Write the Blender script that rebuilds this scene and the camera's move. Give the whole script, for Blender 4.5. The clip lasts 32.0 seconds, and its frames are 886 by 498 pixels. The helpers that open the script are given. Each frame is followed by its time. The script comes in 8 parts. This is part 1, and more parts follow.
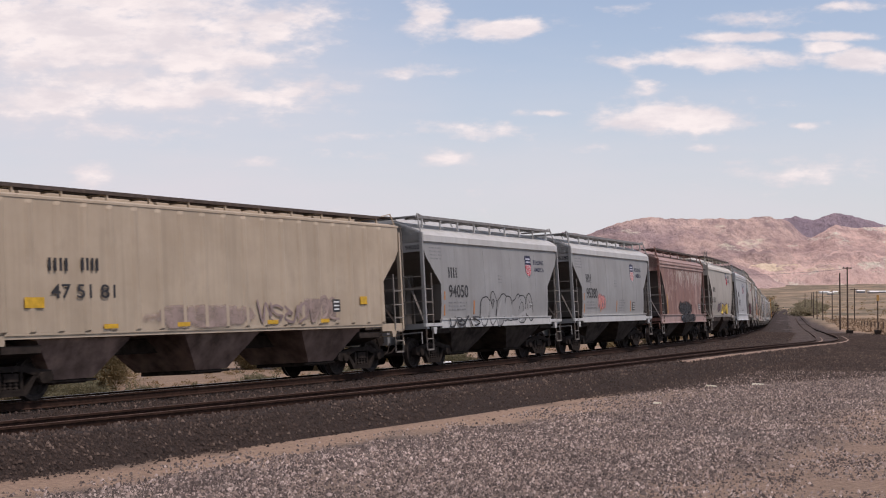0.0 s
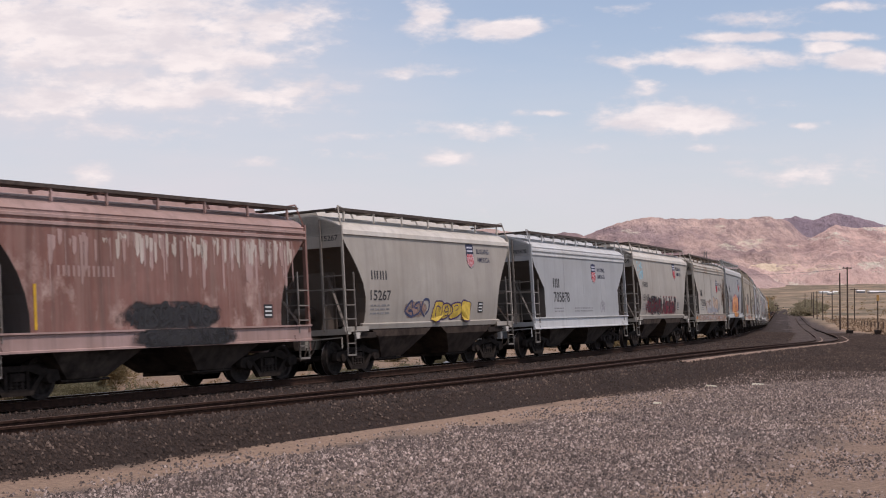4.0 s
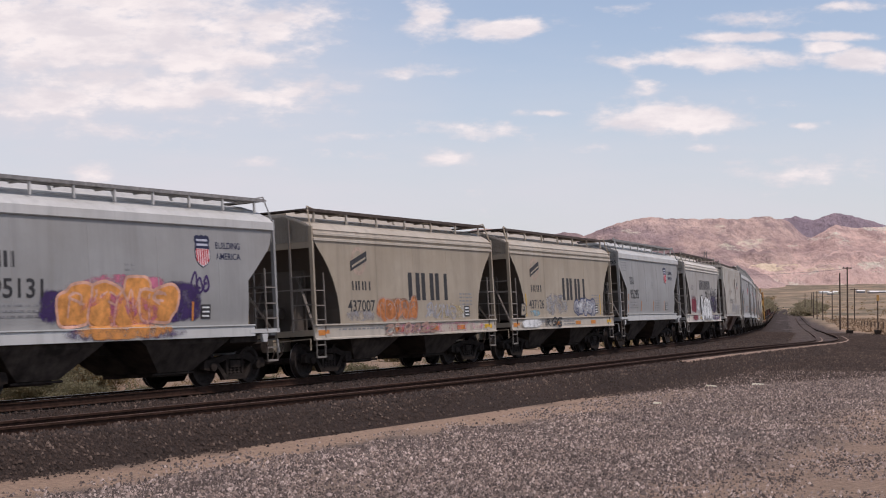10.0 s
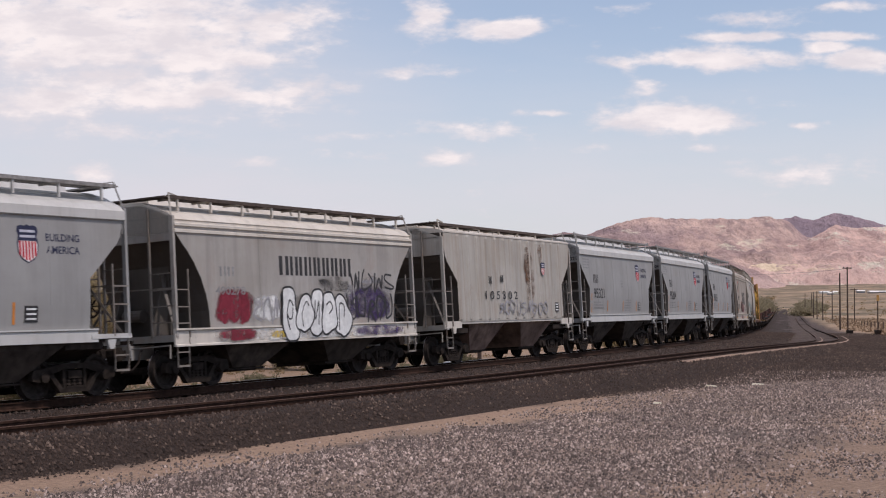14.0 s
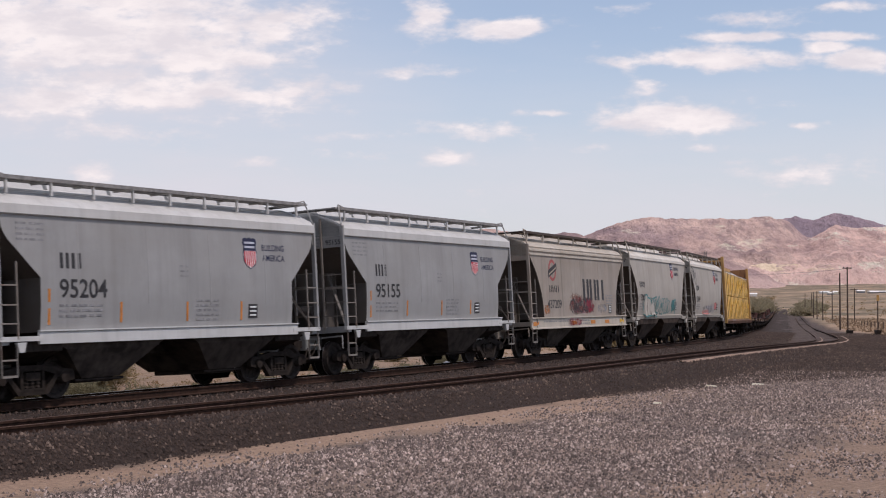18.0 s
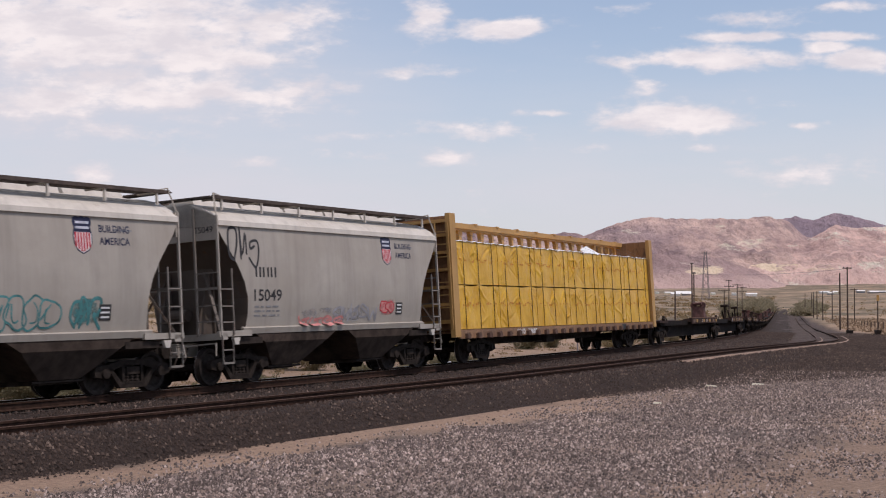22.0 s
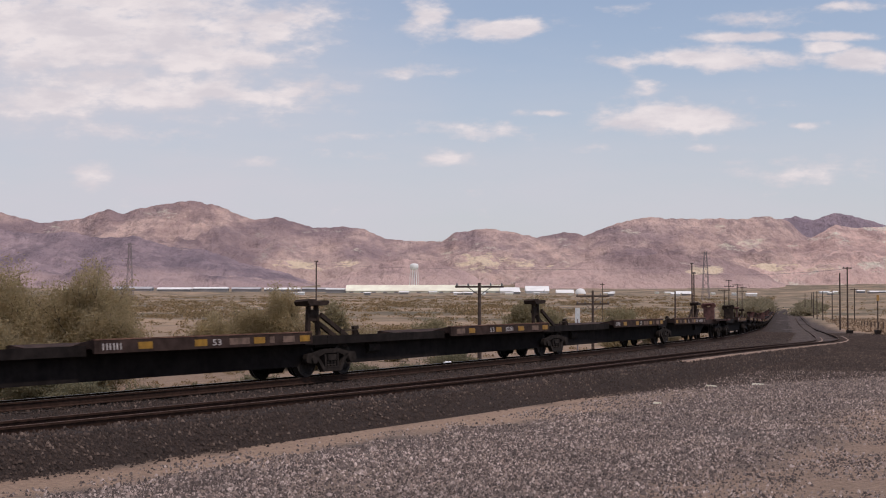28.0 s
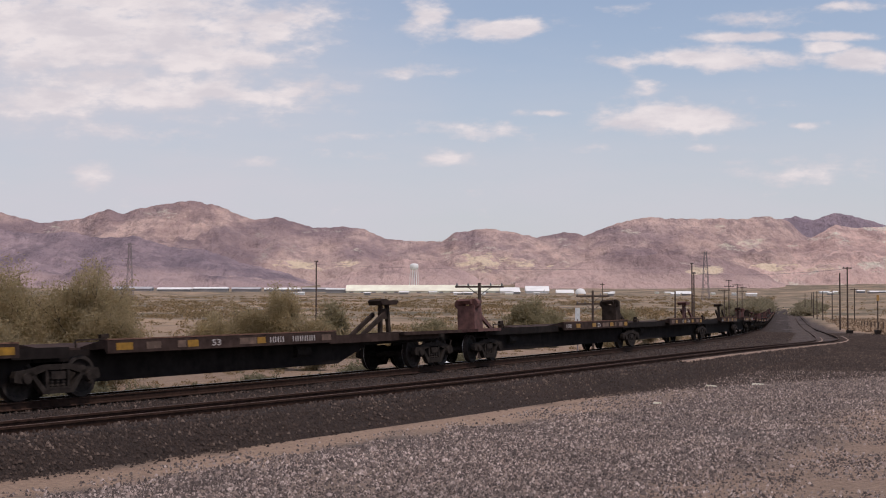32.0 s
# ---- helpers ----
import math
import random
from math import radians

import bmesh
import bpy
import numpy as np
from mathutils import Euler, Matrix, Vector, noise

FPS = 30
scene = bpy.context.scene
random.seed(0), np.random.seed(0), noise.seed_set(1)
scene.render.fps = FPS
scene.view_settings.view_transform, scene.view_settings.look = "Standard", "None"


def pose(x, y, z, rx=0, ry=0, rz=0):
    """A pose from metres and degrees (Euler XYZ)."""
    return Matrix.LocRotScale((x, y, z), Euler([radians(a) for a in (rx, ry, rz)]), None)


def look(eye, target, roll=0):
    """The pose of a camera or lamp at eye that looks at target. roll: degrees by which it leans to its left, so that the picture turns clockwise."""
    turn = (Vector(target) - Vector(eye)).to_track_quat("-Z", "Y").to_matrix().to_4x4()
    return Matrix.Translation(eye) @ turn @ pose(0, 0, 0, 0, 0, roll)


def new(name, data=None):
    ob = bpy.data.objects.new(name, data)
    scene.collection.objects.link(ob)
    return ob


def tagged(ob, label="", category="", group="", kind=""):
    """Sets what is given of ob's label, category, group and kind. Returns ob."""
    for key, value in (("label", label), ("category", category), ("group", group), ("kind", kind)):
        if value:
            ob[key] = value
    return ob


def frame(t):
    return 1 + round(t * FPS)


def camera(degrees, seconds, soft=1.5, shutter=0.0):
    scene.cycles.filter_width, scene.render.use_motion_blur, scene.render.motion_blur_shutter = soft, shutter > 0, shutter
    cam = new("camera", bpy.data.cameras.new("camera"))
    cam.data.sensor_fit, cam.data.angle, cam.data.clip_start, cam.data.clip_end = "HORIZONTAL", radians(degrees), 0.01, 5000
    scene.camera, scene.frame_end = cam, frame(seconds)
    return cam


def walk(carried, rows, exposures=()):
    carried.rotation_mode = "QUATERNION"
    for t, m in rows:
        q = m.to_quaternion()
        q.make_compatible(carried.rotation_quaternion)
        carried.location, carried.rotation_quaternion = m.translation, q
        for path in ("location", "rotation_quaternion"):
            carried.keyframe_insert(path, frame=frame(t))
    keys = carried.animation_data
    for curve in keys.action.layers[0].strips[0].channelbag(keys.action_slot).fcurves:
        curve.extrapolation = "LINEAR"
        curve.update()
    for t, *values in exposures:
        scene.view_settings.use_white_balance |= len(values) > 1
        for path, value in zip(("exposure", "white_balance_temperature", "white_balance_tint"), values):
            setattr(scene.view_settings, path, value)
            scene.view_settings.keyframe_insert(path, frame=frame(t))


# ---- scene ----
# The camera stands still beside the line and looks along the curve.
EYE = (0.0, 0.0, 2.16)
cam = camera(34.17, 32.0, soft=1.05, shutter=0.14)
STAND = pose(EYE[0], EYE[1], EYE[2], 90 + 1.915, 0, 0)
walk(cam, [(0.0, STAND), (32.0, STAND)], exposures=[(0.0, 0.08, 6680, 21), (8.0, 0.07, 6570, 20), (14.0, 0.08, 6560, 20), (20.0, 0.09, 6500, 20), (24.0, -0.05, 6500, 20), (28.0, -0.13, 6500, 20), (32.0, -0.13, 6500, 20)])

# ---- the railway line: a plan curve by its length s, from the near end outwards ----
CURVE, RAMP, BEND_FROM, BEND_TO = -1 / 276.7, 25.0, -130.0, 80.9
SPEED = 10.78
CANT = 0.062
S_TAB = np.arange(-420.0, 1100.0, 1.0)
_k = CURVE * np.clip((S_TAB - BEND_FROM) / RAMP, 0, 1) * np.clip((BEND_TO - S_TAB) / RAMP, 0, 1)
H_TAB = np.cumsum(_k)
_i0 = int(np.searchsorted(S_TAB, 0.0))
H_TAB = H_TAB - H_TAB[_i0] + 0.4773
X_TAB, Y_TAB = np.cumsum(np.sin(H_TAB)), np.cumsum(np.cos(H_TAB))
X_TAB, Y_TAB = X_TAB - X_TAB[_i0] - 2.03, Y_TAB - Y_TAB[_i0] + 43.76


def fall(s):
    """Height of the rails along the line."""
    return 0.00035 * np.minimum(s, 100) - 3.2 * (1 - np.exp(-(np.maximum(s, 0) / 153.0) ** 2))


def siding_z(s):
    """Height of the second track's viewer-side rail over the main one's."""
    return 0.214 - 0.43 * smooth01((s - 8) / 58)


def smooth01(x):
    x = np.clip(x, 0, 1)
    return x * x * (3 - 2 * x)


def siding(s):
    """Distance of the second track's centre from the main one's."""
    return 6.27 + 0.0089 * np.clip(s, -20, 150)


def on_line(s, d=0.0, z=0.0):
    """World place at length s, d metres to the viewer's side, z above the rails."""
    h = np.interp(s, S_TAB, H_TAB)
    return np.array([np.interp(s, S_TAB, X_TAB) + d * np.cos(h), np.interp(s, S_TAB, Y_TAB) - d * np.sin(h), fall(s) + z])


def to_line(x, y):
    """Length and sideways distance of places in the plan."""
    x, y = np.atleast_1d(x).astype(float), np.atleast_1d(y).astype(float)
    s_out, d_out = np.empty(len(x)), np.empty(len(x))
    ts, tx, ty, th = S_TAB[::4], X_TAB[::4], Y_TAB[::4], H_TAB[::4]
    for a in range(0, len(x), 4000):
        q = (x[a:a + 4000, None] - tx) ** 2 + (y[a:a + 4000, None] - ty) ** 2
        j = np.argmin(q, axis=1)
        dx, dy = x[a:a + 4000] - tx[j], y[a:a + 4000] - ty[j]
        s_out[a:a + 4000] = ts[j] + dx * np.sin(th[j]) + dy * np.cos(th[j])
        d_out[a:a + 4000] = dx * np.cos(th[j]) - dy * np.sin(th[j])
    return s_out, d_out


def car_pose(mid, t, half, cant=CANT):
    """Pose of a car whose middle is at length mid at 13 s, on two trucks half apart from it."""
    s = mid - SPEED * (t - 13.0)
    a, b = Vector(on_line(s - half)), Vector(on_line(s + half))
    ax = (b - a).normalized()
    ay = Vector((0, 0, 1)).cross(ax).normalized()
    az = ax.cross(ay)
    z2, y2 = az * math.cos(cant) + ay * math.sin(cant), ay * math.cos(cant) - az * math.sin(cant)
    o = (a + b) / 2 - 0.75 * ay + 0.75 * y2
    return Matrix(((ax.x, y2.x, z2.x, o.x), (ax.y, y2.y, z2.y, o.y), (ax.z, y2.z, z2.z, o.z), (0, 0, 0, 1)))


# ---- light ----
SUN_AZ, SUN_EL = radians(121), radians(63)      # azimuth from +y towards +x
sun_way = Vector((math.sin(SUN_AZ) * math.cos(SUN_EL), math.cos(SUN_AZ) * math.cos(SUN_EL), math.sin(SUN_EL)))
sun = new("sun", bpy.data.lights.new("sun", "SUN"))
sun.data.energy, sun.data.angle, sun.data.color = 2.3, radians(0.6), (1.0, 0.95, 0.88)
sun.matrix_world = look(sun_way * 100, (0, 0, 0))

world = bpy.data.worlds.new("world")
scene.world = world
world.use_nodes = True
WN, WL = world.node_tree.nodes, world.node_tree.links
WN.clear()


def wmath(op, a, b=None, c=None, clamp=False):
    n = WN.new("ShaderNodeMath")
    n.operation, n.use_clamp = op, clamp
    for i, v in enumerate((a, b, c)):
        if v is None:
            continue
        if isinstance(v, (int, float)):
            n.inputs[i].default_value = v
        else:
            WL.new(v, n.inputs[i])
    return n.outputs[0]


def build_sky():
    sky = WN.new("ShaderNodeTexSky")
    sky.sky_type, sky.sun_disc, sky.sun_elevation, sky.sun_rotation = "NISHITA", False, SUN_EL, SUN_AZ
    sky.altitude, sky.dust_density, sky.air_density, sky.ozone_density = 600, 1.6, 1.0, 1.5
    tc = WN.new("ShaderNodeTexCoord")
    sep = WN.new("ShaderNodeSeparateXYZ")
    WL.new(tc.outputs["Generated"], sep.inputs[0])
    depth = wmath("MAXIMUM", wmath("ABSOLUTE", sep.outputs[1]), 0.2)
    u, v = wmath("DIVIDE", sep.outputs[0], depth), wmath("DIVIDE", sep.outputs[2], depth)
    uv = WN.new("ShaderNodeCombineXYZ")
    WL.new(u, uv.inputs[0]), WL.new(v, uv.inputs[1])

    def fbm(sx, sy, detail, rough, seed):
        m = WN.new("ShaderNodeMapping")
        m.inputs["Scale"].default_value, m.inputs["Location"].default_value = (sx, sy, 1), (seed, seed * 0.7, seed)
        WL.new(uv.outputs[0], m.inputs[0])
        n = WN.new("ShaderNodeTexNoise")
        n.inputs["Scale"].default_value, n.inputs["Detail"].default_value, n.inputs["Roughness"].default_value = 1.0, detail, rough
        WL.new(m.outputs[0], n.inputs["Vector"])
        return n.outputs["Fac"]

    warp_a, warp_b = fbm(16, 40, 4, 0.55, 3.1), fbm(46, 105, 5, 0.58, 8.3)
    wob = wmath("ADD", wmath("MULTIPLY", wmath("SUBTRACT", warp_a, 0.5), 1.5), wmath("MULTIPLY", wmath("SUBTRACT", warp_b, 0.5), 1.7))
    # single clouds: middle and half axes in the picture plane of the standing eye, strength
    blobs = ((0.1615, 0.1246, 0.0430, 0.0105, 1.25), (0.192, 0.1660, 0.062, 0.0075, 1.0), (0.130, 0.1640, 0.030, 0.0050, 0.7), (0.207, 0.1815, 0.032, 0.0036, 0.85), (0.277, 0.1820, 0.034, 0.0036, 0.85), (0.268, 0.1740, 0.020, 0.0045, 0.8),
             (0.292, 0.1655, 0.022, 0.0080, 1.15), (0.216, 0.1950, 0.037, 0.0055, 0.8), (0.285, 0.2030, 0.03, 0.0045, 0.8), (0.042, 0.1874, 0.034, 0.0072, 1.05), (-0.010, 0.1980, 0.016, 0.0170, 0.85), (0.127, 0.2020, 0.018, 0.0045, 0.6), (-0.110, 0.1920, 0.030, 0.0090, 0.7),
             (-0.262, 0.1720, 0.070, 0.0200, 0.95), (-0.185, 0.1820, 0.085, 0.0200, 1.0), (-0.165, 0.1680, 0.055, 0.0130, 1.05), (-0.225, 0.2080, 0.095, 0.0130, 0.95), (-0.202, 0.1385, 0.038, 0.0085, 1.15), (-0.275, 0.1370, 0.045, 0.0130, 0.90),
             (-0.240, 0.1520, 0.070, 0.0130, 0.80), (-0.120, 0.1400, 0.045, 0.0100, 0.75), (-0.030, 0.1560, 0.040, 0.0055, 0.55), (-0.085, 0.1470, 0.050, 0.0080, 0.50), (0.020, 0.1170, 0.050, 0.0060, 0.55), (0.076, 0.1280, 0.026, 0.0030, 0.60), (-0.065, 0.1120, 0.028, 0.0040, 0.60),
             (0.0, 0.0960, 0.024, 0.0055, 0.60), (-0.07, 0.0990, 0.030, 0.0040, 0.55), (-0.125, 0.0940, 0.020, 0.0050, 0.55), (-0.245, 0.0850, 0.018, 0.0090, 0.60), (0.255, 0.0890, 0.045, 0.0150, 0.50), (0.255, 0.1190, 0.018, 0.0030, 0.60),
             (-0.262, 0.188, 0.095, 0.030, 0.95), (-0.135, 0.190, 0.070, 0.017, 0.85), (-0.205, 0.146, 0.090, 0.014, 0.85), (-0.235, 0.116, 0.060, 0.008, 0.55), (-0.16, 0.1235, 0.05, 0.006, 0.55),
             (0.143, 0.1460, 0.013, 0.0060, 0.60), (0.177, 0.1030, 0.018, 0.0035, 0.60), (0.095, 0.1010, 0.016, 0.0035, 0.45))
    total = None
    for bx, by, rx, ry, s in blobs:
        du = wmath("MULTIPLY", wmath("SUBTRACT", u, bx), 1 / rx)
        dv = wmath("MULTIPLY", wmath("SUBTRACT", v, by), 1 / ry)
        r2 = wmath("ADD", wmath("MULTIPLY", du, du), wmath("MULTIPLY", dv, dv))
        f = wmath("MULTIPLY", wmath("EXPONENT", wmath("MULTIPLY", r2, -0.8)), s)
        total = f if total is None else wmath("MAXIMUM", total, f)
    dens = wmath("ADD", total, wmath("MULTIPLY", wob, 0.75))
    ramp = WN.new("ShaderNodeMapRange")
    ramp.interpolation_type = "SMOOTHSTEP"
    for k, val in (("From Min", 0.20), ("From Max", 0.86), ("To Min", 0.0), ("To Max", 0.92)):
        ramp.inputs[k].default_value = val
    WL.new(dens, ramp.inputs[0])
    # thin veil that thickens towards the horizon
    veil = WN.new("ShaderNodeMapRange")
    veil.interpolation_type = "SMOOTHSTEP"
    for k, val in (("From Min", 0.20), ("From Max", 0.06), ("To Min", 0.20), ("To Max", 0.76)):
        veil.inputs[k].default_value = val
    WL.new(v, veil.inputs[0])
    # a wide thin sheet of cloud over one half of the sky
    sheet = WN.new("ShaderNodeMapRange")
    sheet.interpolation_type = "SMOOTHSTEP"
    for k, val in (("From Min", 0.05), ("From Max", -0.22), ("To Min", 0.0), ("To Max", 0.30)):
        sheet.inputs[k].default_value = val
    WL.new(u, sheet.inputs[0])
    high = WN.new("ShaderNodeMapRange")
    high.interpolation_type = "SMOOTHSTEP"
    for k, val in (("From Min", 0.10), ("From Max", 0.16), ("To Min", 0.45), ("To Max", 1.5)):
        high.inputs[k].default_value = val
    WL.new(v, high.inputs[0])
    veil2 = wmath("MULTIPLY", wmath("ADD", veil.outputs[0], wmath("MULTIPLY", sheet.outputs[0], high.outputs[0])), wmath("ADD", wmath("MULTIPLY", fbm(5, 22, 4, 0.55, 5.7), 0.9), 0.55), clamp=True)
    tone = WN.new("ShaderNodeMixRGB")
    tone.inputs[1].default_value, tone.inputs[2].default_value = (5.85, 5.72, 5.75, 1), (7.45, 7.15, 6.80, 1)
    lump = WN.new("ShaderNodeMapRange")
    for k, val in (("From Min", 0.40), ("From Max", 0.60), ("To Min", 0.05), ("To Max", 1.0)):
        lump.inputs[k].default_value = val
    WL.new(fbm(17, 46, 6, 0.6, 1.9), lump.inputs[0])
    WL.new(wmath("MULTIPLY", ramp.outputs[0], lump.outputs[0]), tone.inputs[0])
    blue = WN.new("ShaderNodeMixRGB")
    blue.blend_type = "MULTIPLY"
    blue.inputs[0].default_value, blue.inputs[2].default_value = 1.0, SKY_TINT
    WL.new(sky.outputs[0], blue.inputs[1])
    one = WN.new("ShaderNodeMixRGB")
    WL.new(veil2, one.inputs[0]), WL.new(blue.outputs[0], one.inputs[1])
    one.inputs[2].default_value = (5.25, 5.45, 5.70, 1)
    two = WN.new("ShaderNodeMixRGB")
    WL.new(ramp.outputs[0], two.inputs[0]), WL.new(one.outputs[0], two.inputs[1]), WL.new(tone.outputs[0], two.inputs[2])
    bg, out = WN.new("ShaderNodeBackground"), WN.new("ShaderNodeOutputWorld")
    bg.inputs["Strength"].default_value = 0.121
    WL.new(two.outputs[0], bg.inputs["Color"]), WL.new(bg.outputs[0], out.inputs["Surface"])


SKY_TINT = (1.02, 1.06, 1.02, 1)
build_sky()


# ---- materials ----
def mat_nodes(name, rough=0.8, metal=0.0):
    m = bpy.data.materials.new(name)
    m.use_nodes = True
    b = m.node_tree.nodes["Principled BSDF"]
    b.inputs["Roughness"].default_value, b.inputs["Metallic"].default_value = rough, metal
    b.inputs["Specular IOR Level"].default_value = 0.3
    return m, m.node_tree.nodes, m.node_tree.links, b


def tex_noise(N, L, scale, detail=4, stretch=(1, 1, 1), rough=0.6, generated="Object"):
    tc, mp, n = N.new("ShaderNodeTexCoord"), N.new("ShaderNodeMapping"), N.new("ShaderNodeTexNoise")
    mp.inputs["Scale"].default_value = stretch
    n.inputs["Scale"].default_value, n.inputs["Detail"].default_value, n.inputs["Roughness"].default_value = scale, detail, rough
    L.new(tc.outputs[generated], mp.inputs[0]), L.new(mp.outputs[0], n.inputs["Vector"])
    return n.outputs["Fac"]


def span(N, L, fac, lo, hi, a=0.0, b=1.0):
    r = N.new("ShaderNodeMapRange")
    for k, v in (("From Min", lo), ("From Max", hi), ("To Min", a), ("To Max", b)):
        r.inputs[k].default_value = v
    L.new(fac, r.inputs[0])
    return r.outputs[0]


def blend(N, L, fac, a, b, kind="MIX"):
    m = N.new("ShaderNodeMixRGB")
    m.blend_type = kind
    for i, v in ((0, fac), (1, a), (2, b)):
        if isinstance(v, (int, float)):
            m.inputs[i].default_value = v
        elif isinstance(v, tuple):
            m.inputs[i].default_value = (*v, 1)
        else:
            L.new(v, m.inputs[i])
    return m.outputs[0]


def bumped(N, L, b, fac, strength, dist=0.02):
    n = N.new("ShaderNodeBump")
    n.inputs["Strength"].default_value, n.inputs["Distance"].default_value = strength, dist
    L.new(fac, n.inputs["Height"]), L.new(n.outputs[0], b.inputs["Normal"])


def paint(name, col, dirt=0.4, rust=0.15, rough=0.55, rust_col=(0.16, 0.07, 0.035), runs=0.0, patches=0.0):
    """Weathered car paint: stains, rain streaks, rust spots."""
    m, N, L, b = mat_nodes(name, rough)
    grime = tuple(c * 0.45 + 0.03 * k for c, k in zip(col, (1.2, 1.0, 0.8)))
    pale = tuple(min(0.85, c * 1.12 + 0.02) for c in col)
    c = blend(N, L, span(N, L, tex_noise(N, L, 0.7, 5), 0.38, 0.66, 0, 0.75), col, pale)
    c = blend(N, L, span(N, L, tex_noise(N, L, 1.0, 5, (1.6, 1.6, 0.30)), 0.42, 0.75, 0, dirt * 0.8), c, grime)
    c = blend(N, L, span(N, L, tex_noise(N, L, 0.33, 4, (1, 1, 1.6)), 0.40, 0.66, 0, dirt), c, tuple(a * k for a, k in zip(col, (0.72, 0.66, 0.58))))
    c = blend(N, L, span(N, L, tex_noise(N, L, 1.3, 6, (1, 1, 1), 0.7), 0.52, 0.78, 0, dirt * 0.8), c, grime)
    c = blend(N, L, span(N, L, tex_noise(N, L, 2.2, 8, (2.2, 2.2, 0.7), 0.72), 0.66 - 0.28 * rust, 0.78 - 0.28 * rust, 0, min(0.95, rust * 2.4)), c, rust_col)
    if patches:
        c = blend(N, L, span(N, L, tex_noise(N, L, 0.55, 7, (1, 1, 0.9), 0.7), 0.53, 0.64, 0, patches), c, tuple(min(0.5, k * 1.6) for k in rust_col))
    if runs:
        c = blend(N, L, span(N, L, tex_noise(N, L, 1.1, 6, (4.5, 4.5, 0.22), 0.65), 0.46, 0.60, 0, runs), c, rust_col)
    c = blend(N, L, span(N, L, tex_noise(N, L, 1.5, 6, (2.6, 2.6, 0.13), 0.62), 0.50, 0.70, 0, dirt * 0.75), c, grime)
    c = blend(N, L, span(N, L, tex_noise(N, L, 1.9, 5, (5.0, 5.0, 0.10), 0.6), 0.54, 0.70, 0, dirt * 0.55), c, pale)
    L.new(c, b.inputs["Base Color"])
    bumped(N, L, b, tex_noise(N, L, 2.5, 3), 0.12, 0.03)
    return m


def plain(name, col, var=0.25, scale=6.0, rough=0.8, metal=0.0, bump=0.2, dist=0.01, gloss=0.3):
    m, N, L, b = mat_nodes(name, rough, metal)
    b.inputs["Specular IOR Level"].default_value = gloss
    dark = tuple(c * (1 - var) for c in col)
    light = tuple(min(0.9, c * (1 + var)) for c in col)
    c = blend(N, L, span(N, L, tex_noise(N, L, scale, 5), 0.35, 0.65), dark, light)
    c = blend(N, L, span(N, L, tex_noise(N, L, scale * 0.13, 4), 0.4, 0.7, 0, 0.5), c, tuple(x * 0.7 for x in col))
    L.new(c, b.inputs["Base Color"])
    if bump:
        bumped(N, L, b, tex_noise(N, L, scale * 2, 4), bump, dist)
    m["tone"] = col
    return m


MISTS = {}


def mist_of(mat):
    """The same spray paint laid on thinly: it covers where the layer's own thickness and a fine grain let it."""
    if mat.name not in MISTS:
        col = tuple(mat["tone"])
        m, N, L, b = mat_nodes("thin_" + mat.name, 0.75)
        c = blend(N, L, span(N, L, tex_noise(N, L, 3.0, 5), 0.35, 0.65), tuple(k * 0.8 for k in col), tuple(min(0.9, k * 1.15) for k in col))
        L.new(c, b.inputs["Base Color"])
        thick = N.new("ShaderNodeAttribute")
        thick.attribute_name = "thickness"
        lumps = span(N, L, tex_noise(N, L, 4.5, 6, (1, 1, 1), 0.62), 0.25, 0.75, -0.42, 0.42)
        grain = span(N, L, tex_noise(N, L, 45, 3), 0.3, 0.7, -0.14, 0.14)
        sum1 = blend(N, L, 1.0, blend(N, L, 1.0, thick.outputs["Fac"], lumps, "ADD"), grain, "ADD")
        fac = span(N, L, sum1, 0.22, 0.85, 0.0, 0.92)
        clear, mix = N.new("ShaderNodeBsdfTransparent"), N.new("ShaderNodeMixShader")
        L.new(fac, mix.inputs[0]), L.new(clear.outputs[0], mix.inputs[1]), L.new(b.outputs[0], mix.inputs[2])
        L.new(mix.outputs[0], N["Material Output"].inputs["Surface"])
        MISTS[mat.name] = m
    return MISTS[mat.name]


def isles(name, cols, rough=0.9, through_light=0.0):
    """Many small pieces in one mesh, each with a tone of its own."""
    m, N, L, b = mat_nodes(name, rough)
    g, r = N.new("ShaderNodeNewGeometry"), N.new("ShaderNodeValToRGB")
    L.new(g.outputs["Random Per Island"], r.inputs[0])
    e = r.color_ramp.elements
    e[0].color, e[1].color = (*cols[0], 1), (*cols[-1], 1)
    for i, c in enumerate(cols[1:-1]):
        x = e.new((i + 1) / (len(cols) - 1))
        x.color = (*c, 1)
    L.new(blend(N, L, span(N, L, tex_noise(N, L, 0.5, 4), 0.35, 0.65, 0, 0.45), r.outputs[0], tuple(c * 0.6 for c in cols[0])), b.inputs["Base Color"])
    if through_light:
        t, mix = N.new("ShaderNodeBsdfTranslucent"), N.new("ShaderNodeMixShader")
        L.new(b.inputs["Base Color"].links[0].from_socket, t.inputs["Color"])
        mix.inputs[0].default_value = through_light
        L.new(b.outputs[0], mix.inputs[1]), L.new(t.outputs[0], mix.inputs[2])
        L.new(mix.outputs[0], N["Material Output"].inputs["Surface"])
    return m


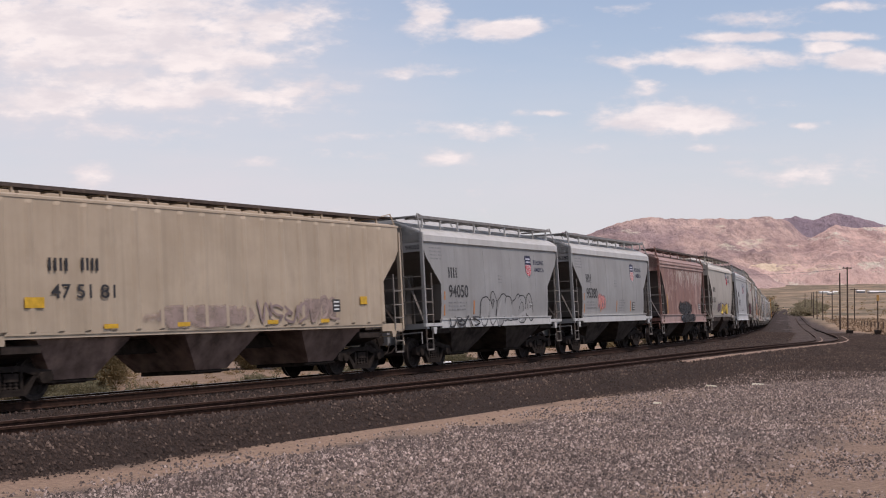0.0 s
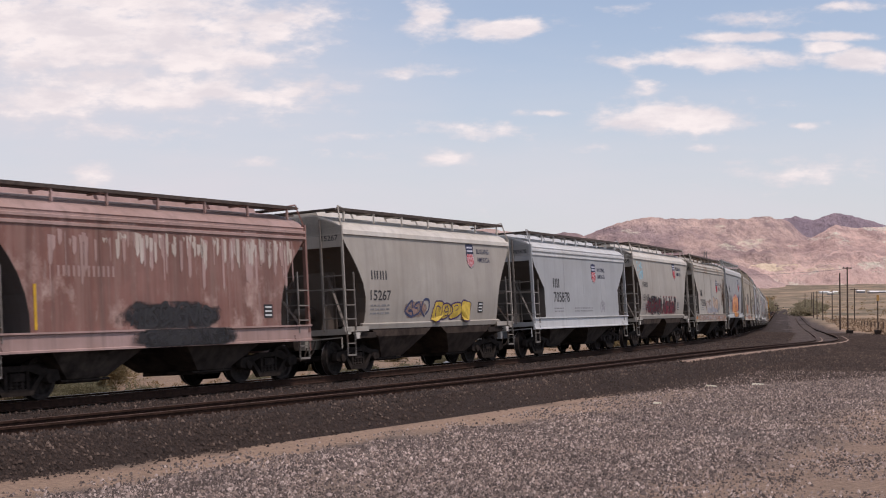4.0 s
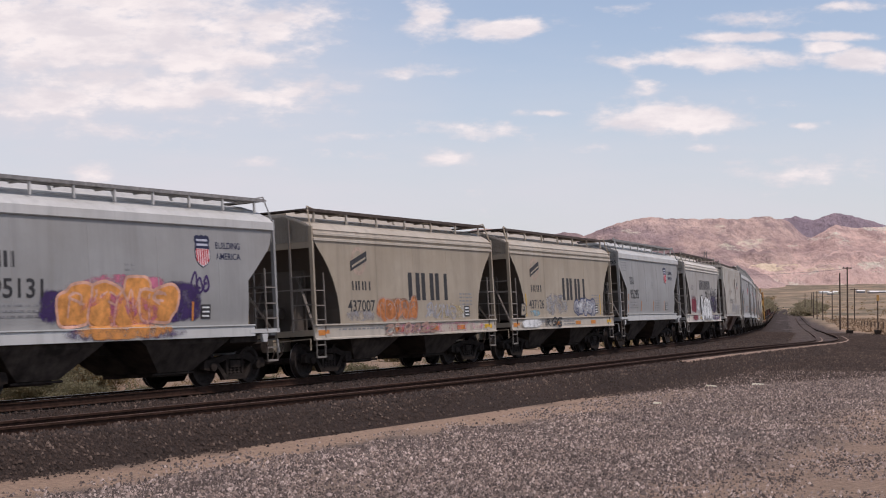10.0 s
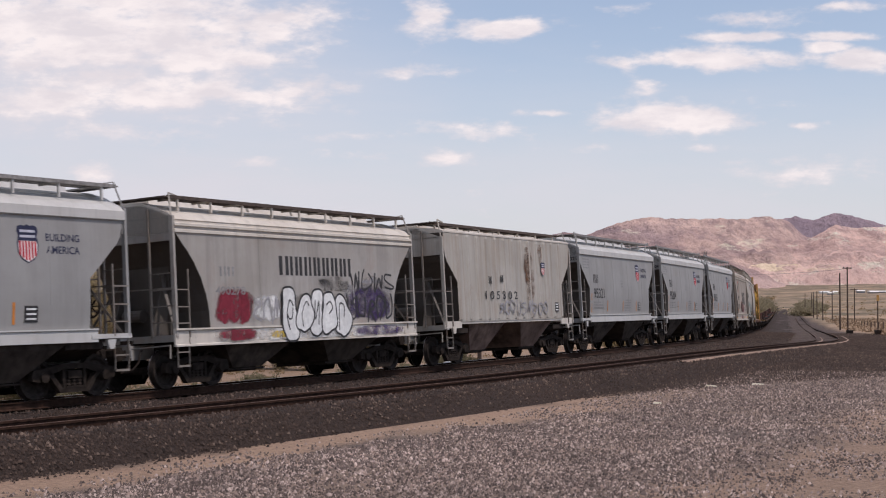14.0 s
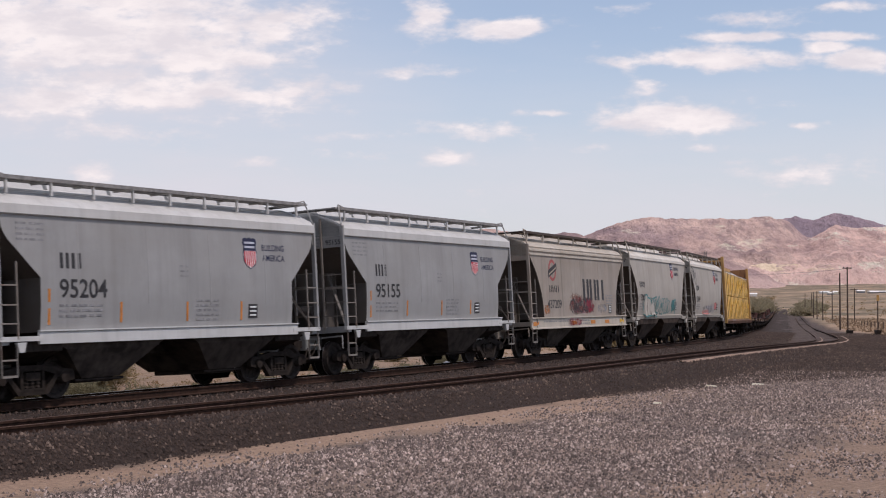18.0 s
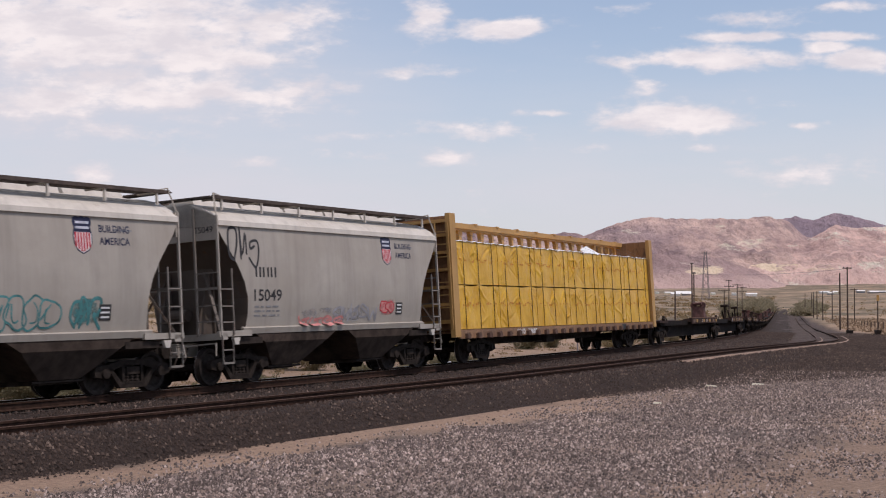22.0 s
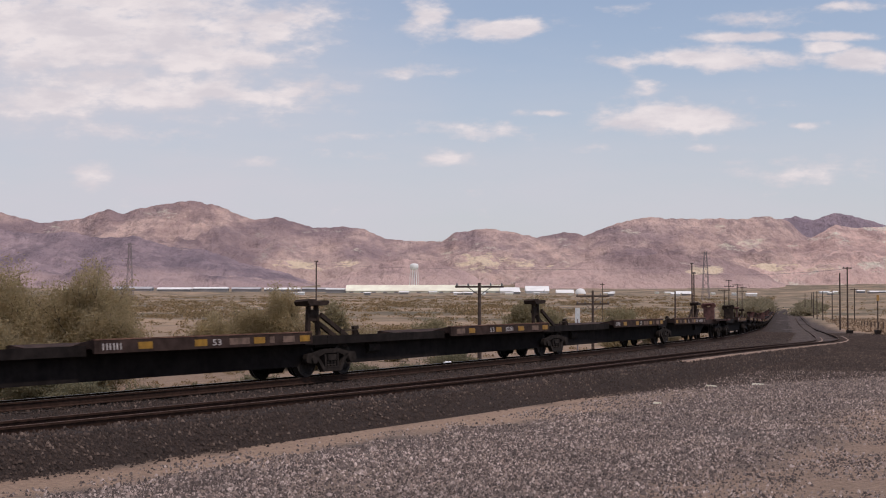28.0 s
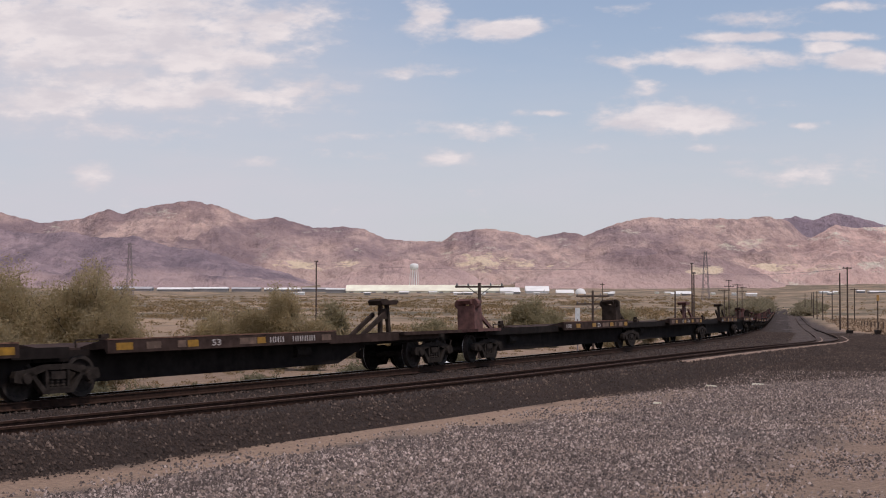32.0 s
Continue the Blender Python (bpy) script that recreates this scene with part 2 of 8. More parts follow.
STEEL_DARK = plain("dark_underframe", (0.040, 0.031, 0.026), 0.4, 5, 0.9, gloss=0.08)
TRUCK = plain("truck_grime", (0.030, 0.023, 0.019), 0.4, 7, 0.9, gloss=0.08)
WHEEL = plain("wheel_steel", (0.038, 0.030, 0.026), 0.4, 9, 0.85, gloss=0.1)
RIM = plain("wheel_tread", (0.42, 0.40, 0.39), 0.2, 9, 0.3, 0.9)
RAIL_SIDE = plain("rusty_rail", (0.043, 0.0235, 0.0165), 0.35, 8, 0.9, gloss=0.1)
RAIL_WORN = plain("dull_rusty_rail_head", (0.11, 0.066, 0.05), 0.3, 3, 0.8, gloss=0.15)
RAIL_TOP = plain("polished_rail_head", (0.34, 0.30, 0.27), 0.2, 3, 0.38, 0.7)
TIE = plain("weathered_tie", (0.05, 0.036, 0.029), 0.4, 5, 0.9)
BALLAST = plain("ballast_bed_stone", (0.0432, 0.0279, 0.0213), 0.55, 22, 0.95, bump=1.0, dist=0.05)
STONES = isles("ballast_stones", ((0.0153, 0.0099, 0.0077), (0.0603, 0.0387, 0.0297), (0.0306, 0.0198, 0.0153), (0.0972, 0.0657, 0.0513), (0.0396, 0.0252, 0.0192), (0.0666, 0.0432, 0.0328), (0.1800, 0.1287, 0.1008)))
GRAVEL = isles("gravel_stones", ((0.0748, 0.0546, 0.0476), (0.3994, 0.2960, 0.2466), (0.1145, 0.0845, 0.0740), (0.0396, 0.0300, 0.0273), (0.6108, 0.4816, 0.4229), (0.1694, 0.1295, 0.1136), (0.0528, 0.0396, 0.0353), (0.1494, 0.1116, 0.0967)))
BLACK_INK = plain("black_lettering", (0.035, 0.033, 0.034), 0.3, 8, 0.6, bump=0)
GREY_INK = plain("faded_lettering", (0.23, 0.225, 0.225), 0.3, 8, 0.6, bump=0)
BLUE_INK = plain("blue_paint", (0.022, 0.025, 0.06), 0.25, 8, 0.6, bump=0)
RED_INK = plain("red_paint", (0.50, 0.025, 0.04), 0.25, 8, 0.6, bump=0)
WHITE_INK = plain("white_paint", (0.72, 0.72, 0.70), 0.15, 8, 0.6, bump=0)
ORANGE_INK = plain("orange_paint", (0.55, 0.20, 0.04), 0.2, 8, 0.6, bump=0)
YELLOW_INK = plain("yellow_paint", (0.62, 0.36, 0.03), 0.2, 8, 0.6, bump=0)


# ---- mesh tools ----
class Shape:
    """Collects corners and faces of one mesh."""

    def __init__(self):
        self.v, self.f = [], []

    def add(self, vs, fs):
        n = len(self.v)
        self.v += [tuple(p) for p in vs]
        self.f += [tuple(i + n for i in q) for q in fs]
        return self

    def box(self, x0, x1, y0, y1, z0, z1):
        vs = [(x, y, z) for z in (z0, z1) for y in (y0, y1) for x in (x0, x1)]
        return self.add(vs, ((0, 2, 3, 1), (4, 5, 7, 6), (0, 1, 5, 4), (2, 6, 7, 3), (0, 4, 6, 2), (1, 3, 7, 5)))

    def bar(self, a, b, w, h=None, seg=4):
        """A straight bar of w by h, or a tube with more segments."""
        a, b = Vector(a), Vector(b)
        d = (b - a).normalized()
        u = d.cross(Vector((0, 0, 1)))
        u = Vector((0, 1, 0)) if u.length < 0.05 else u.normalized()
        k = u.cross(d).normalized()
        h = w if h is None else h
        vs = []
        for c in (a, b):
            for i in range(seg):
                t = (i + 0.5) * math.tau / seg
                q = 1.0 / math.cos(math.pi / seg) if seg == 4 else 1.0
                vs.append(c + u * (math.cos(t) * w / 2 * q) + k * (math.sin(t) * h / 2 * q))
        fs = [(i, (i + 1) % seg, seg + (i + 1) % seg, seg + i) for i in range(seg)]
        return self.add(vs, fs + [tuple(range(seg))[::-1], tuple(range(seg, 2 * seg))])

    def prism(self, poly, y0, y1):
        """An outline in x and z, drawn out from y0 to y1."""
        n = len(poly)
        vs = [(x, y0, z) for x, z in poly] + [(x, y1, z) for x, z in poly]
        return self.add(vs, [tuple(range(n)), tuple(range(n, 2 * n))[::-1]] + [(i, n + i, n + (i + 1) % n, (i + 1) % n) for i in range(n)])

    def along(self, poly, x0, x1):
        """An outline in y and z, drawn out along x."""
        n = len(poly)
        vs = [(x0, y, z) for y, z in poly] + [(x1, y, z) for y, z in poly]
        return self.add(vs, [tuple(range(n))[::-1], tuple(range(n, 2 * n))] + [(i, (i + 1) % n, n + (i + 1) % n, n + i) for i in range(n)])

    def grid(self, rows):
        n, m = len(rows), len(rows[0])
        vs = [p for r in rows for p in r]
        return self.add(vs, [(i * m + j, i * m + j + 1, (i + 1) * m + j + 1, (i + 1) * m + j) for i in range(n - 1) for j in range(m - 1)])

    def lathe(self, prof, axis="y", seg=20, at=(0, 0, 0)):
        """A profile of (radius, place along the axis), turned."""
        rows = []
        for i in range(seg + 1):
            a = math.tau * i / seg
            row = []
            for r, h in prof:
                c, s = r * math.cos(a), r * math.sin(a)
                p = (c, h, s) if axis == "y" else ((h, c, s) if axis == "x" else (c, s, h))
                row.append((p[0] + at[0], p[1] + at[1], p[2] + at[2]))
            rows.append(row)
        return self.grid(rows)

    def mesh(self, name):
        me = bpy.data.meshes.new(name)
        me.from_pydata(self.v, [], self.f)
        me.update()
        return me


def part(name, shape, material, parent=None, label="", smooth=False):
    """Links a shape as one mesh under a thing or a part."""
    me = shape.mesh(name) if isinstance(shape, Shape) else shape
    if isinstance(shape, Shape):
        bm = bmesh.new()
        bm.from_mesh(me)
        bmesh.ops.recalc_face_normals(bm, faces=bm.faces)
        bm.to_mesh(me)
        bm.free()
    if not me.materials:
        me.materials.append(material)
    if smooth:
        me.shade_smooth()
    ob = new(name, me)
    ob.parent = parent
    return tagged(ob, label) if label else ob


def from_arrays(name, verts, faces, material):
    me = bpy.data.meshes.new(name)
    nv, nf, k = len(verts), len(faces), faces.shape[1]
    me.vertices.add(nv)
    me.vertices.foreach_set("co", np.asarray(verts, dtype=np.float32).ravel())
    me.loops.add(nf * k)
    me.loops.foreach_set("vertex_index", faces.astype(np.int32).ravel())
    me.polygons.add(nf)
    me.polygons.foreach_set("loop_start", np.arange(0, nf * k, k, dtype=np.int32))
    me.update(calc_edges=True)
    me.materials.append(material)
    return me


def thing(name, label, category, group="", kind=""):
    ob = new(name)
    ob.empty_display_size = 0.3
    return tagged(ob, label, category, group, kind)


# ---- ground ----
RNG = np.random.default_rng(7)


def ground_height(x, y):
    s, d = to_line(x, y)
    r = np.hypot(x, y)
    z_line = fall(s)
    near = z_line - 0.38 - 0.25 * smooth01((d - 60) / 60)
    back = -3.4
    far = (z_line - 0.55 - 1.1 * smooth01((-d - 2.6) / 7)) * (1 - smooth01((-d - 10) / 110)) + back * smooth01((-d - 10) / 110)
    z = np.where(d > 0, near, far)
    away = smooth01((d - 25) / 60) * smooth01((s - 40) / 120)
    z = z * (1 - away) + (-2.6) * away
    z = z + 4.1e-6 * np.maximum(r - 500, 0) ** 2
    return z


def edge_y(x):
    """Where the dark dirt beside the track meets the open gravel."""
    return np.interp(x, (-20, -12, -6.2, -3.6, -1.0, 3.1, 8.5, 14.4, 25, 60), (9, 15, 20.1, 24.2, 29.7, 36.3, 42.2, 46.8, 54, 70))


def band_width(x):
    """Width of the sandy strip between the dark dirt and the gravel."""
    return np.interp(x, (-8, -3.6, -1, 3.1, 8, 20), (3.6, 3.4, 3.6, 4.6, 4.6, 4.0))


def patch_y(x):
    """Where the gravel thins out into sand on the open side."""
    return 18.3 + 1.95 * (x - 2.3)


def build_ground():
    ang = np.concatenate([np.linspace(-180, -26, 36)[:-1], np.linspace(-26, 26, 190), np.linspace(26, 180, 36)[1:]])
    rad = np.concatenate([[0.001, 3, 6], np.geomspace(9, 130, 90), np.geomspace(134, 4800, 75)])
    A, R = np.meshgrid(np.radians(ang), rad)
    x, y = (R * np.sin(A)).ravel() + 0.4, (R * np.cos(A)).ravel() + 0.7
    z = ground_height(x, y)
    n, m = len(rad), len(ang)
    idx = np.arange(n * m).reshape(n, m)
    f = np.stack([idx[:-1, :-1], idx[:-1, 1:], idx[1:, 1:], idx[1:, :-1]], -1).reshape(-1, 4)
    bump = np.array([noise.noise(Vector((a * 0.35, b * 0.35, 0.0))) for a, b in zip(x, y)]) * 0.05 * np.clip((np.hypot(x, y) - 110) / 20, 0.0, 6)
    s, d = to_line(x, y)
    r_all = np.hypot(x, y)
    edge = edge_y(x)
    wob = np.array([noise.noise(Vector((a * 0.25, b * 0.25, 5.0))) + 0.6 * noise.noise(Vector((a * 0.9, b * 0.9, 2.0))) for a, b in zip(x, y)])
    past = (y - edge + wob * 1.6)
    verge = np.interp(s, (0, 60, 120, 260, 500), (16, 9.5, 6.0, 5.0, 3.0))
    dark = smooth01((520 - s) / 80) * smooth01(past / 1.6 + 0.5) * smooth01((siding(s) + verge - d) / 2.5) * (d > -3.6)
    band = band_width(x)
    tan = smooth01((past + band + 0.6) / 1.4) * (1 - smooth01((past + 0.3) / 1.2)) * (d > 0)
    patch = smooth01((patch_y(x) - y + wob * 3.0) / 4.0 + 0.5) * (d > 0)
    tan = tan * (1 - 0.9 * smooth01((x - 2.0) / 6.5))
    tan = np.maximum(tan, patch * 0.72)
    plain_zone = smooth01((r_all - 150) / 250)
    bank = smooth01((-d - 2.0) / 1.5) * (1 - 0.4 * smooth01((-d - 9.0) / 7.0)) * (1 - smooth01((-d - 200) / 160)) * smooth01((120 - s) / 60)
    lot = (d > 0) * (1 - dark) * smooth01((70 - s) / 30)
    me = from_arrays("ground", np.stack([x, y, z + bump * (np.hypot(x, y) > 5)], 1), f, GROUND)
    me.shade_smooth()
    for nm, vals in (("dark_dirt", dark), ("tan_dirt", tan), ("gravel_lot", lot), ("far_plain", plain_zone), ("rough_bank", bank)):
        me.attributes.new(nm, "FLOAT", "POINT").data.foreach_set("value", vals.astype(np.float32))
    ob = new("ground", me)
    return tagged(ob, "tan desert ground with grey gravel and pale sand", "ground", kind="structure")


def ground_material():
    m, N, L, b = mat_nodes("desert_ground", 0.95)

    def zone(name):
        n = N.new("ShaderNodeAttribute")
        n.attribute_name = name
        return n.outputs["Fac"]

    sand = blend(N, L, span(N, L, tex_noise(N, L, 5, 6, rough=0.75), 0.33, 0.67), (0.265, 0.172, 0.115), (0.43, 0.288, 0.192))
    sand = blend(N, L, span(N, L, tex_noise(N, L, 0.035, 5, (1, 0.5, 1)), 0.45, 0.60, 0, 0.6), sand, (0.19, 0.15, 0.10))
    olive = blend(N, L, span(N, L, tex_noise(N, L, 0.022, 7, (1, 0.5, 1), 0.68), 0.42, 0.60), (0.120, 0.096, 0.060), (0.36, 0.248, 0.160))
    sand = blend(N, L, zone("far_plain"), sand, olive)
    grit = blend(N, L, span(N, L, tex_noise(N, L, 20, 5, rough=0.8), 0.38, 0.62), (0.0410, 0.0308, 0.0262), (0.2280, 0.1710, 0.1414))
    grit = blend(N, L, span(N, L, tex_noise(N, L, 0.35, 5), 0.47, 0.62, 0, 0.55), grit, (0.29, 0.207, 0.152))
    brown = blend(N, L, span(N, L, tex_noise(N, L, 10, 5, rough=0.75), 0.33, 0.67), (0.228, 0.151, 0.104), (0.452, 0.305, 0.213))
    dirt = blend(N, L, span(N, L, tex_noise(N, L, 14, 6, rough=0.8), 0.35, 0.68), (0.0294, 0.0189, 0.0144), (0.1159, 0.0764, 0.0589))
    dirt = blend(N, L, span(N, L, tex_noise(N, L, 0.4, 4), 0.45, 0.65, 0, 0.5), dirt, (0.10, 0.082, 0.072))
    soil = blend(N, L, span(N, L, tex_noise(N, L, 1.6, 7, rough=0.75), 0.40, 0.60), (0.085, 0.066, 0.043), (0.25, 0.170, 0.120))
    soil = blend(N, L, span(N, L, tex_noise(N, L, 0.16, 7, (1, 0.45, 1), 0.72), 0.42, 0.60, 0, 0.75), soil, (0.30, 0.205, 0.142))
    sand = blend(N, L, zone("rough_bank"), sand, soil)
    c = blend(N, L, zone("gravel_lot"), sand, grit)
    c = blend(N, L, zone("tan_dirt"), c, brown)
    c = blend(N, L, zone("dark_dirt"), c, dirt)
    L.new(c, b.inputs["Base Color"])
    bumped(N, L, b, tex_noise(N, L, 22, 5, rough=0.75), 1.0, 0.05)
    return m


GROUND = ground_material()
build_ground()

# ---- track bed, rails and ties ----
S_BED = np.arange(-150.0, 700.0, 1.5)


def bed_profile(q, g):
    """Cross-section of the bed for the second track's distance and drop."""
    return ((-4.2, -1.15), (-2.9, -0.62), (-1.75, -0.30), (-1.3, -0.265), (-0.5, -0.255), (0.5, -0.23), (1.3, -0.20), (1.9, -0.24), (2.8, -0.30), (q - 3.0, -0.30),
            (q - 1.9, -0.08 + g), (q - 1.3, -0.03 + g), (q, 0.0 + g), (q + 0.60, 0.02 + g), (q + 0.86, 0.10 + g), (q + 1.45, 0.09 + g), (q + 1.75, -0.12 + g), (q + 2.05, min(-0.40, -0.10 + g)), (q + 4.2, min(-0.46, -0.12 + g)))


def bed_z(s, d):
    """Height of the bed or of the ground beside it over the rails, whichever is higher."""
    out = np.empty(len(s))
    for i, (a, b) in enumerate(zip(s, d)):
        p = bed_profile(siding(a), siding_z(a) - 0.214)
        out[i] = np.interp(b, [k[0] for k in p], [k[1] for k in p])
    return np.where(d > 8, np.maximum(out, -0.38), out)


def build_bed():
    rows = []
    for s in S_BED:
        q, g = siding(s), siding_z(s) - 0.214
        prof = bed_profile(q, g)
        row = []
        for d, z in prof:
            k = 0.012 * noise.noise(Vector((s * 0.9, d * 1.3, 0)))
            row.append(tuple(on_line(s, d, z + k)))
        rows.append(row)
    sh = Shape().grid(rows)
    ob = part("ballast_bed", sh, BALLAST)
    return tagged(ob, "dark grey crushed stone ballast bed under the tracks", "ballast", kind="structure")


def scatter(name, xs, ys, zs, size, material, label, category, flat=0.7):
    """Loose stones: squashed eight-sided pieces, each turned its own way."""
    n = len(xs)
    base = np.array([(1, 0.15, 0), (-0.9, 0.1, 0), (0.1, 1, 0), (0.1, -0.9, 0), (0.35, 0.1, 1), (-0.3, 0, 0.9)])
    fs = np.array([(0, 2, 4), (2, 5, 4), (2, 1, 5), (1, 3, 5), (3, 4, 5), (3, 0, 4)])
    v = base[None] * RNG.uniform(0.6, 1.35, (n, 6, 3)) * size[:, None, None] * np.array([1, 0.8, flat])
    v[:, :4, 2] -= size[:, None] * 0.35
    a = RNG.uniform(0, math.tau, n)
    ca, sa = np.cos(a)[:, None], np.sin(a)[:, None]
    vx, vy = v[..., 0] * ca - v[..., 1] * sa, v[..., 0] * sa + v[..., 1] * ca
    v = np.stack([vx + xs[:, None], vy + ys[:, None], v[..., 2] + zs[:, None] + size[:, None] * 0.12], -1).reshape(-1, 3)
    f = (fs[None] + (np.arange(n) * 6)[:, None, None]).reshape(-1, 3)
    ob = new(name, from_arrays(name, v, f, material))
    return tagged(ob, label, category, kind="stuff")


def build_stones():
    # ballast stones, densest where the line passes the viewer
    n = 96000
    s = -34 + 162 * RNG.random(n) ** 1.9
    q = siding(s)
    d = RNG.uniform(-1.9, 1, n) + RNG.random(n) * (q + 2.6)
    d = np.where(RNG.random(n) < 0.45, q + RNG.uniform(0.9, 6.5, n), d)
    keep = (np.abs(np.abs(d) - 0.74) > 0.1) & (np.abs(np.abs(d - q) - 0.74) > 0.1)
    s, d, q = s[keep], d[keep], q[keep]
    h = np.interp(s, S_TAB, H_TAB)
    x, y = np.interp(s, S_TAB, X_TAB) + d * np.cos(h), np.interp(s, S_TAB, Y_TAB) - d * np.sin(h)
    edge = edge_y(x)
    keep = (y > edge - 0.2 + RNG.normal(size=len(x)) * 0.35) | (d < q + 2.0)
    s, d, x, y = s[keep], d[keep], x[keep], y[keep]
    z = bed_z(s, d)
    scatter("ballast_stones", x, y, z + fall(s) + 0.010, RNG.uniform(0.018, 0.050, len(s)), STONES, "loose dark grey ballast stones on the track bed", "ballast stones")
    # small stones over the dark dirt beside the second track
    n = 120000
    s = -36 + 130 * RNG.random(n) ** 1.5
    d = siding(s) + 1.5 + 14 * RNG.random(n) ** 1.7
    h = np.interp(s, S_TAB, H_TAB)
    x, y = np.interp(s, S_TAB, X_TAB) + d * np.cos(h), np.interp(s, S_TAB, Y_TAB) - d * np.sin(h)
    edge = edge_y(x)
    keep = (y > edge - 0.3 + RNG.normal(size=n) * 0.4) & (np.abs(x) < y * 0.33)
    s, d, x, y = s[keep], d[keep], x[keep], y[keep]
    scatter("dirt_stones", x, y, np.maximum(ground_height(x, y), bed_z(s, d) + fall(s)) + 0.006, RNG.uniform(0.014, 0.042, len(x)), STONES, "small dark stones on the dirt beside the track", "stones")
    # gravel of the open ground: thick drifts of grey stone, thin over the sandy strips
    n = 420000
    r = 15.5 + 36 * RNG.random(n) ** 1.45
    a = np.radians(RNG.uniform(-18.6, 18.6, n))
    x, y = r * np.sin(a), r * np.cos(a)
    s, d = to_line(x, y)
    drift = np.array([noise.noise(Vector((p * 0.45, q * 0.30, 3.0))) + 0.5 * noise.noise(Vector((p * 1.6, q * 1.1, 4.0))) for p, q in zip(x, y)])
    band = band_width(x)
    cover = 0.60 + 0.62 * drift
    cover = np.where(y > edge_y(x) - band + drift * 1.6, 0.07 + np.clip(x, 0, 9) * 0.07 + 0.30 * drift, cover)
    cover = np.where(y < patch_y(x) + drift * 5.0, 0.20 + 0.45 * drift, cover)
    keep = (d > siding(s) + 2.6) & (RNG.random(n) < cover)
    x, y = x[keep], y[keep]
    size = 0.010 + 0.030 * RNG.random(len(x)) ** 1.5 * (1 + 0.6 * (RNG.random(len(x)) < 0.04))
    scatter("gravel_stones", x, y, ground_height(x, y), size, GRAVEL, "loose grey and tan gravel on open ground", "gravel", 0.75)


RAIL_OUT = ((-0.07, -0.172), (0.07, -0.172), (0.07, -0.16), (0.012, -0.14), (0.012, -0.045), (0.036, -0.035), (0.036, -0.004), (0.028, 0.0), (-0.028, 0.0), (-0.036, -0.004), (-0.036, -0.035), (-0.012, -0.045), (-0.012, -0.14), (-0.07, -0.16))


def build_track(name, label, off, zof, s0, s1, rise=lambda s: 0.0 * s, head_mat=None):
    """Two rails on ties; off(s) is the centre's distance, zof(side) the height of each rail."""
    top = thing(name, label, "railway track", kind="structure")
    ss = np.concatenate([np.arange(s0, 110, 1.5), np.arange(110, s1, 6.0)])
    for side in (-1, 1):
        foot, head = Shape(), Shape()
        ring, cap = [], []
        for s in ss:
            d = off(s) + side * 0.7525
            ring.append([tuple(on_line(s, d + a, zof(side) + rise(s) + b)) for a, b in RAIL_OUT + RAIL_OUT[:1]])
            cap.append([tuple(on_line(s, d + a, zof(side) + rise(s) + 0.003)) for a in (-0.03, 0.03)])
        rail = part("rail", foot.grid(ring), RAIL_SIDE, top, "brown rusty steel rail")
        part("rail_head", head.grid(cap), head_mat or RAIL_TOP, rail, "worn bright running surface")
    tie = Shape().box(-0.11, 0.11, -1.3, 1.3, -0.36, -0.18).mesh("tie")
    tie.materials.append(TIE)
    tilt = math.atan2(zof(1) - zof(-1), 1.505)
    mid = (zof(1) + zof(-1)) / 2
    near = np.arange(-34, 122, 0.56)
    for i, s in enumerate(near):
        h = float(np.interp(s, S_TAB, H_TAB))
        ob = new("tie", tie)
        ob.parent = top
        p = on_line(s + random.uniform(-0.03, 0.03), off(s), mid + rise(s) - 0.035)
        ob.matrix_basis = Matrix.Translation(Vector(p)) @ Matrix.Rotation(math.pi / 2 - h + random.uniform(-0.01, 0.01), 4, "Z") @ Matrix.Rotation(-tilt, 4, "X")
    return top


MAIN_Z = lambda side: 0.0 if side > 0 else -1.505 * math.sin(CANT)
SIDE_Z = lambda side: 0.0 if side > 0 else -0.075

# ---- rolling stock ----
MOVERS = []      # (thing, middle at 13 s, half truck distance)
WHEELSETS = []   # (wheelset, place in its truck's space, length of its axle at 13 s)


def wheel_mesh():
    sh = Shape()
    for y in (-0.7525, 0.7525):
        k = 1 if y > 0 else -1
        sh.lathe([(0.0, y + 0.05 * k), (0.10, y + 0.08 * k), (0.13, y + 0.03 * k), (0.33, y + 0.0 * k), (0.37, y + 0.065 * k), (0.452, y + 0.065 * k), (0.457, y - 0.05 * k), (0.485, y - 0.06 * k), (0.485, y - 0.075 * k),
                  (0.37, y - 0.075 * k), (0.33, y - 0.03 * k), (0.12, y - 0.04 * k), (0.09, y - 0.09 * k)], "y", 22)
    sh.lathe([(0.09, -0.68), (0.085, 0.68)], "y", 12)
    sh.lathe([(0.0, -1.02), (0.075, -1.02), (0.08, -0.75)], "y", 12)
    sh.lathe([(0.0, 1.02), (0.075, 1.02), (0.08, 0.75)], "y", 12)
    me = sh.mesh("wheelset")
    me.materials.append(WHEEL)
    me.materials.append(RIM)
    for f in me.polygons:
        if math.hypot(f.center.x, f.center.z) > 0.452 and abs(f.normal.y) < 0.5:
            f.material_index = 1
    return me


WHEEL_ME = wheel_mesh()


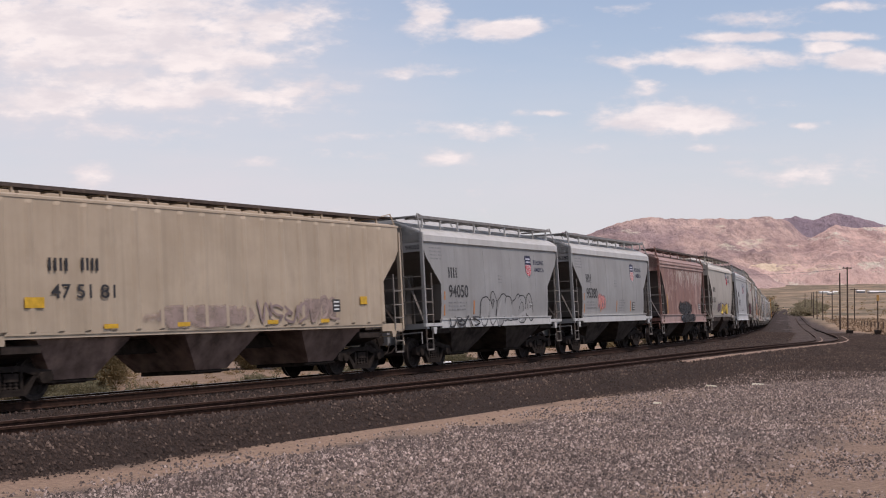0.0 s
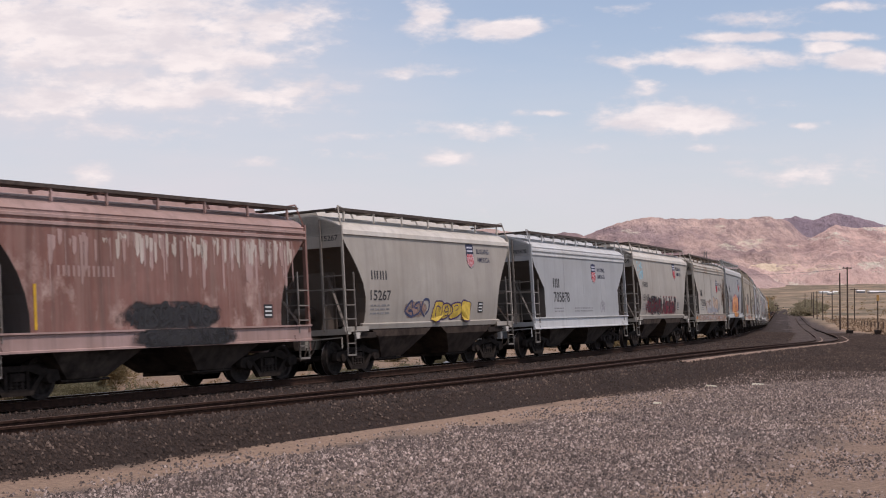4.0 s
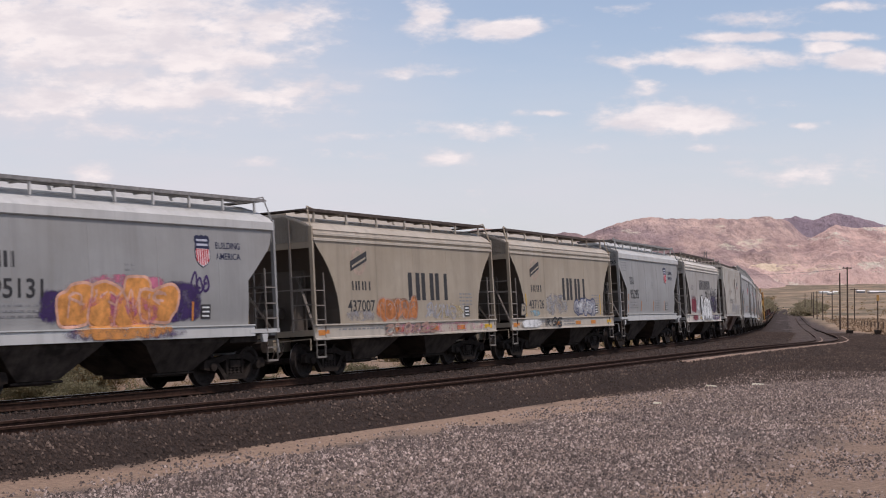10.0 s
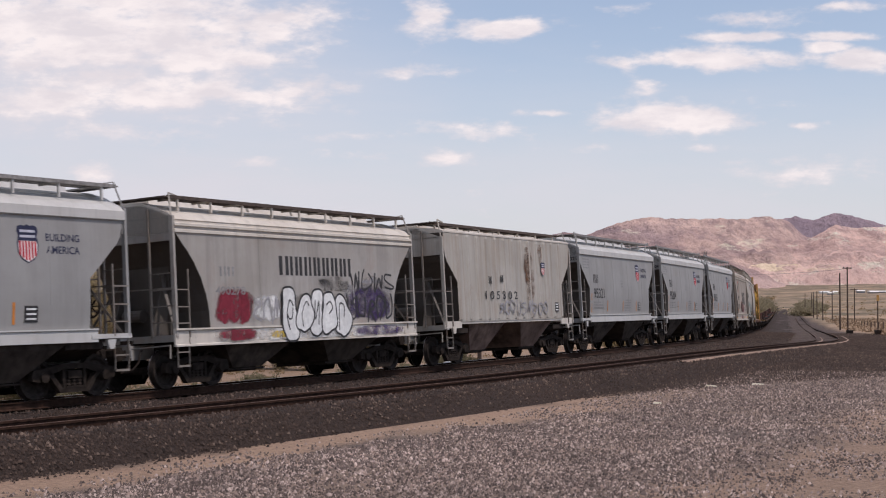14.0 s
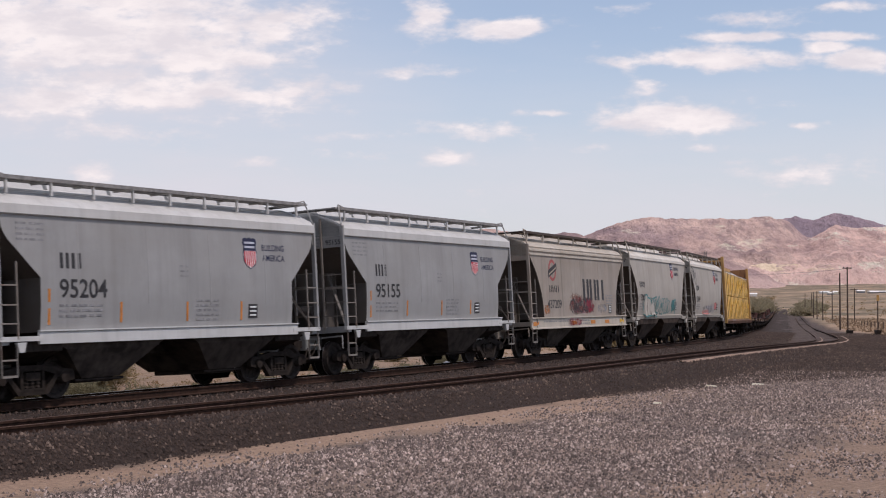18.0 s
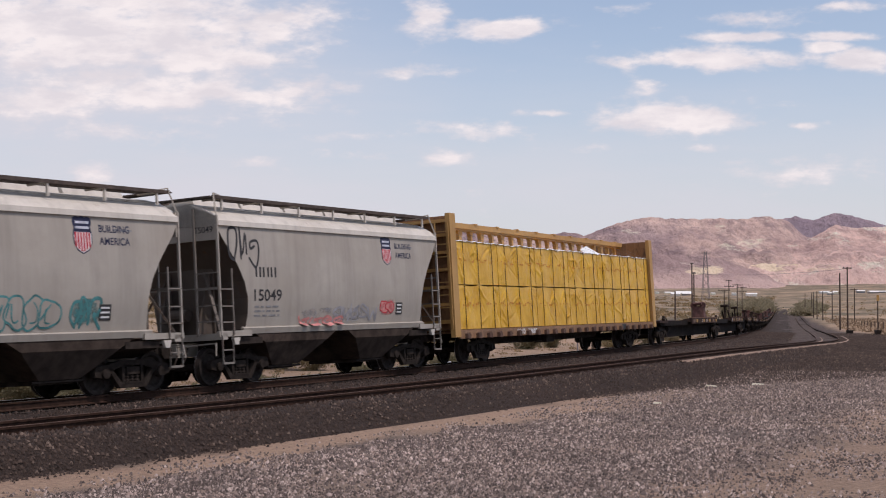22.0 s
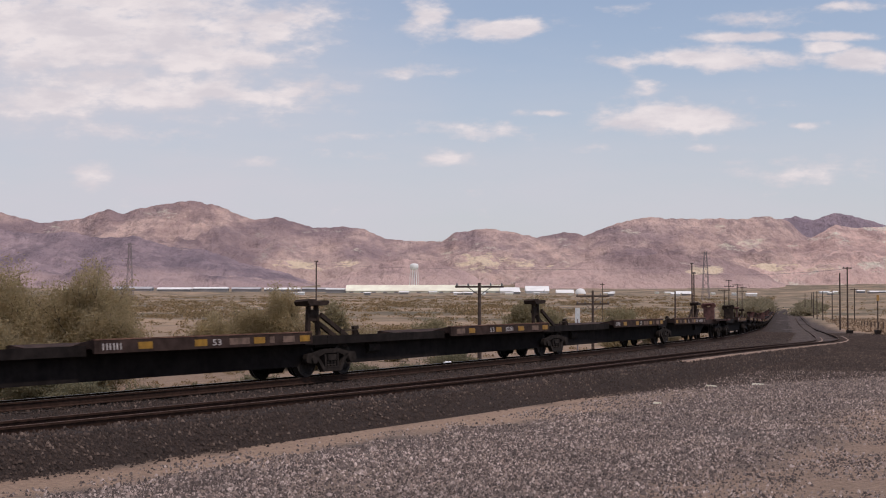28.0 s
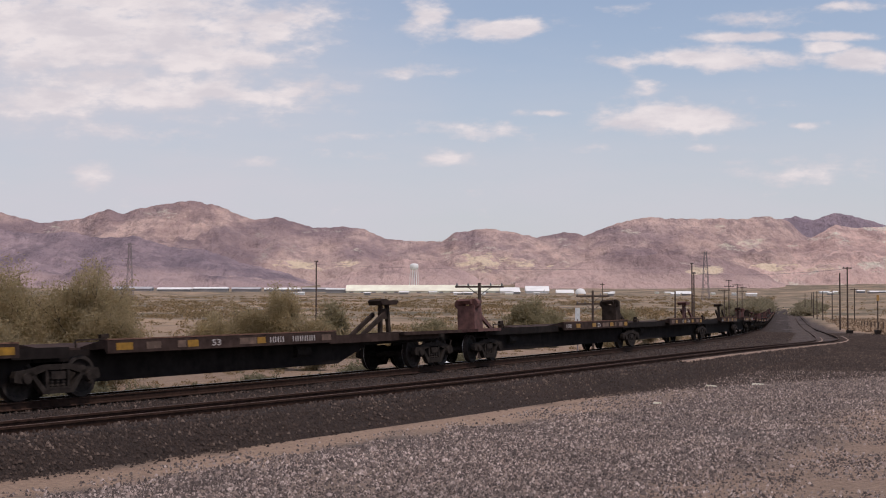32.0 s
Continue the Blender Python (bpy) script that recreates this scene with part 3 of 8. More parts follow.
def side_frame_mesh(y):
    """Cast truck side: a bowed top bar, a sagging lower bar and two windows."""
    k = 1 if y > 0 else -1
    sh = Shape()
    up = [(-1.2, 0.50), (-1.15, 0.62), (-0.75, 0.66), (-0.35, 0.74), (0.35, 0.74), (0.75, 0.66), (1.15, 0.62), (1.2, 0.50)]
    lo = [(-1.2, 0.40), (-0.98, 0.36), (-0.72, 0.50), (-0.32, 0.62), (0.32, 0.62), (0.72, 0.50), (0.98, 0.36), (1.2, 0.40)]
    sh.prism(up + lo[::-1], y - 0.07, y + 0.07)
    sh.prism([(-0.80, 0.58), (-0.70, 0.60), (-0.34, 0.22), (0.34, 0.22), (0.70, 0.60), (0.80, 0.58), (0.42, 0.12), (-0.42, 0.12)], y - 0.07, y + 0.07)
    for x in (-0.34, 0.26):
        sh.box(x, x + 0.08, y - 0.06, y + 0.06, 0.2, 0.64)
    for x in (-0.88, 0.88):
        sh.lathe([(0.0, y + 0.12 * k), (0.11, y + 0.12 * k), (0.13, y + 0.04 * k), (0.14, y)], "y", 12, (x, 0, 0.457))
    me = sh.mesh("side_frame")
    me.materials.append(TRUCK)
    return me


def spring_mesh(y):
    sh = Shape()
    for x in (-0.16, 0.0, 0.16):
        prof = []
        for i in range(7):
            prof.append((0.055 + 0.018 * (i % 2), 0.24 + i * 0.04))
        sh.lathe(prof, "z", 6, (x, y, 0))
    sh.box(-0.26, 0.26, y - 0.08, y + 0.08, 0.22, 0.26)
    me = sh.mesh("spring_nest")
    me.materials.append(TRUCK)
    return me


FRAME_ME = {y: side_frame_mesh(y) for y in (-1.0, 1.0)}
SPRING_ME = {y: spring_mesh(y) for y in (-1.0, 1.0)}
BOLSTER_ME = Shape().along([(-1.08, 0.42), (-0.5, 0.36), (0.5, 0.36), (1.08, 0.42), (1.08, 0.58), (0.4, 0.70), (-0.4, 0.70), (-1.08, 0.58)], -0.2, 0.2).mesh("bolster")
BOLSTER_ME.materials.append(TRUCK)
_bk = Shape()
for _x in (-0.42, 0.42):
    _bk.box(_x - 0.06, _x + 0.06, -0.85, 0.85, 0.40, 0.52)
    for _y in (-0.75, 0.75):
        _bk.box(_x - 0.02 + (0.0 if _x < 0 else -0.05), _x + 0.07, _y - 0.05, _y + 0.05, 0.30, 0.60)
BRAKE_ME = _bk.mesh("brake_beam")
BRAKE_ME.materials.append(TRUCK)


def truck(parent, x, mid):
    """A two-axle truck under a car whose middle is at mid."""
    t = new("truck", BOLSTER_ME)
    t.parent = parent
    t.matrix_basis = Matrix.Translation((x, 0, 0))
    for y in (-1.0, 1.0):
        for nm, me in (("side_frame", FRAME_ME[y]), ("spring_nest", SPRING_ME[y])):
            o = new(nm, me)
            o.parent = t
    o = new("brake_beam", BRAKE_ME)
    o.parent = t
    for dx in (-0.88, 0.88):
        w = new("wheelset", WHEEL_ME)
        w.parent = t
        w.location = (dx, 0, 0.457)
        WHEELSETS.append((w, (dx, 0, 0.457), mid + x + dx))
    return t


def coupler(parent, x, k, z=0.88):
    sh = Shape()
    sh.box(min(x, x - 0.6 * k), max(x, x - 0.6 * k), -0.08, 0.08, z - 0.09, z + 0.09)
    sh.prism([(x - 0.05 * k, z - 0.16), (x + 0.16 * k, z - 0.16), (x + 0.24 * k, z - 0.05), (x + 0.24 * k, z + 0.1), (x + 0.14 * k, z + 0.16), (x - 0.05 * k, z + 0.16)], -0.14, 0.13)
    part("coupler", sh, TRUCK, parent)
    hose = Shape()
    pts = [(x - 0.1 * k, -0.35, z - 0.1), (x + 0.05 * k, -0.35, z - 0.35), (x + 0.22 * k, -0.3, z - 0.45)]
    for a, b in zip(pts, pts[1:]):
        hose.bar(a, b, 0.04, seg=6)
    part("air_hose", hose, STEEL_DARK, parent)


def letters(text, x, z, height, width=None, y=-1.499, material=None, parent=None, name="lettering", lean=0.0, bold=0.012):
    """Raised lettering on the viewer's side; x, z is its lower left corner."""
    cu = bpy.data.curves.new("text", "FONT")
    cu.body, cu.size, cu.offset = text, 1.0, bold
    ob = bpy.data.objects.new("text", cu)
    scene.collection.objects.link(ob)
    me = bpy.data.meshes.new_from_object(ob)
    bpy.data.objects.remove(ob)
    co = np.array([v.co[:] for v in me.vertices])
    lo, hi = co.min(0), co.max(0)
    sz = height / (hi[1] - lo[1])
    sx = sz if width is None else width / (hi[0] - lo[0])
    for v in me.vertices:
        a, b = (v.co.x - lo[0]) * sx, (v.co.y - lo[1]) * sz
        v.co = (x + a + lean * b, y, z + b)
    # one piece for each character
    bm = bmesh.new()
    bm.from_mesh(me)
    left, made = set(bm.faces), []
    while left:
        todo, isle = [left.pop()], []
        while todo:
            f = todo.pop()
            isle.append(f)
            for e in f.edges:
                for g in e.link_faces:
                    if g in left:
                        left.discard(g)
                        todo.append(g)
        sh, num = Shape(), {}
        for f in isle:
            for w in f.verts:
                if w.index not in num:
                    num[w.index] = len(sh.v)
                    sh.v.append(tuple(w.co))
            sh.f.append(tuple(num[w.index] for w in f.verts))
        one = sh.mesh(name)
        one.materials.append(material or BLACK_INK)
        o = new(name, one)
        o.parent = parent
        made.append(o)
    bm.free()
    return made


def end_letters(text, x, y, z, height, width, parent):
    """A number on the leading end panel."""
    for o in letters(text, 0, 0, height, width, 0.0, BLACK_INK, parent, "end_number"):
        for v in o.data.vertices:
            v.co = (x, y - v.co.x, z + v.co.z)


def marks(parent, x, z, height, widths, y=-1.495, material=None, name="mark", gap=0.08):
    """Company marks as plain upright bars, two for each character's room."""
    for w in widths:
        k = min(w * 0.34, height * 0.26)
        for a in (x, x + w - k):
            part(name, Shape().prism([(a, z + height * 0.05), (a + k, z + height * 0.05), (a + k, z + height * 0.95), (a, z + height * 0.95)], y - 0.004, y), material or BLACK_INK, parent)
        x += w + gap


def small_print(parent, x, z, w, rows, y=-1.495, material=None, seed=1):
    """Unreadable data lines as thin bars."""
    rg = random.Random(seed)
    sh = Shape()
    for i in range(rows):
        a, zz = x, z - i * 0.11
        while a < x + w:
            b = min(x + w, a + rg.uniform(0.08, 0.3))
            sh.box(a, b, y - 0.003, y, zz, zz + 0.045)
            a = b + rg.uniform(0.04, 0.1)
    return tagged(part("data_line", sh, material or GREY_INK, parent), kind="stuff")


def shield(parent, x, z, w, h, y=-1.495, faded=False):
    """A shield-shaped emblem: blue head with two pale bars, red and white stripes below."""
    base = [(x + w * 0.04, z + h * 0.94), (x + w * 0.22, z + h * 0.98), (x + w * 0.36, z + h * 0.95), (x + w * 0.5, z + h), (x + w * 0.64, z + h * 0.95), (x + w * 0.78, z + h * 0.98), (x + w * 0.96, z + h * 0.94),
            (x + w, z + h * 0.82), (x + w * 0.93, z + h * 0.70), (x + w, z + h * 0.50), (x + w * 0.97, z + h * 0.28), (x + w * 0.80, z + h * 0.10), (x + w * 0.5, z), (x + w * 0.20, z + h * 0.10), (x + w * 0.03, z + h * 0.28), (x, z + h * 0.50), (x + w * 0.07, z + h * 0.70), (x, z + h * 0.82)]
    e = part("emblem", Shape().prism(base, y - 0.004, y), BLUE_INK, parent, "shield emblem in blue, white and red")
    t = w * 0.05
    field = [(x + w * 0.10, z + h * 0.57), (x + w * 0.90, z + h * 0.57), (x + w - t, z + h * 0.48), (x + w - t * 1.4, z + h * 0.29), (x + w * 0.78, z + h * 0.13), (x + w * 0.5, z + h * 0.03), (x + w * 0.22, z + h * 0.13), (x + t * 1.4, z + h * 0.29), (x + t, z + h * 0.48)]
    part("emblem_field", Shape().prism(field, y - 0.008, y - 0.004), WHITE_INK, e)
    for lo, hi in ((0.79, 0.855), (0.655, 0.72)):
        part("emblem_bar", Shape().box(x + w * 0.15, x + w * 0.85, y - 0.009, y - 0.004, z + h * lo, z + h * hi), PALE_BLUE_INK, e)
    for i in range(6):
        a = x + w * (0.085 + 0.142 * i)
        u = (a + w * 0.05 - x) / w
        low = z + h * (0.27 - 0.22 * (1 - abs(u - 0.5) * 2) ** 0.8)
        part("emblem_stripe", Shape().box(a, a + w * 0.085, y - 0.012, y - 0.008, low, z + h * 0.565), PINK_INK if faded else RED_INK, e)


PALE_BLUE_INK = plain("pale_blue_white_paint", (0.50, 0.50, 0.56), 0.2, 9, 0.6, bump=0)
PALE_RING = plain("bleached_ring_paint", (0.40, 0.30, 0.235), 0.2, 6, 0.8, bump=0)
FADED_RING = plain("faded_red_ring_paint", (0.36, 0.09, 0.085), 0.3, 6, 0.7, bump=0)
PINK_INK = plain("faded_red_paint", (0.55, 0.22, 0.20), 0.25, 8, 0.6, bump=0)


def stroke(sh, pts, w, y):
    """A broad painted stroke through points in x and z."""
    for (a, b), (c, d) in zip(pts, pts[1:]):
        n = math.hypot(c - a, d - b) or 1
        ux, uz = -(d - b) / n * w / 2, (c - a) / n * w / 2
        ex, ez = (c - a) / n * w * 0.4, (d - b) / n * w * 0.4
        sh.prism([(a - ex + ux, b - ez + uz), (c + ex + ux, d + ez + uz), (c + ex - ux, d + ez - uz), (a - ex - ux, b - ez - uz)], y - 0.003, y)


def blob(sh, cx, cz, rx, rz, y, rg, n=18, rough=0.25):
    pts = []
    for i in range(n):
        a = math.tau * i / n
        k = 1 + rg.uniform(-rough, rough)
        pts.append((cx + rx * k * math.cos(a), cz + rz * k * math.sin(a)))
    sh.prism(pts, y - 0.003, y)


def peeled(parent, x0, x1, z0, z1, mat, seed, n=60):
    """Strips where the top coat has flaked off below the roof."""
    rg = random.Random(seed)
    sh = Shape()
    for i in range(n):
        x, w = rg.uniform(x0, x1), rg.uniform(0.03, 0.14)
        top, low = z1 - rg.uniform(0, 0.25), z0 + (z1 - z0) * rg.random() ** 0.7
        if low > top - 0.08:
            continue
        sh.prism([(x, top), (x + w, top - 0.03), (x + w * 0.9, low + 0.1), (x + w * 0.4, low), (x + w * 0.1, low + 0.07)], -1.4985 - 0.00005 * i, -1.495)
    tagged(part("peeled_paint", sh, mat, parent), kind="stuff")


# loops and hooks of sprayed hands, in a unit box; no letters of any alphabet
HOOKS = (((0.1, 0.9), (0.15, 0.3), (0.4, 0.05), (0.75, 0.15), (0.85, 0.6), (0.8, 0.95)), ((0.85, 0.85), (0.4, 0.98), (0.1, 0.72), (0.5, 0.5), (0.9, 0.28), (0.55, 0.03), (0.1, 0.15)),
         ((0.1, 0.05), (0.2, 0.9), (0.75, 0.85), (0.7, 0.5), (0.3, 0.45), (0.9, 0.02)), ((0.5, 0.95), (0.12, 0.6), (0.2, 0.12), (0.7, 0.05), (0.92, 0.5), (0.6, 0.92)),
         ((0.08, 0.1), (0.25, 0.95), (0.55, 0.25), (0.75, 0.95), (0.95, 0.05)), ((0.9, 0.8), (0.5, 0.95), (0.12, 0.5), (0.4, 0.06), (0.9, 0.2), (0.85, 0.5), (0.5, 0.48)))


def bent(pts, n=4):
    """A smooth line through a few points."""
    out = []
    p = [pts[0]] + list(pts) + [pts[-1]]
    for a, b, c, d in zip(p, p[1:], p[2:], p[3:]):
        for i in range(n):
            t = i / n
            out.append(tuple(0.5 * (2 * b[k] + (c[k] - a[k]) * t + (2 * a[k] - 5 * b[k] + 4 * c[k] - d[k]) * t * t + (3 * b[k] - a[k] - 3 * c[k] + d[k]) * t ** 3) for k in (0, 1)))
    return out + [pts[-1]]


def ribbon(sh, pts, w, y):
    """A sprayed line of even width with rounded ends."""
    n = len(pts)
    left, right = [], []
    for i, (a, b) in enumerate(pts):
        p, q = pts[max(0, i - 1)], pts[min(n - 1, i + 1)]
        l = math.hypot(q[0] - p[0], q[1] - p[1]) or 1
        ux, uz = -(q[1] - p[1]) / l * w / 2, (q[0] - p[0]) / l * w / 2
        left.append((a + ux, y, b + uz)), right.append((a - ux, y, b - uz))
    sh.grid([left, right])
    for k, (a, b) in enumerate((pts[0], pts[-1])):
        sh.add([(a + w / 2 * math.cos(t * math.tau / 10), y - 0.0002, b + w / 2 * math.sin(t * math.tau / 10)) for t in range(10)], [tuple(range(10))])


def graffiti(parent, x0, x1, z0, z1, style, seed, y=-1.495):
    """Sprayed shapes that cannot be read: fat rounded hooks, outlines, scribble."""
    rg = random.Random(seed)
    fill, edge, cloud = style
    n = max(3, int((x1 - x0) / 0.50))
    w = (x1 - x0) / n
    h = z1 - z0
    if cloud is not None:
        sh = Shape()
        for i in range(44 * n):
            cx, cz = x0 + (x1 - x0) * rg.random(), z0 + h * min(1.1, max(-0.05, rg.gauss(0.5, 0.26)))
            k = rg.random() ** 2
            blob(sh, cx, cz, 0.02 + 0.10 * k, 0.025 + 0.15 * k, y - 0.000012 * i, rg, 7, 0.4)
        tagged(part("sprayed_cloud", sh, cloud, parent), kind="stuff")
    lines = Shape()
    for i in range(n):
        ax, az, ww, hh = x0 + i * w - 0.06 * w, z0 + h * rg.uniform(-0.06, 0.08), w * rg.uniform(1.0, 1.25), h * rg.uniform(0.82, 1.05)
        lean = rg.uniform(-0.05, 0.25) * w
        flip = rg.random() < 0.4
        turn = rg.random() < 0.5
        hook = [((1 - a) if flip else a, (1 - b) if turn else b) for a, b in rg.choice(HOOKS)]
        hook = [((a - 0.5) * 0.9 + (b - 0.5) * rg.uniform(-0.4, 0.4) + 0.5, min(1.1, max(-0.1, b + rg.uniform(-0.14, 0.14)))) for a, b in hook]
        pts = bent([(ax + ww * a + lean * b, az + hh * b) for a, b in hook])
        if fill is not None:
            fat = min(0.30, 0.36 * w + 0.04)
            let_sh, out_sh = Shape(), Shape()
            ribbon(out_sh, pts, fat + 0.085, y - 0.004 - 0.0006 * i)
            ribbon(let_sh, pts, fat, y - 0.0055 - 0.0006 * i)
            let = part("sprayed_letter", let_sh, fill, parent)
            part("sprayed_outline", out_sh, edge, let)
        else:
            ribbon(lines, pts, 0.055 + 0.025 * rg.random(), y - 0.003 - 0.0003 * i)
    if fill is None:
        tagged(part("sprayed_line", lines, edge, parent), kind="stuff")


def haze(parent, x0, x1, z0, z1, mat, seed, dense=520, y=-1.4955):
    """A thin sprayed cloud: one sheet on the side, thickest in its middle and ragged at its edges."""
    nu, nv = max(8, int((x1 - x0) / 0.10)), max(6, int((z1 - z0) / 0.08))
    amount = 0.30 + 0.55 * min(1.0, dense / 700)
    rows, thick = [], []
    for j in range(nv + 1):
        row = []
        for i in range(nu + 1):
            u, v = i / nu, j / nv
            x, z = x0 + (x1 - x0) * u, z0 + (z1 - z0) * v
            e = abs(2 * u - 1) ** 3 + abs(2 * v - 1) ** 2.5
            rim = max(0.0, min(1.0, (1.0 - e) / 0.55 + 0.75 * noise.noise(Vector((x * 1.7, seed + 9, z * 2.2))) * min(1.0, e + 0.2)))
            if min(i, j, nu - i, nv - j) == 0:
                rim = 0.0
            thick.append((amount + 0.30 * noise.noise(Vector((x * 2.3, seed, z * 2.3)))) * rim - 0.5 * (1 - rim))
            row.append((x, y, z))
        rows.append(row)
    o = part("sprayed_cloud", Shape().grid(rows), mist_of(mat), parent)
    o.data.attributes.new("thickness", "FLOAT", "POINT").data.foreach_set("value", thick)


def bubbles(parent, x0, x1, z0, z1, n, fill, edge, seed, y=-1.495, line=0.045):
    """A row of fat rounded sprayed shapes that lap over one another, with outlines and inner hooks; no letters."""
    rg = random.Random(seed)
    w, h = (x1 - x0) / n, z1 - z0
    for i in range(n):
        cx, cz = x0 + (i + 0.5) * w + w * rg.uniform(-0.08, 0.08), (z0 + z1) / 2 + h * rg.uniform(-0.05, 0.05)
        rx, rz = w * rg.uniform(0.52, 0.72), h * rg.uniform(0.42, 0.54)
        p1, p2, p3, lean = rg.uniform(0, 6.28), rg.uniform(0, 6.28), rg.uniform(1.6, 3.4), rg.uniform(-0.12, 0.30)
        m1, m2 = rg.uniform(0.05, 0.17), rg.uniform(0.05, 0.15)
        ring = []
        for j in range(36):
            a = math.tau * j / 36
            ca, sa = math.cos(a), math.sin(a)
            k = 1 + m1 * math.sin(2 * a + p1) + m2 * math.sin(3 * a + p2) + 0.05 * math.sin(5 * a + p1)
            ring.append((cx + rx * k * math.copysign(abs(ca) ** (2 / p3), ca) + lean * rz * sa, cz + rz * min(1.12, k) * math.copysign(abs(sa) ** (2 / p3), sa)))
        yy = y - 0.004 - 0.0012 * (i % 2) - 0.0002 * i
        body = Shape().add([(a, yy, b) for a, b in ring], [tuple(range(36))])
        let = part("sprayed_letter", body, fill, parent)
        out = Shape()
        ribbon(out, ring + ring[:2], line, yy - 0.0005)
        for m in range(rg.choice((1, 1, 2))):
            hook = rg.choice(HOOKS)
            flip = rg.choice((-1, 1))
            ribbon(out, bent([(cx + rx * flip * (a - 0.5) + lean * rz * (b - 0.5), cz + rz * (1.3 - 0.5 * m) * (b - 0.5) + 0.2 * rz * m) for a, b in hook[m:m + 4]]), line * rg.uniform(0.6, 0.95), yy - 0.0006 - 0.0001 * m)
        part("sprayed_outline", out, edge, let)


# end outline of a hopper body: height and half length of the side sheet
CUT_STRAIGHT = ((1.34, 4.42), (1.9, 4.42), (2.46, 4.42), (2.72, 4.72), (2.98, 5.0), (3.24, 5.29), (3.4, 5.40), (3.60, 5.46), (3.80, 5.48))
CUT_ROUND = ((1.34, 4.30), (1.8, 4.33), (2.2, 4.42), (2.6, 4.60), (2.95, 4.83), (3.2, 5.05), (3.42, 5.28), (3.6, 5.44), (3.80, 5.48))
CUT_FLOW = ((1.34, 4.45), (1.7, 4.42), (2.1, 4.44), (2.5, 4.58), (2.9, 4.85), (3.25, 5.15), (3.5, 5.38), (3.66, 5.48), (3.80, 5.52))


def side_y(kind, z):
    """Half width of a car's side at a height: the rounded builds bow out in the middle."""
    if kind == "flow":
        return 1.505 - (0.15 if z < 2.5 else 0.05) * ((z - 2.5) / 1.2) ** 2
    if kind == "post":
        return 1.500 - (0.085 if z < 2.4 else 0.03) * ((z - 2.4) / 1.2) ** 2
    return 1.494


DECALS = ("mark", "lettering", "data_line", "emblem", "emblem_field", "emblem_bar", "emblem_stripe", "data_plate", "plate_lines", "reflector_strip", "sprayed_letter", "sprayed_outline", "sprayed_line", "sprayed_cloud", "peeled_paint", "repainted_patch")


RUNNING_GEAR = ("truck", "side_frame", "spring_nest", "brake_beam", "wheelset")


def lift(kind, z):
    """How much higher than the plain build a car of this make rides and how much taller its roof is."""
    if kind == "post":
        return 0.07 * float(smooth01((z - 0.75) / 0.45)) + 0.05 * float(smooth01((z - 3.9) / 0.5))
    if kind == "flow":
        return 0.10 * float(smooth01((z - 1.5) / 2.9))
    return 0.0


def drape(car, kind):
    """Lays the painted marks of a car on its bowed side and sets its height."""
    for o in car.children_recursive:
        if o.type != "MESH" or o.name.split(".")[0] in RUNNING_GEAR:
            continue
        decal = o.name.split(".")[0] in DECALS
        for v in o.data.vertices:
            if decal and v.co.z > 1.40:
                v.co.y += 1.494 - side_y(kind, v.co.z)
            v.co.z += lift(kind, v.co.z)


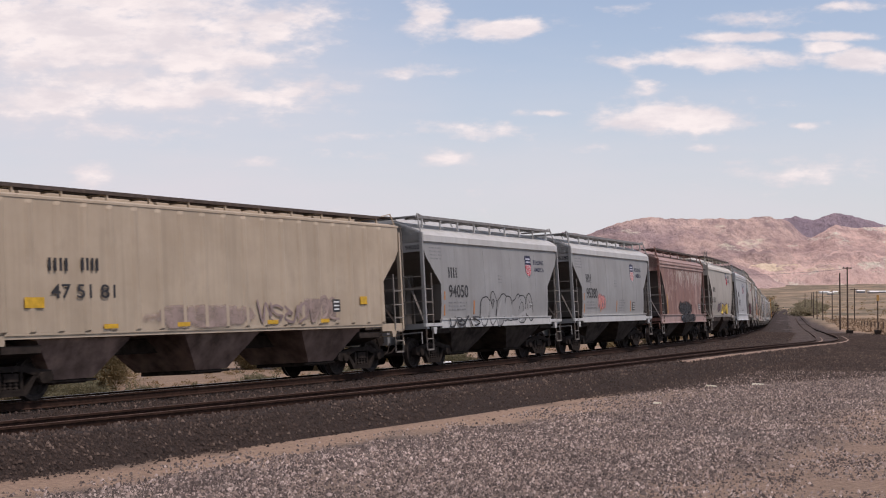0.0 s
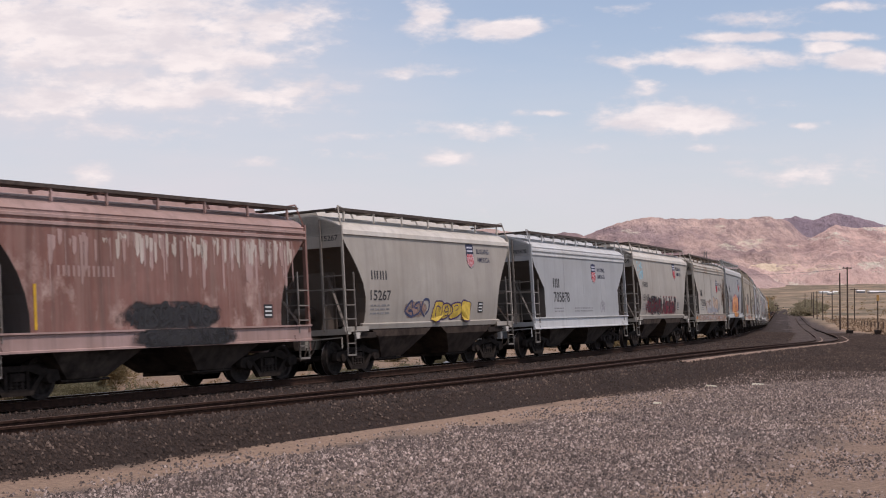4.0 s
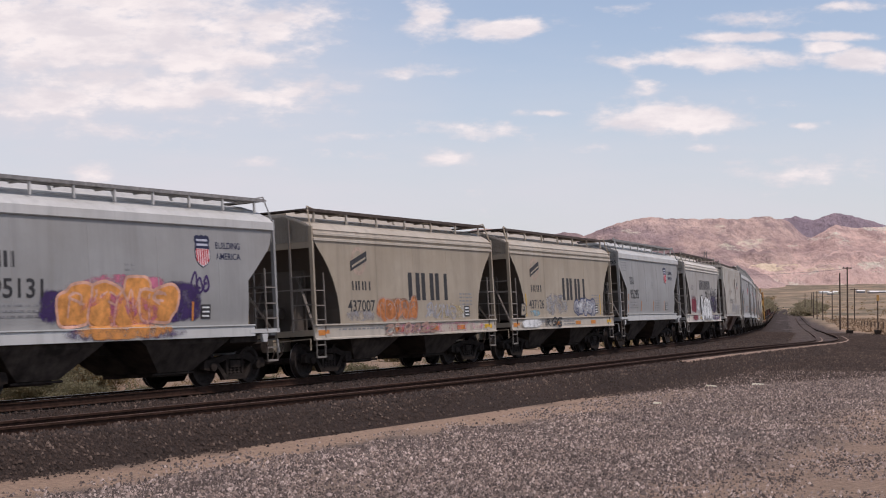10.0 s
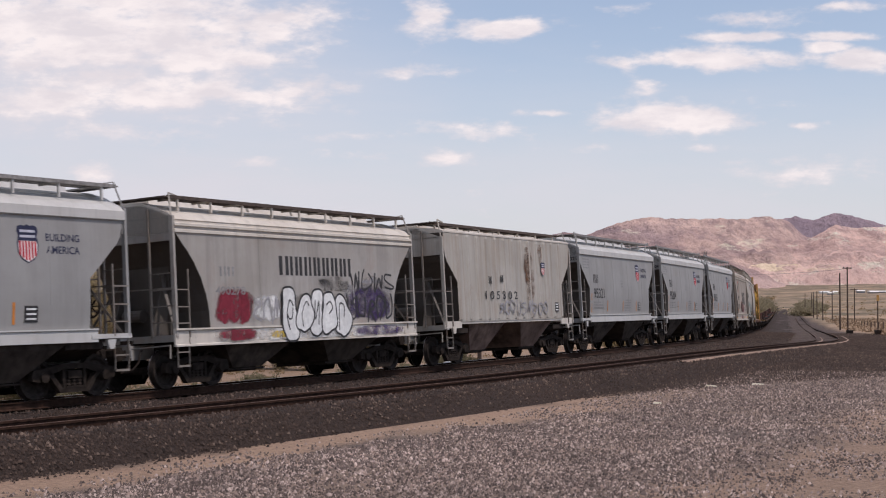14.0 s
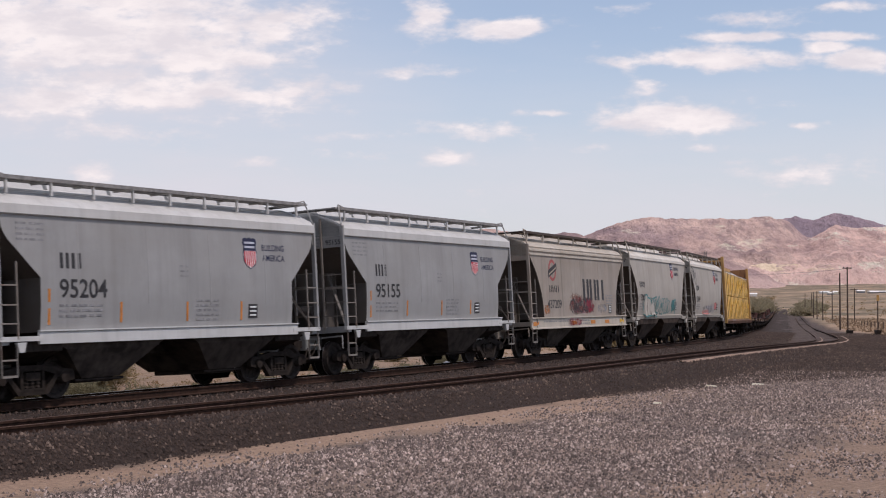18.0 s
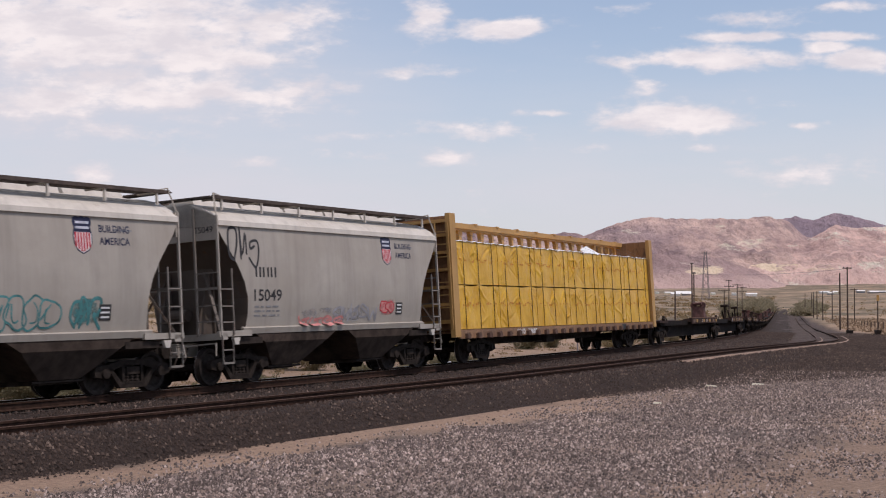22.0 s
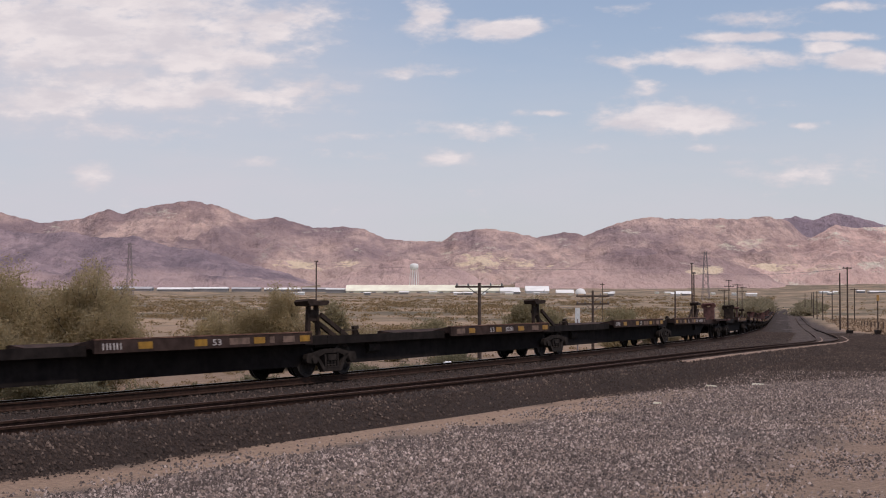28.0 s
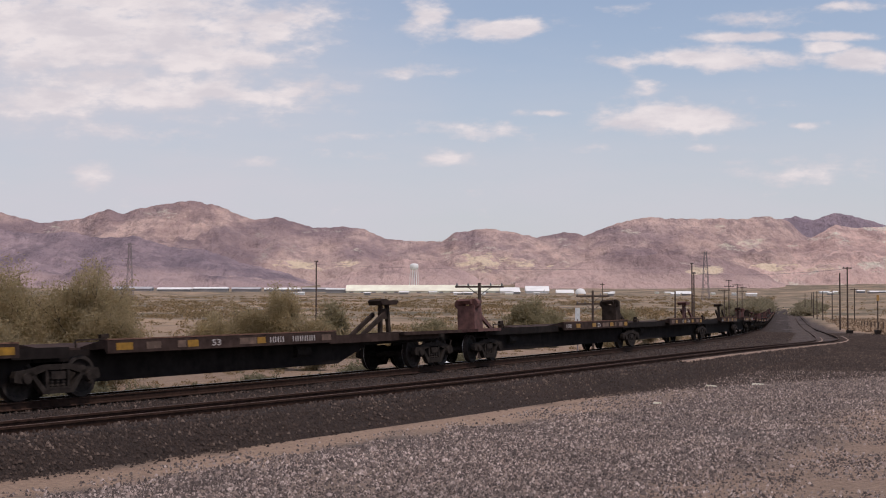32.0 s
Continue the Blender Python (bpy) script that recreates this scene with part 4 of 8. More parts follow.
def hopper(name, label, mid, kind, body, trim, inside, text="", scale=1.0, half_truck=4.30, bays=2, group="hopper cars of the train", board_posts=8, dark_board=None):
    """A covered hopper car of one of four builds: 'post', 'sill', 'flow' or 'rib'."""
    car = thing(name, label, "hopper car", group)
    e = scale           # length of the body relative to a short car
    cut = {"post": CUT_STRAIGHT, "sill": CUT_ROUND, "tri": CUT_STRAIGHT, "flow": CUT_FLOW, "rib": CUT_STRAIGHT[:-1] + ((3.90, 5.48), (4.20, 5.48))}[kind]
    add = 5.55 * (e - 1)

    def ysec(z):
        return side_y(kind, z)

    nx = 14
    for k in (-1, 1):
        rows = []
        for z, hx in cut:
            hx = hx + add
            rows.append([(-hx + 2 * hx * i / nx, k * ysec(z), z) for i in range(nx + 1)])
        rows2 = [[(x, y - k * 0.03, z) for x, y, z in r] for r in rows]
        sh = Shape().grid(rows).grid(rows2)
        panel = part("side_panel", sh, body, car, smooth=kind in ("flow", "post"))
        if kind == "rib":
            nr = 19 if e > 1.2 else 13
            for i in range(nr):
                x = (-4.45 - add) + (8.9 + 2 * add) * i / (nr - 1)
                top_z = 4.18
                foot, crown, zz = 0.13, 0.055, ((1.37, 1.488), (1.42, 1.526), (top_z - 0.12, 1.526), (top_z, 1.488))
                part("side_rib", Shape().grid([[(x - foot, k * 1.488, z), (x - crown, k * q, z), (x + crown, k * q, z), (x + foot, k * 1.488, z)] for z, q in zz]), body, panel)
        elif k < 0 and kind != "flow":
            for x in (-3.3, -1.1, 1.1, 3.3) if kind == "post" else (-2.2, 0.0, 2.2):
                zs = [z for z, hx in cut if 1.4 <= z <= 3.62]
                part("weld_seam", Shape().grid([[(x - 0.030, -ysec(z) + 0.002, z), (x - 0.010, -ysec(z) - 0.007, z), (x + 0.010, -ysec(z) - 0.007, z), (x + 0.030, -ysec(z) + 0.002, z)] for z in zs]), body, panel)
    # sloping ends; the shade under their slope is put into the end paint
    for k in (-1, 1):
        rows = []
        for z, hx in cut:
            hx = (hx + add) * k
            rows.append([(hx, -ysec(z), z), (hx - 0.01 * k, 0, z), (hx, ysec(z), z)])
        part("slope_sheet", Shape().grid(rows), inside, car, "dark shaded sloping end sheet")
        x = (5.48 + add) * k
        up = Shape().box(min(x, x + 0.05 * k), max(x, x + 0.05 * k), -1.46, 1.46, 3.45, 4.0)
        up.prism([(x, 3.98), (x + 0.05 * k, 3.98), (x + 0.05 * k, 4.02), (x, 4.02)], -1.3, 1.3)
        up.along([(-1.46, 3.98), (1.46, 3.98), (0.62, 4.33), (-0.62, 4.33)], min(x, x + 0.05 * k), max(x, x + 0.05 * k))
        part("end_panel", up, body, car)
        # centre post and shear plate on the end platform
        pl = Shape().box(min(x - 1.0 * k, x + 0.02 * k), max(x - 1.0 * k, x + 0.02 * k), -0.55, 0.55, 1.16, 1.22)
        pl.box(min(x - 0.75 * k, x - 0.68 * k), max(x - 0.75 * k, x - 0.68 * k), -0.7, 0.7, 1.2, 2.9)
        for y in (-0.6, 0.6):
            pl.prism([(x - 0.72 * k, 1.2), (x - 0.05 * k, 1.2), (x - 0.66 * k, 2.8)], y - 0.02, y + 0.02)
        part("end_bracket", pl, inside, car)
    # roof
    xr = 5.53 + add
    if kind == "flow":
        sec = [(1.5, 3.78), (1.49, 3.90), (1.32, 4.06), (0.95, 4.26), (0.5, 4.38)]
    elif kind == "rib":
        sec = [(1.46, 4.15), (1.51, 4.16), (1.51, 4.21), (1.20, 4.29), (0.5, 4.37)]
    elif kind == "post":
        sec = [(1.49, 3.74), (1.52, 3.76), (1.52, 3.95), (1.40, 4.06), (0.95, 4.26), (0.5, 4.40)]
    else:
        sec = [(1.5, 3.62), (1.53, 3.64), (1.53, 3.70), (1.48, 3.72), (1.48, 3.77), (1.53, 3.79), (1.53, 3.85), (1.48, 3.87), (1.48, 3.92), (1.50, 3.94), (1.32, 4.10), (0.95, 4.27), (0.5, 4.40)]
    ring = [(-a, b) for a, b in sec] + [(a, b) for a, b in sec[::-1]]
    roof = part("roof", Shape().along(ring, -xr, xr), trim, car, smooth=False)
    nh = 5 if e < 1.2 else 7
    for i in range(nh):
        a = -xr + 0.5 + (2 * xr - 1.0) * i / nh
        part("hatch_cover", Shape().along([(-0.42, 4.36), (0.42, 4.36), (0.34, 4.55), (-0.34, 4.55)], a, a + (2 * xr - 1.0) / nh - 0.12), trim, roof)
    # running boards on posts
    bz = 4.47
    for y in (-1.0, 1.0) if kind != "rib" else (-0.75, 0.75):
        sh = Shape()
        for q in range(3):
            sh.box(-xr + 0.05, xr - 0.05, y - 0.30 + q * 0.21, y - 0.12 + q * 0.21, bz, bz + 0.035)
        sh.box(-xr + 0.05, xr - 0.05, y - 0.33, y - 0.29, bz - 0.03, bz + 0.05)
        board = part("running_board", sh, dark_board or BOARD, roof)
        for i in range(board_posts + (4 if e > 1.2 else 0)):
            x = -xr + 0.45 + (2 * xr - 0.9) * i / (board_posts - 1 + (4 if e > 1.2 else 0))
            part("board_post", Shape().bar((x, y * 1.0 - 0.28, 4.17), (x, y - 0.28, bz), 0.05, 0.05).bar((x, y - 0.25, bz - 0.02), (x, y + 0.3, bz - 0.02), 0.04), trim, roof)
    for k in (-1, 1):
        x = k * (xr - 0.15)
        for y in (-1, 1):
            part("roof_grab", Shape().bar((k * (xr - 0.55), y * 1.28, bz + 0.02), (k * (xr - 0.1), y * 1.30, bz + 0.10), 0.03).bar((k * (xr - 0.1), y * 1.30, bz + 0.10), (k * (xr + 0.02), y * 1.46, 4.0), 0.035), body, roof)
        part("cross_board", Shape().box(x - 0.2, x + 0.2, -1.3, 1.3, bz - 0.005, bz + 0.03), dark_board or BOARD, roof)
    # side sills
    for k in (-1, 1):
        if kind in ("sill", "tri"):
            sh = Shape().along([(k * 1.44, 0.98), (k * 1.52, 0.98), (k * 1.52, 1.02), (k * 1.49, 1.04), (k * 1.49, 1.34), (k * 1.54, 1.36), (k * 1.54, 1.40), (k * 1.44, 1.40)], -5.62 - add, 5.62 + add)
        elif kind == "post":
            sh = Shape().along([(k * 1.44, 1.10), (k * 1.50, 1.10), (k * 1.50, 1.33), (k * 1.53, 1.35), (k * 1.53, 1.38), (k * 1.44, 1.38)], -4.5 - add, 4.6 + add)
            for q in (-1, 1):
                a, b = sorted(((4.4 + add) * q, (5.62 + add) * q))
                sh.box(a, b, k * 1.47 - 0.04, k * 1.47 + 0.04, 1.16, 1.26)
        elif kind == "flow":
            sh = Shape().along([(k * 1.30, 1.22), (k * 1.40, 1.22), (k * 1.44, 1.36), (k * 1.36, 1.40)], -4.6 - add, 4.6 + add)
            for q in (-1, 1):
                a, b = sorted(((4.3 + add) * q, (5.62 + add) * q))
                sh.box(a, b, k * 1.42 - 0.04, k * 1.42 + 0.04, 1.17, 1.31)
        else:
            sh = Shape().along([(k * 1.42, 1.27), (k * 1.47, 1.27), (k * 1.47, 1.38), (k * 1.42, 1.40)], -4.5 - add, 4.5 + add)
            for q in (-1, 1):
                a, b = sorted(((4.4 + add) * q, (5.62 + add) * q))
                sh.box(a, b, k * 1.45 - 0.03, k * 1.45 + 0.03, 1.14, 1.36)
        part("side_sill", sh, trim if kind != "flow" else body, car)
        for q in (-1, 1):
            x = q * (5.0 + add)
            part("jacking_pad", Shape().prism([(x - 0.13, 1.14), (x + 0.13, 1.14), (x + 0.07, 0.97), (x - 0.07, 0.97)], k * 1.47 - 0.04, k * 1.47 + 0.04), trim, car)
    # end posts, ladders, grab irons, steps
    for q in (-1, 1):
        x = q * (5.55 + add)
        for k in (-1, 1):
            wide = 0.10 if kind in ("post", "sill", "tri", "rib") else 0.06
            part("corner_post", Shape().bar((x, k * 1.46, 1.2), (x, k * 1.46, 4.02), wide, wide * 0.8), body, car)
            part("inner_post", Shape().bar((x + 0.02 * q, k * 0.78, 1.2), (x + 0.02 * q, k * 0.78, 4.22), 0.05), IRON, car)
            for z in (1.55, 1.93, 2.31, 2.69):
                part("end_rung", Shape().bar((x + 0.03 * q, k * 1.46, z), (x + 0.03 * q, k * 0.78, z), 0.03), IRON, car)
            x2 = x - q * 0.46
            lad = part("side_ladder", Shape().bar((x2, k * 1.5, 1.2), (x2, k * 1.5, 2.78), 0.035), IRON, car)
            for z in (1.52, 1.90, 2.30):
                part("rung", Shape().bar((x, k * 1.5, z), (x2, k * 1.5, z), 0.03), IRON, lad)
            st = Shape()
            for xx in (x - q * 0.02, x - q * 0.44):
                st.bar((xx, k * 1.47, 1.2), (xx, k * 1.47, 0.52), 0.04, 0.015)
            st.bar((x - q * 0.02, k * 1.47, 0.53), (x - q * 0.44, k * 1.47, 0.53), 0.04, 0.05)
            st.bar((x - q * 0.02, k * 1.47, 0.85), (x - q * 0.44, k * 1.47, 0.85), 0.03)
            part("step", st, IRON, car)
        rail = Shape().bar((x + 0.02 * q, -1.46, 2.34), (x + 0.02 * q, 1.46, 2.36), 0.03)
        part("crossover_rail", rail, IRON, car)
        sill = Shape().box(min(x - 0.25 * q, x), max(x - 0.25 * q, x), -1.46, 1.46, 1.10, 1.26)
        sill.box(min(x - 1.5 * q, x + 0.15 * q), max(x - 1.5 * q, x + 0.15 * q), -0.2, 0.2, 0.72, 1.06)
        part("end_sill", sill, body, car)
        part("uncoupling_lever", Shape().bar((x + 0.12 * q, -1.38, 1.02), (x + 0.12 * q, -0.2, 0.98), 0.03).bar((x + 0.12 * q, -1.38, 1.02), (x + 0.16 * q, -1.40, 0.72), 0.03), body, car)
        for k in (-1, 1):
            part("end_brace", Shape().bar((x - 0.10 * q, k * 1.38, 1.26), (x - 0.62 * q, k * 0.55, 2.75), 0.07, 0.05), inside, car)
        part("platform_grate", Shape().box(min(x - 0.95 * q, x - 0.02 * q), max(x - 0.95 * q, x - 0.02 * q), -1.40, -0.58, 1.17, 1.21), BOARD_DARK, car)
        hz = Shape()
        for a, b in zip(((0.10, -0.5, 0.95), (0.22, -0.5, 0.66), (0.34, -0.42, 0.50), (0.46, -0.30, 0.46)), ((0.22, -0.5, 0.66), (0.34, -0.42, 0.50), (0.46, -0.30, 0.46), (0.60, -0.2, 0.52))):
            hz.bar((x + a[0] * q, a[1], a[2]), (x + b[0] * q, b[1], b[2]), 0.045, seg=6)
        part("brake_hose", hz, STEEL_DARK, car)
        coupler(car, q * (5.95 + add), q)
    bw = Shape().lathe([(0.24, -0.015), (0.28, -0.015), (0.28, 0.02), (0.24, 0.02), (0.24, -0.015)], "x", 18, (-5.68 - add, 0.95, 2.05))
    for i in range(4):
        a = i * math.pi / 4
        bw.bar((-5.68 - add, 0.95 - 0.26 * math.cos(a), 2.05 - 0.26 * math.sin(a)), (-5.68 - add, 0.95 + 0.26 * math.cos(a), 2.05 + 0.26 * math.sin(a)), 0.025)
    part("brake_wheel", bw, STEEL_DARK, car)
    cyl = Shape().lathe([(0.0, -0.3), (0.15, -0.3), (0.15, 0.25), (0.06, 0.3), (0.0, 0.3)], "y", 14, (-5.05 - add, 0.2, 1.75))
    part("brake_cylinder", cyl, inside, car)
    # centre sill and hopper bays
    part("centre_sill", Shape().box(-5.6 - add, 5.6 + add, -0.18, 0.18, 0.86, 1.18), STEEL_DARK, car)
    total = 2 * (4.35 + add)
    w = total / bays
    for i in range(bays):
        cx = -total / 2 + (i + 0.5) * w
        sh = Shape()
        hi_w, lo_w = w / 2 - 0.04, 0.60
        zt, zb, mz = 1.36, 0.40, 1.24 if kind == "rib" else 1.0
        top = [(cx - hi_w, -1.40, zt), (cx + hi_w, -1.40, zt), (cx + hi_w, 1.40, zt), (cx - hi_w, 1.40, zt)]
        midp = [(cx - lo_w * 2.4, -1.36, mz), (cx + lo_w * 2.4, -1.36, mz), (cx + lo_w * 2.4, 1.36, mz), (cx - lo_w * 2.4, 1.36, mz)]
        bot = [(cx - lo_w, -0.95, zb), (cx + lo_w, -0.95, zb), (cx + lo_w, 0.95, zb), (cx - lo_w, 0.95, zb)]
        sh.add(top + midp + bot, [(0, 1, 5, 4), (1, 2, 6, 5), (2, 3, 7, 6), (3, 0, 4, 7), (4, 5, 9, 8), (5, 6, 10, 9), (6, 7, 11, 10), (7, 4, 8, 11), (8, 9, 10, 11), (3, 2, 1, 0)])
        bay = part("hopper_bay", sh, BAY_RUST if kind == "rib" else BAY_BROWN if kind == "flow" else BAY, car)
        gate = Shape().box(cx - 0.5, cx + 0.5, -0.85, 0.85, 0.30, 0.42)
        gate.bar((cx - 0.75, -0.9, 0.36), (cx + 0.75, -0.9, 0.36), 0.06, seg=6)
        part("outlet_gate", gate, STEEL_DARK, bay)
    for q in (-1, 1):
        truck(car, q * (half_truck + add * 0.0 if e < 1.2 else q * 0 + half_truck) if e < 1.2 else q * half_truck, mid)
    for q in (-1, 1):
        x = q * half_truck
        part("body_bolster", Shape().along([(-1.38, 0.98), (-0.6, 0.78), (0.6, 0.78), (1.38, 0.98), (1.38, 1.14), (-1.38, 1.14)], x - 0.55, x + 0.55), STEEL_DARK, car)
    car["build"] = kind
    MOVERS.append((car, mid, half_truck))
    return car


IRON = paint("weathered_ladder_paint", (0.225, 0.20, 0.175), 0.6, 0.35)
BAY_RUST = plain("red_brown_hopper_bottom", (0.18, 0.122, 0.098), 0.5, 2.0, 0.9, gloss=0.1)
BOARD = plain("grey_galvanised_grating", (0.22, 0.21, 0.20), 0.3, 10, 0.7)
BOARD_DARK = plain("rusty_brown_grating", (0.075, 0.055, 0.045), 0.4, 10, 0.8)
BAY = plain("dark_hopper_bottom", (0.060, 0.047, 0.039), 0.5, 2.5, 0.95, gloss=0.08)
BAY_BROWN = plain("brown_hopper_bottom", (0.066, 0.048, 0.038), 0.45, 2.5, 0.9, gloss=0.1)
GREY = paint("light_grey_car_paint", (0.280, 0.276, 0.266), 0.30, 0.05)
# trim paints are lighter than the sides: sunlight on the roofs is in their colour
GREY_TRIM = paint("sunlit_grey_trim_paint", (0.50, 0.495, 0.475), 0.3, 0.1)
# grey, brown and tan _IN paints hold the shade of the inward-sloping ends
GREY_IN = paint("shaded_grey_end_paint", (0.10, 0.087, 0.076), 0.6, 0.2)
WHITE = paint("silver_grey_car_paint", (0.3497, 0.3523, 0.3506), 0.2, 0.04)
WHITE_TRIM = paint("sunlit_silver_trim_paint", (0.551, 0.549, 0.539), 0.3, 0.08)
CREAM = paint("warm_grey_car_paint", (0.370, 0.332, 0.284), 0.35, 0.06)
OFF_WHITE = paint("chalky_off_white_paint", (0.345, 0.325, 0.298), 0.5, 0.12, patches=0.2)
CREAM_TRIM = paint("sunlit_warm_grey_trim_paint", (0.60, 0.555, 0.49), 0.4, 0.18)
CREAM_IN = paint("shaded_brown_end_paint", (0.105, 0.082, 0.066), 0.6, 0.3)
RUSTY = paint("rust_stained_white_paint", (0.385, 0.352, 0.302), 0.4, 0.22, runs=0.10, rust_col=(0.26, 0.155, 0.09), patches=0.40)
RUSTY_TRIM = paint("rust_stained_trim_paint", (0.494, 0.458, 0.385), 0.5, 0.5, runs=0.4, rust_col=(0.15, 0.075, 0.045), patches=0.8)
TAN = paint("tan_car_paint", (0.3488, 0.2902, 0.2158), 0.4, 0.08)
TAN_GREY = paint("tan_grey_car_paint", (0.315, 0.268, 0.222), 0.5, 0.10, patches=0.12)
TAN_TRIM = paint("sunlit_tan_trim_paint", (0.47, 0.415, 0.345), 0.45, 0.18)
TAN_IN = paint("shaded_tan_end_paint", (0.10, 0.082, 0.067), 0.6, 0.2)
BRICK = paint("faded_oxide_red_paint", (0.235, 0.108, 0.084), 0.80, 0.35, rust_col=(0.31, 0.215, 0.180), patches=0.85, runs=0.35)
BRICK_FLAKE = paint("bare_flaked_primer", (0.50, 0.42, 0.36), 0.4, 0.1)
BRICK_PALE = paint("bleached_oxide_red_roof", (0.40, 0.265, 0.235), 0.7, 0.25, rust_col=(0.45, 0.33, 0.29))
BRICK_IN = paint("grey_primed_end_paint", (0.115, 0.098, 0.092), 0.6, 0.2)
BUFF = paint("buff_car_paint", (0.4371, 0.3488, 0.2511), 0.35, 0.05)
BUFF_TRIM = paint("buff_trim_paint", (0.46, 0.37, 0.27), 0.4, 0.12)
STREAKY = paint("rust_streaked_grey_paint", (0.42, 0.395, 0.35), 0.5, 0.14, runs=0.30, rust_col=(0.20, 0.125, 0.085), patches=0.15)


def emblem_set(car, x, z, faded=False, y=-1.495):
    shield(car, x + 0.06, z - 0.03, 0.57, 0.80, y, faded)
    letters("BUILDING", x + 0.84, z + 0.44, 0.16, 0.95, y - 0.004, BLUE_INK, car)
    letters("AMERICA", x + 0.84, z + 0.18, 0.16, 0.95, y - 0.004, BLUE_INK, car)


def data_plate(car, x, z, y=-1.495):
    part("data_plate", Shape().box(x, x + 0.36, y - 0.006, y, z, z + 0.34), BLACK_INK, car, "small black data plate")
    sh = Shape()
    for i in range(3):
        sh.box(x + 0.05, x + 0.31, y - 0.009, y - 0.006, z + 0.05 + i * 0.1, z + 0.09 + i * 0.1)
    part("plate_lines", sh, WHITE_INK, car)


def reflector(car, x, z, h, mat, y=-1.495, w=0.07):
    part("reflector_strip", Shape().box(x, x + w, y - 0.005, y, z, z + h), mat, car)


def grey_car(mid, number, mark_w=(0.26, 0.28), faded=False, strips=True, small=True, label="", art=None):
    car = hopper("hopper_car", label or "light grey two-bay covered hopper car with black lettering", mid, "post", GREY, GREY_TRIM, GREY_IN, board_posts=9, dark_board=BOARD)
    marks(car, -3.85, 2.64, 0.37, mark_w)
    letters(number, -3.88, 2.04, 0.40, 1.42, -1.499, BLACK_INK, car)
    small_print(car, -3.9, 1.86, 1.3, 3, seed=int(number))
    small_print(car, -5.05, 3.55, 0.8, 4, seed=2)
    small_print(car, 0.0, 2.75, 0.3, 3, seed=3)
    small_print(car, 0.55, 1.95, 0.85, 5, seed=5)
    emblem_set(car, 2.36, 2.78, faded)
    end_letters(number, -5.536, -0.90, 3.52, 0.14, 0.48, car)
    end_bars = Shape()
    for i in range(4):
        end_bars.box(-5.534, -5.53, -0.70, -0.10, 3.50 + 0.09 * i, 3.53 + 0.09 * i)
    tagged(part("end_data_line", end_bars, GREY_INK, car), kind="stuff")
    data_plate(car, 2.57, 1.54)
    if strips:
        for x in (-4.22, -2.05, 0.2, 2.25):
            reflector(car, x, 1.48 if x < -4 else 1.5, 0.75 if x < -4 else 0.45, ORANGE_INK)
    return car


def sill_text(car, number, x=-3.46, z=2.27, num_w=1.55, mark=(0.30, 0.28), h=0.38, emb=0.97, faded=False, emb_z=2.72):
    marks(car, x, z + 0.20, h, mark)
    end_letters(number, -5.536, -0.78, 3.72, 0.13, 0.52, car)
    letters(number, x, z - 0.32, h, num_w, -1.499, BLACK_INK, car)
    small_print(car, x, 1.70, 1.0, 2, seed=11)
    small_print(car, x + 2.3, 1.70, 2.2, 2, seed=12)
    if emb is not None:
        emblem_set(car, emb, emb_z, faded)


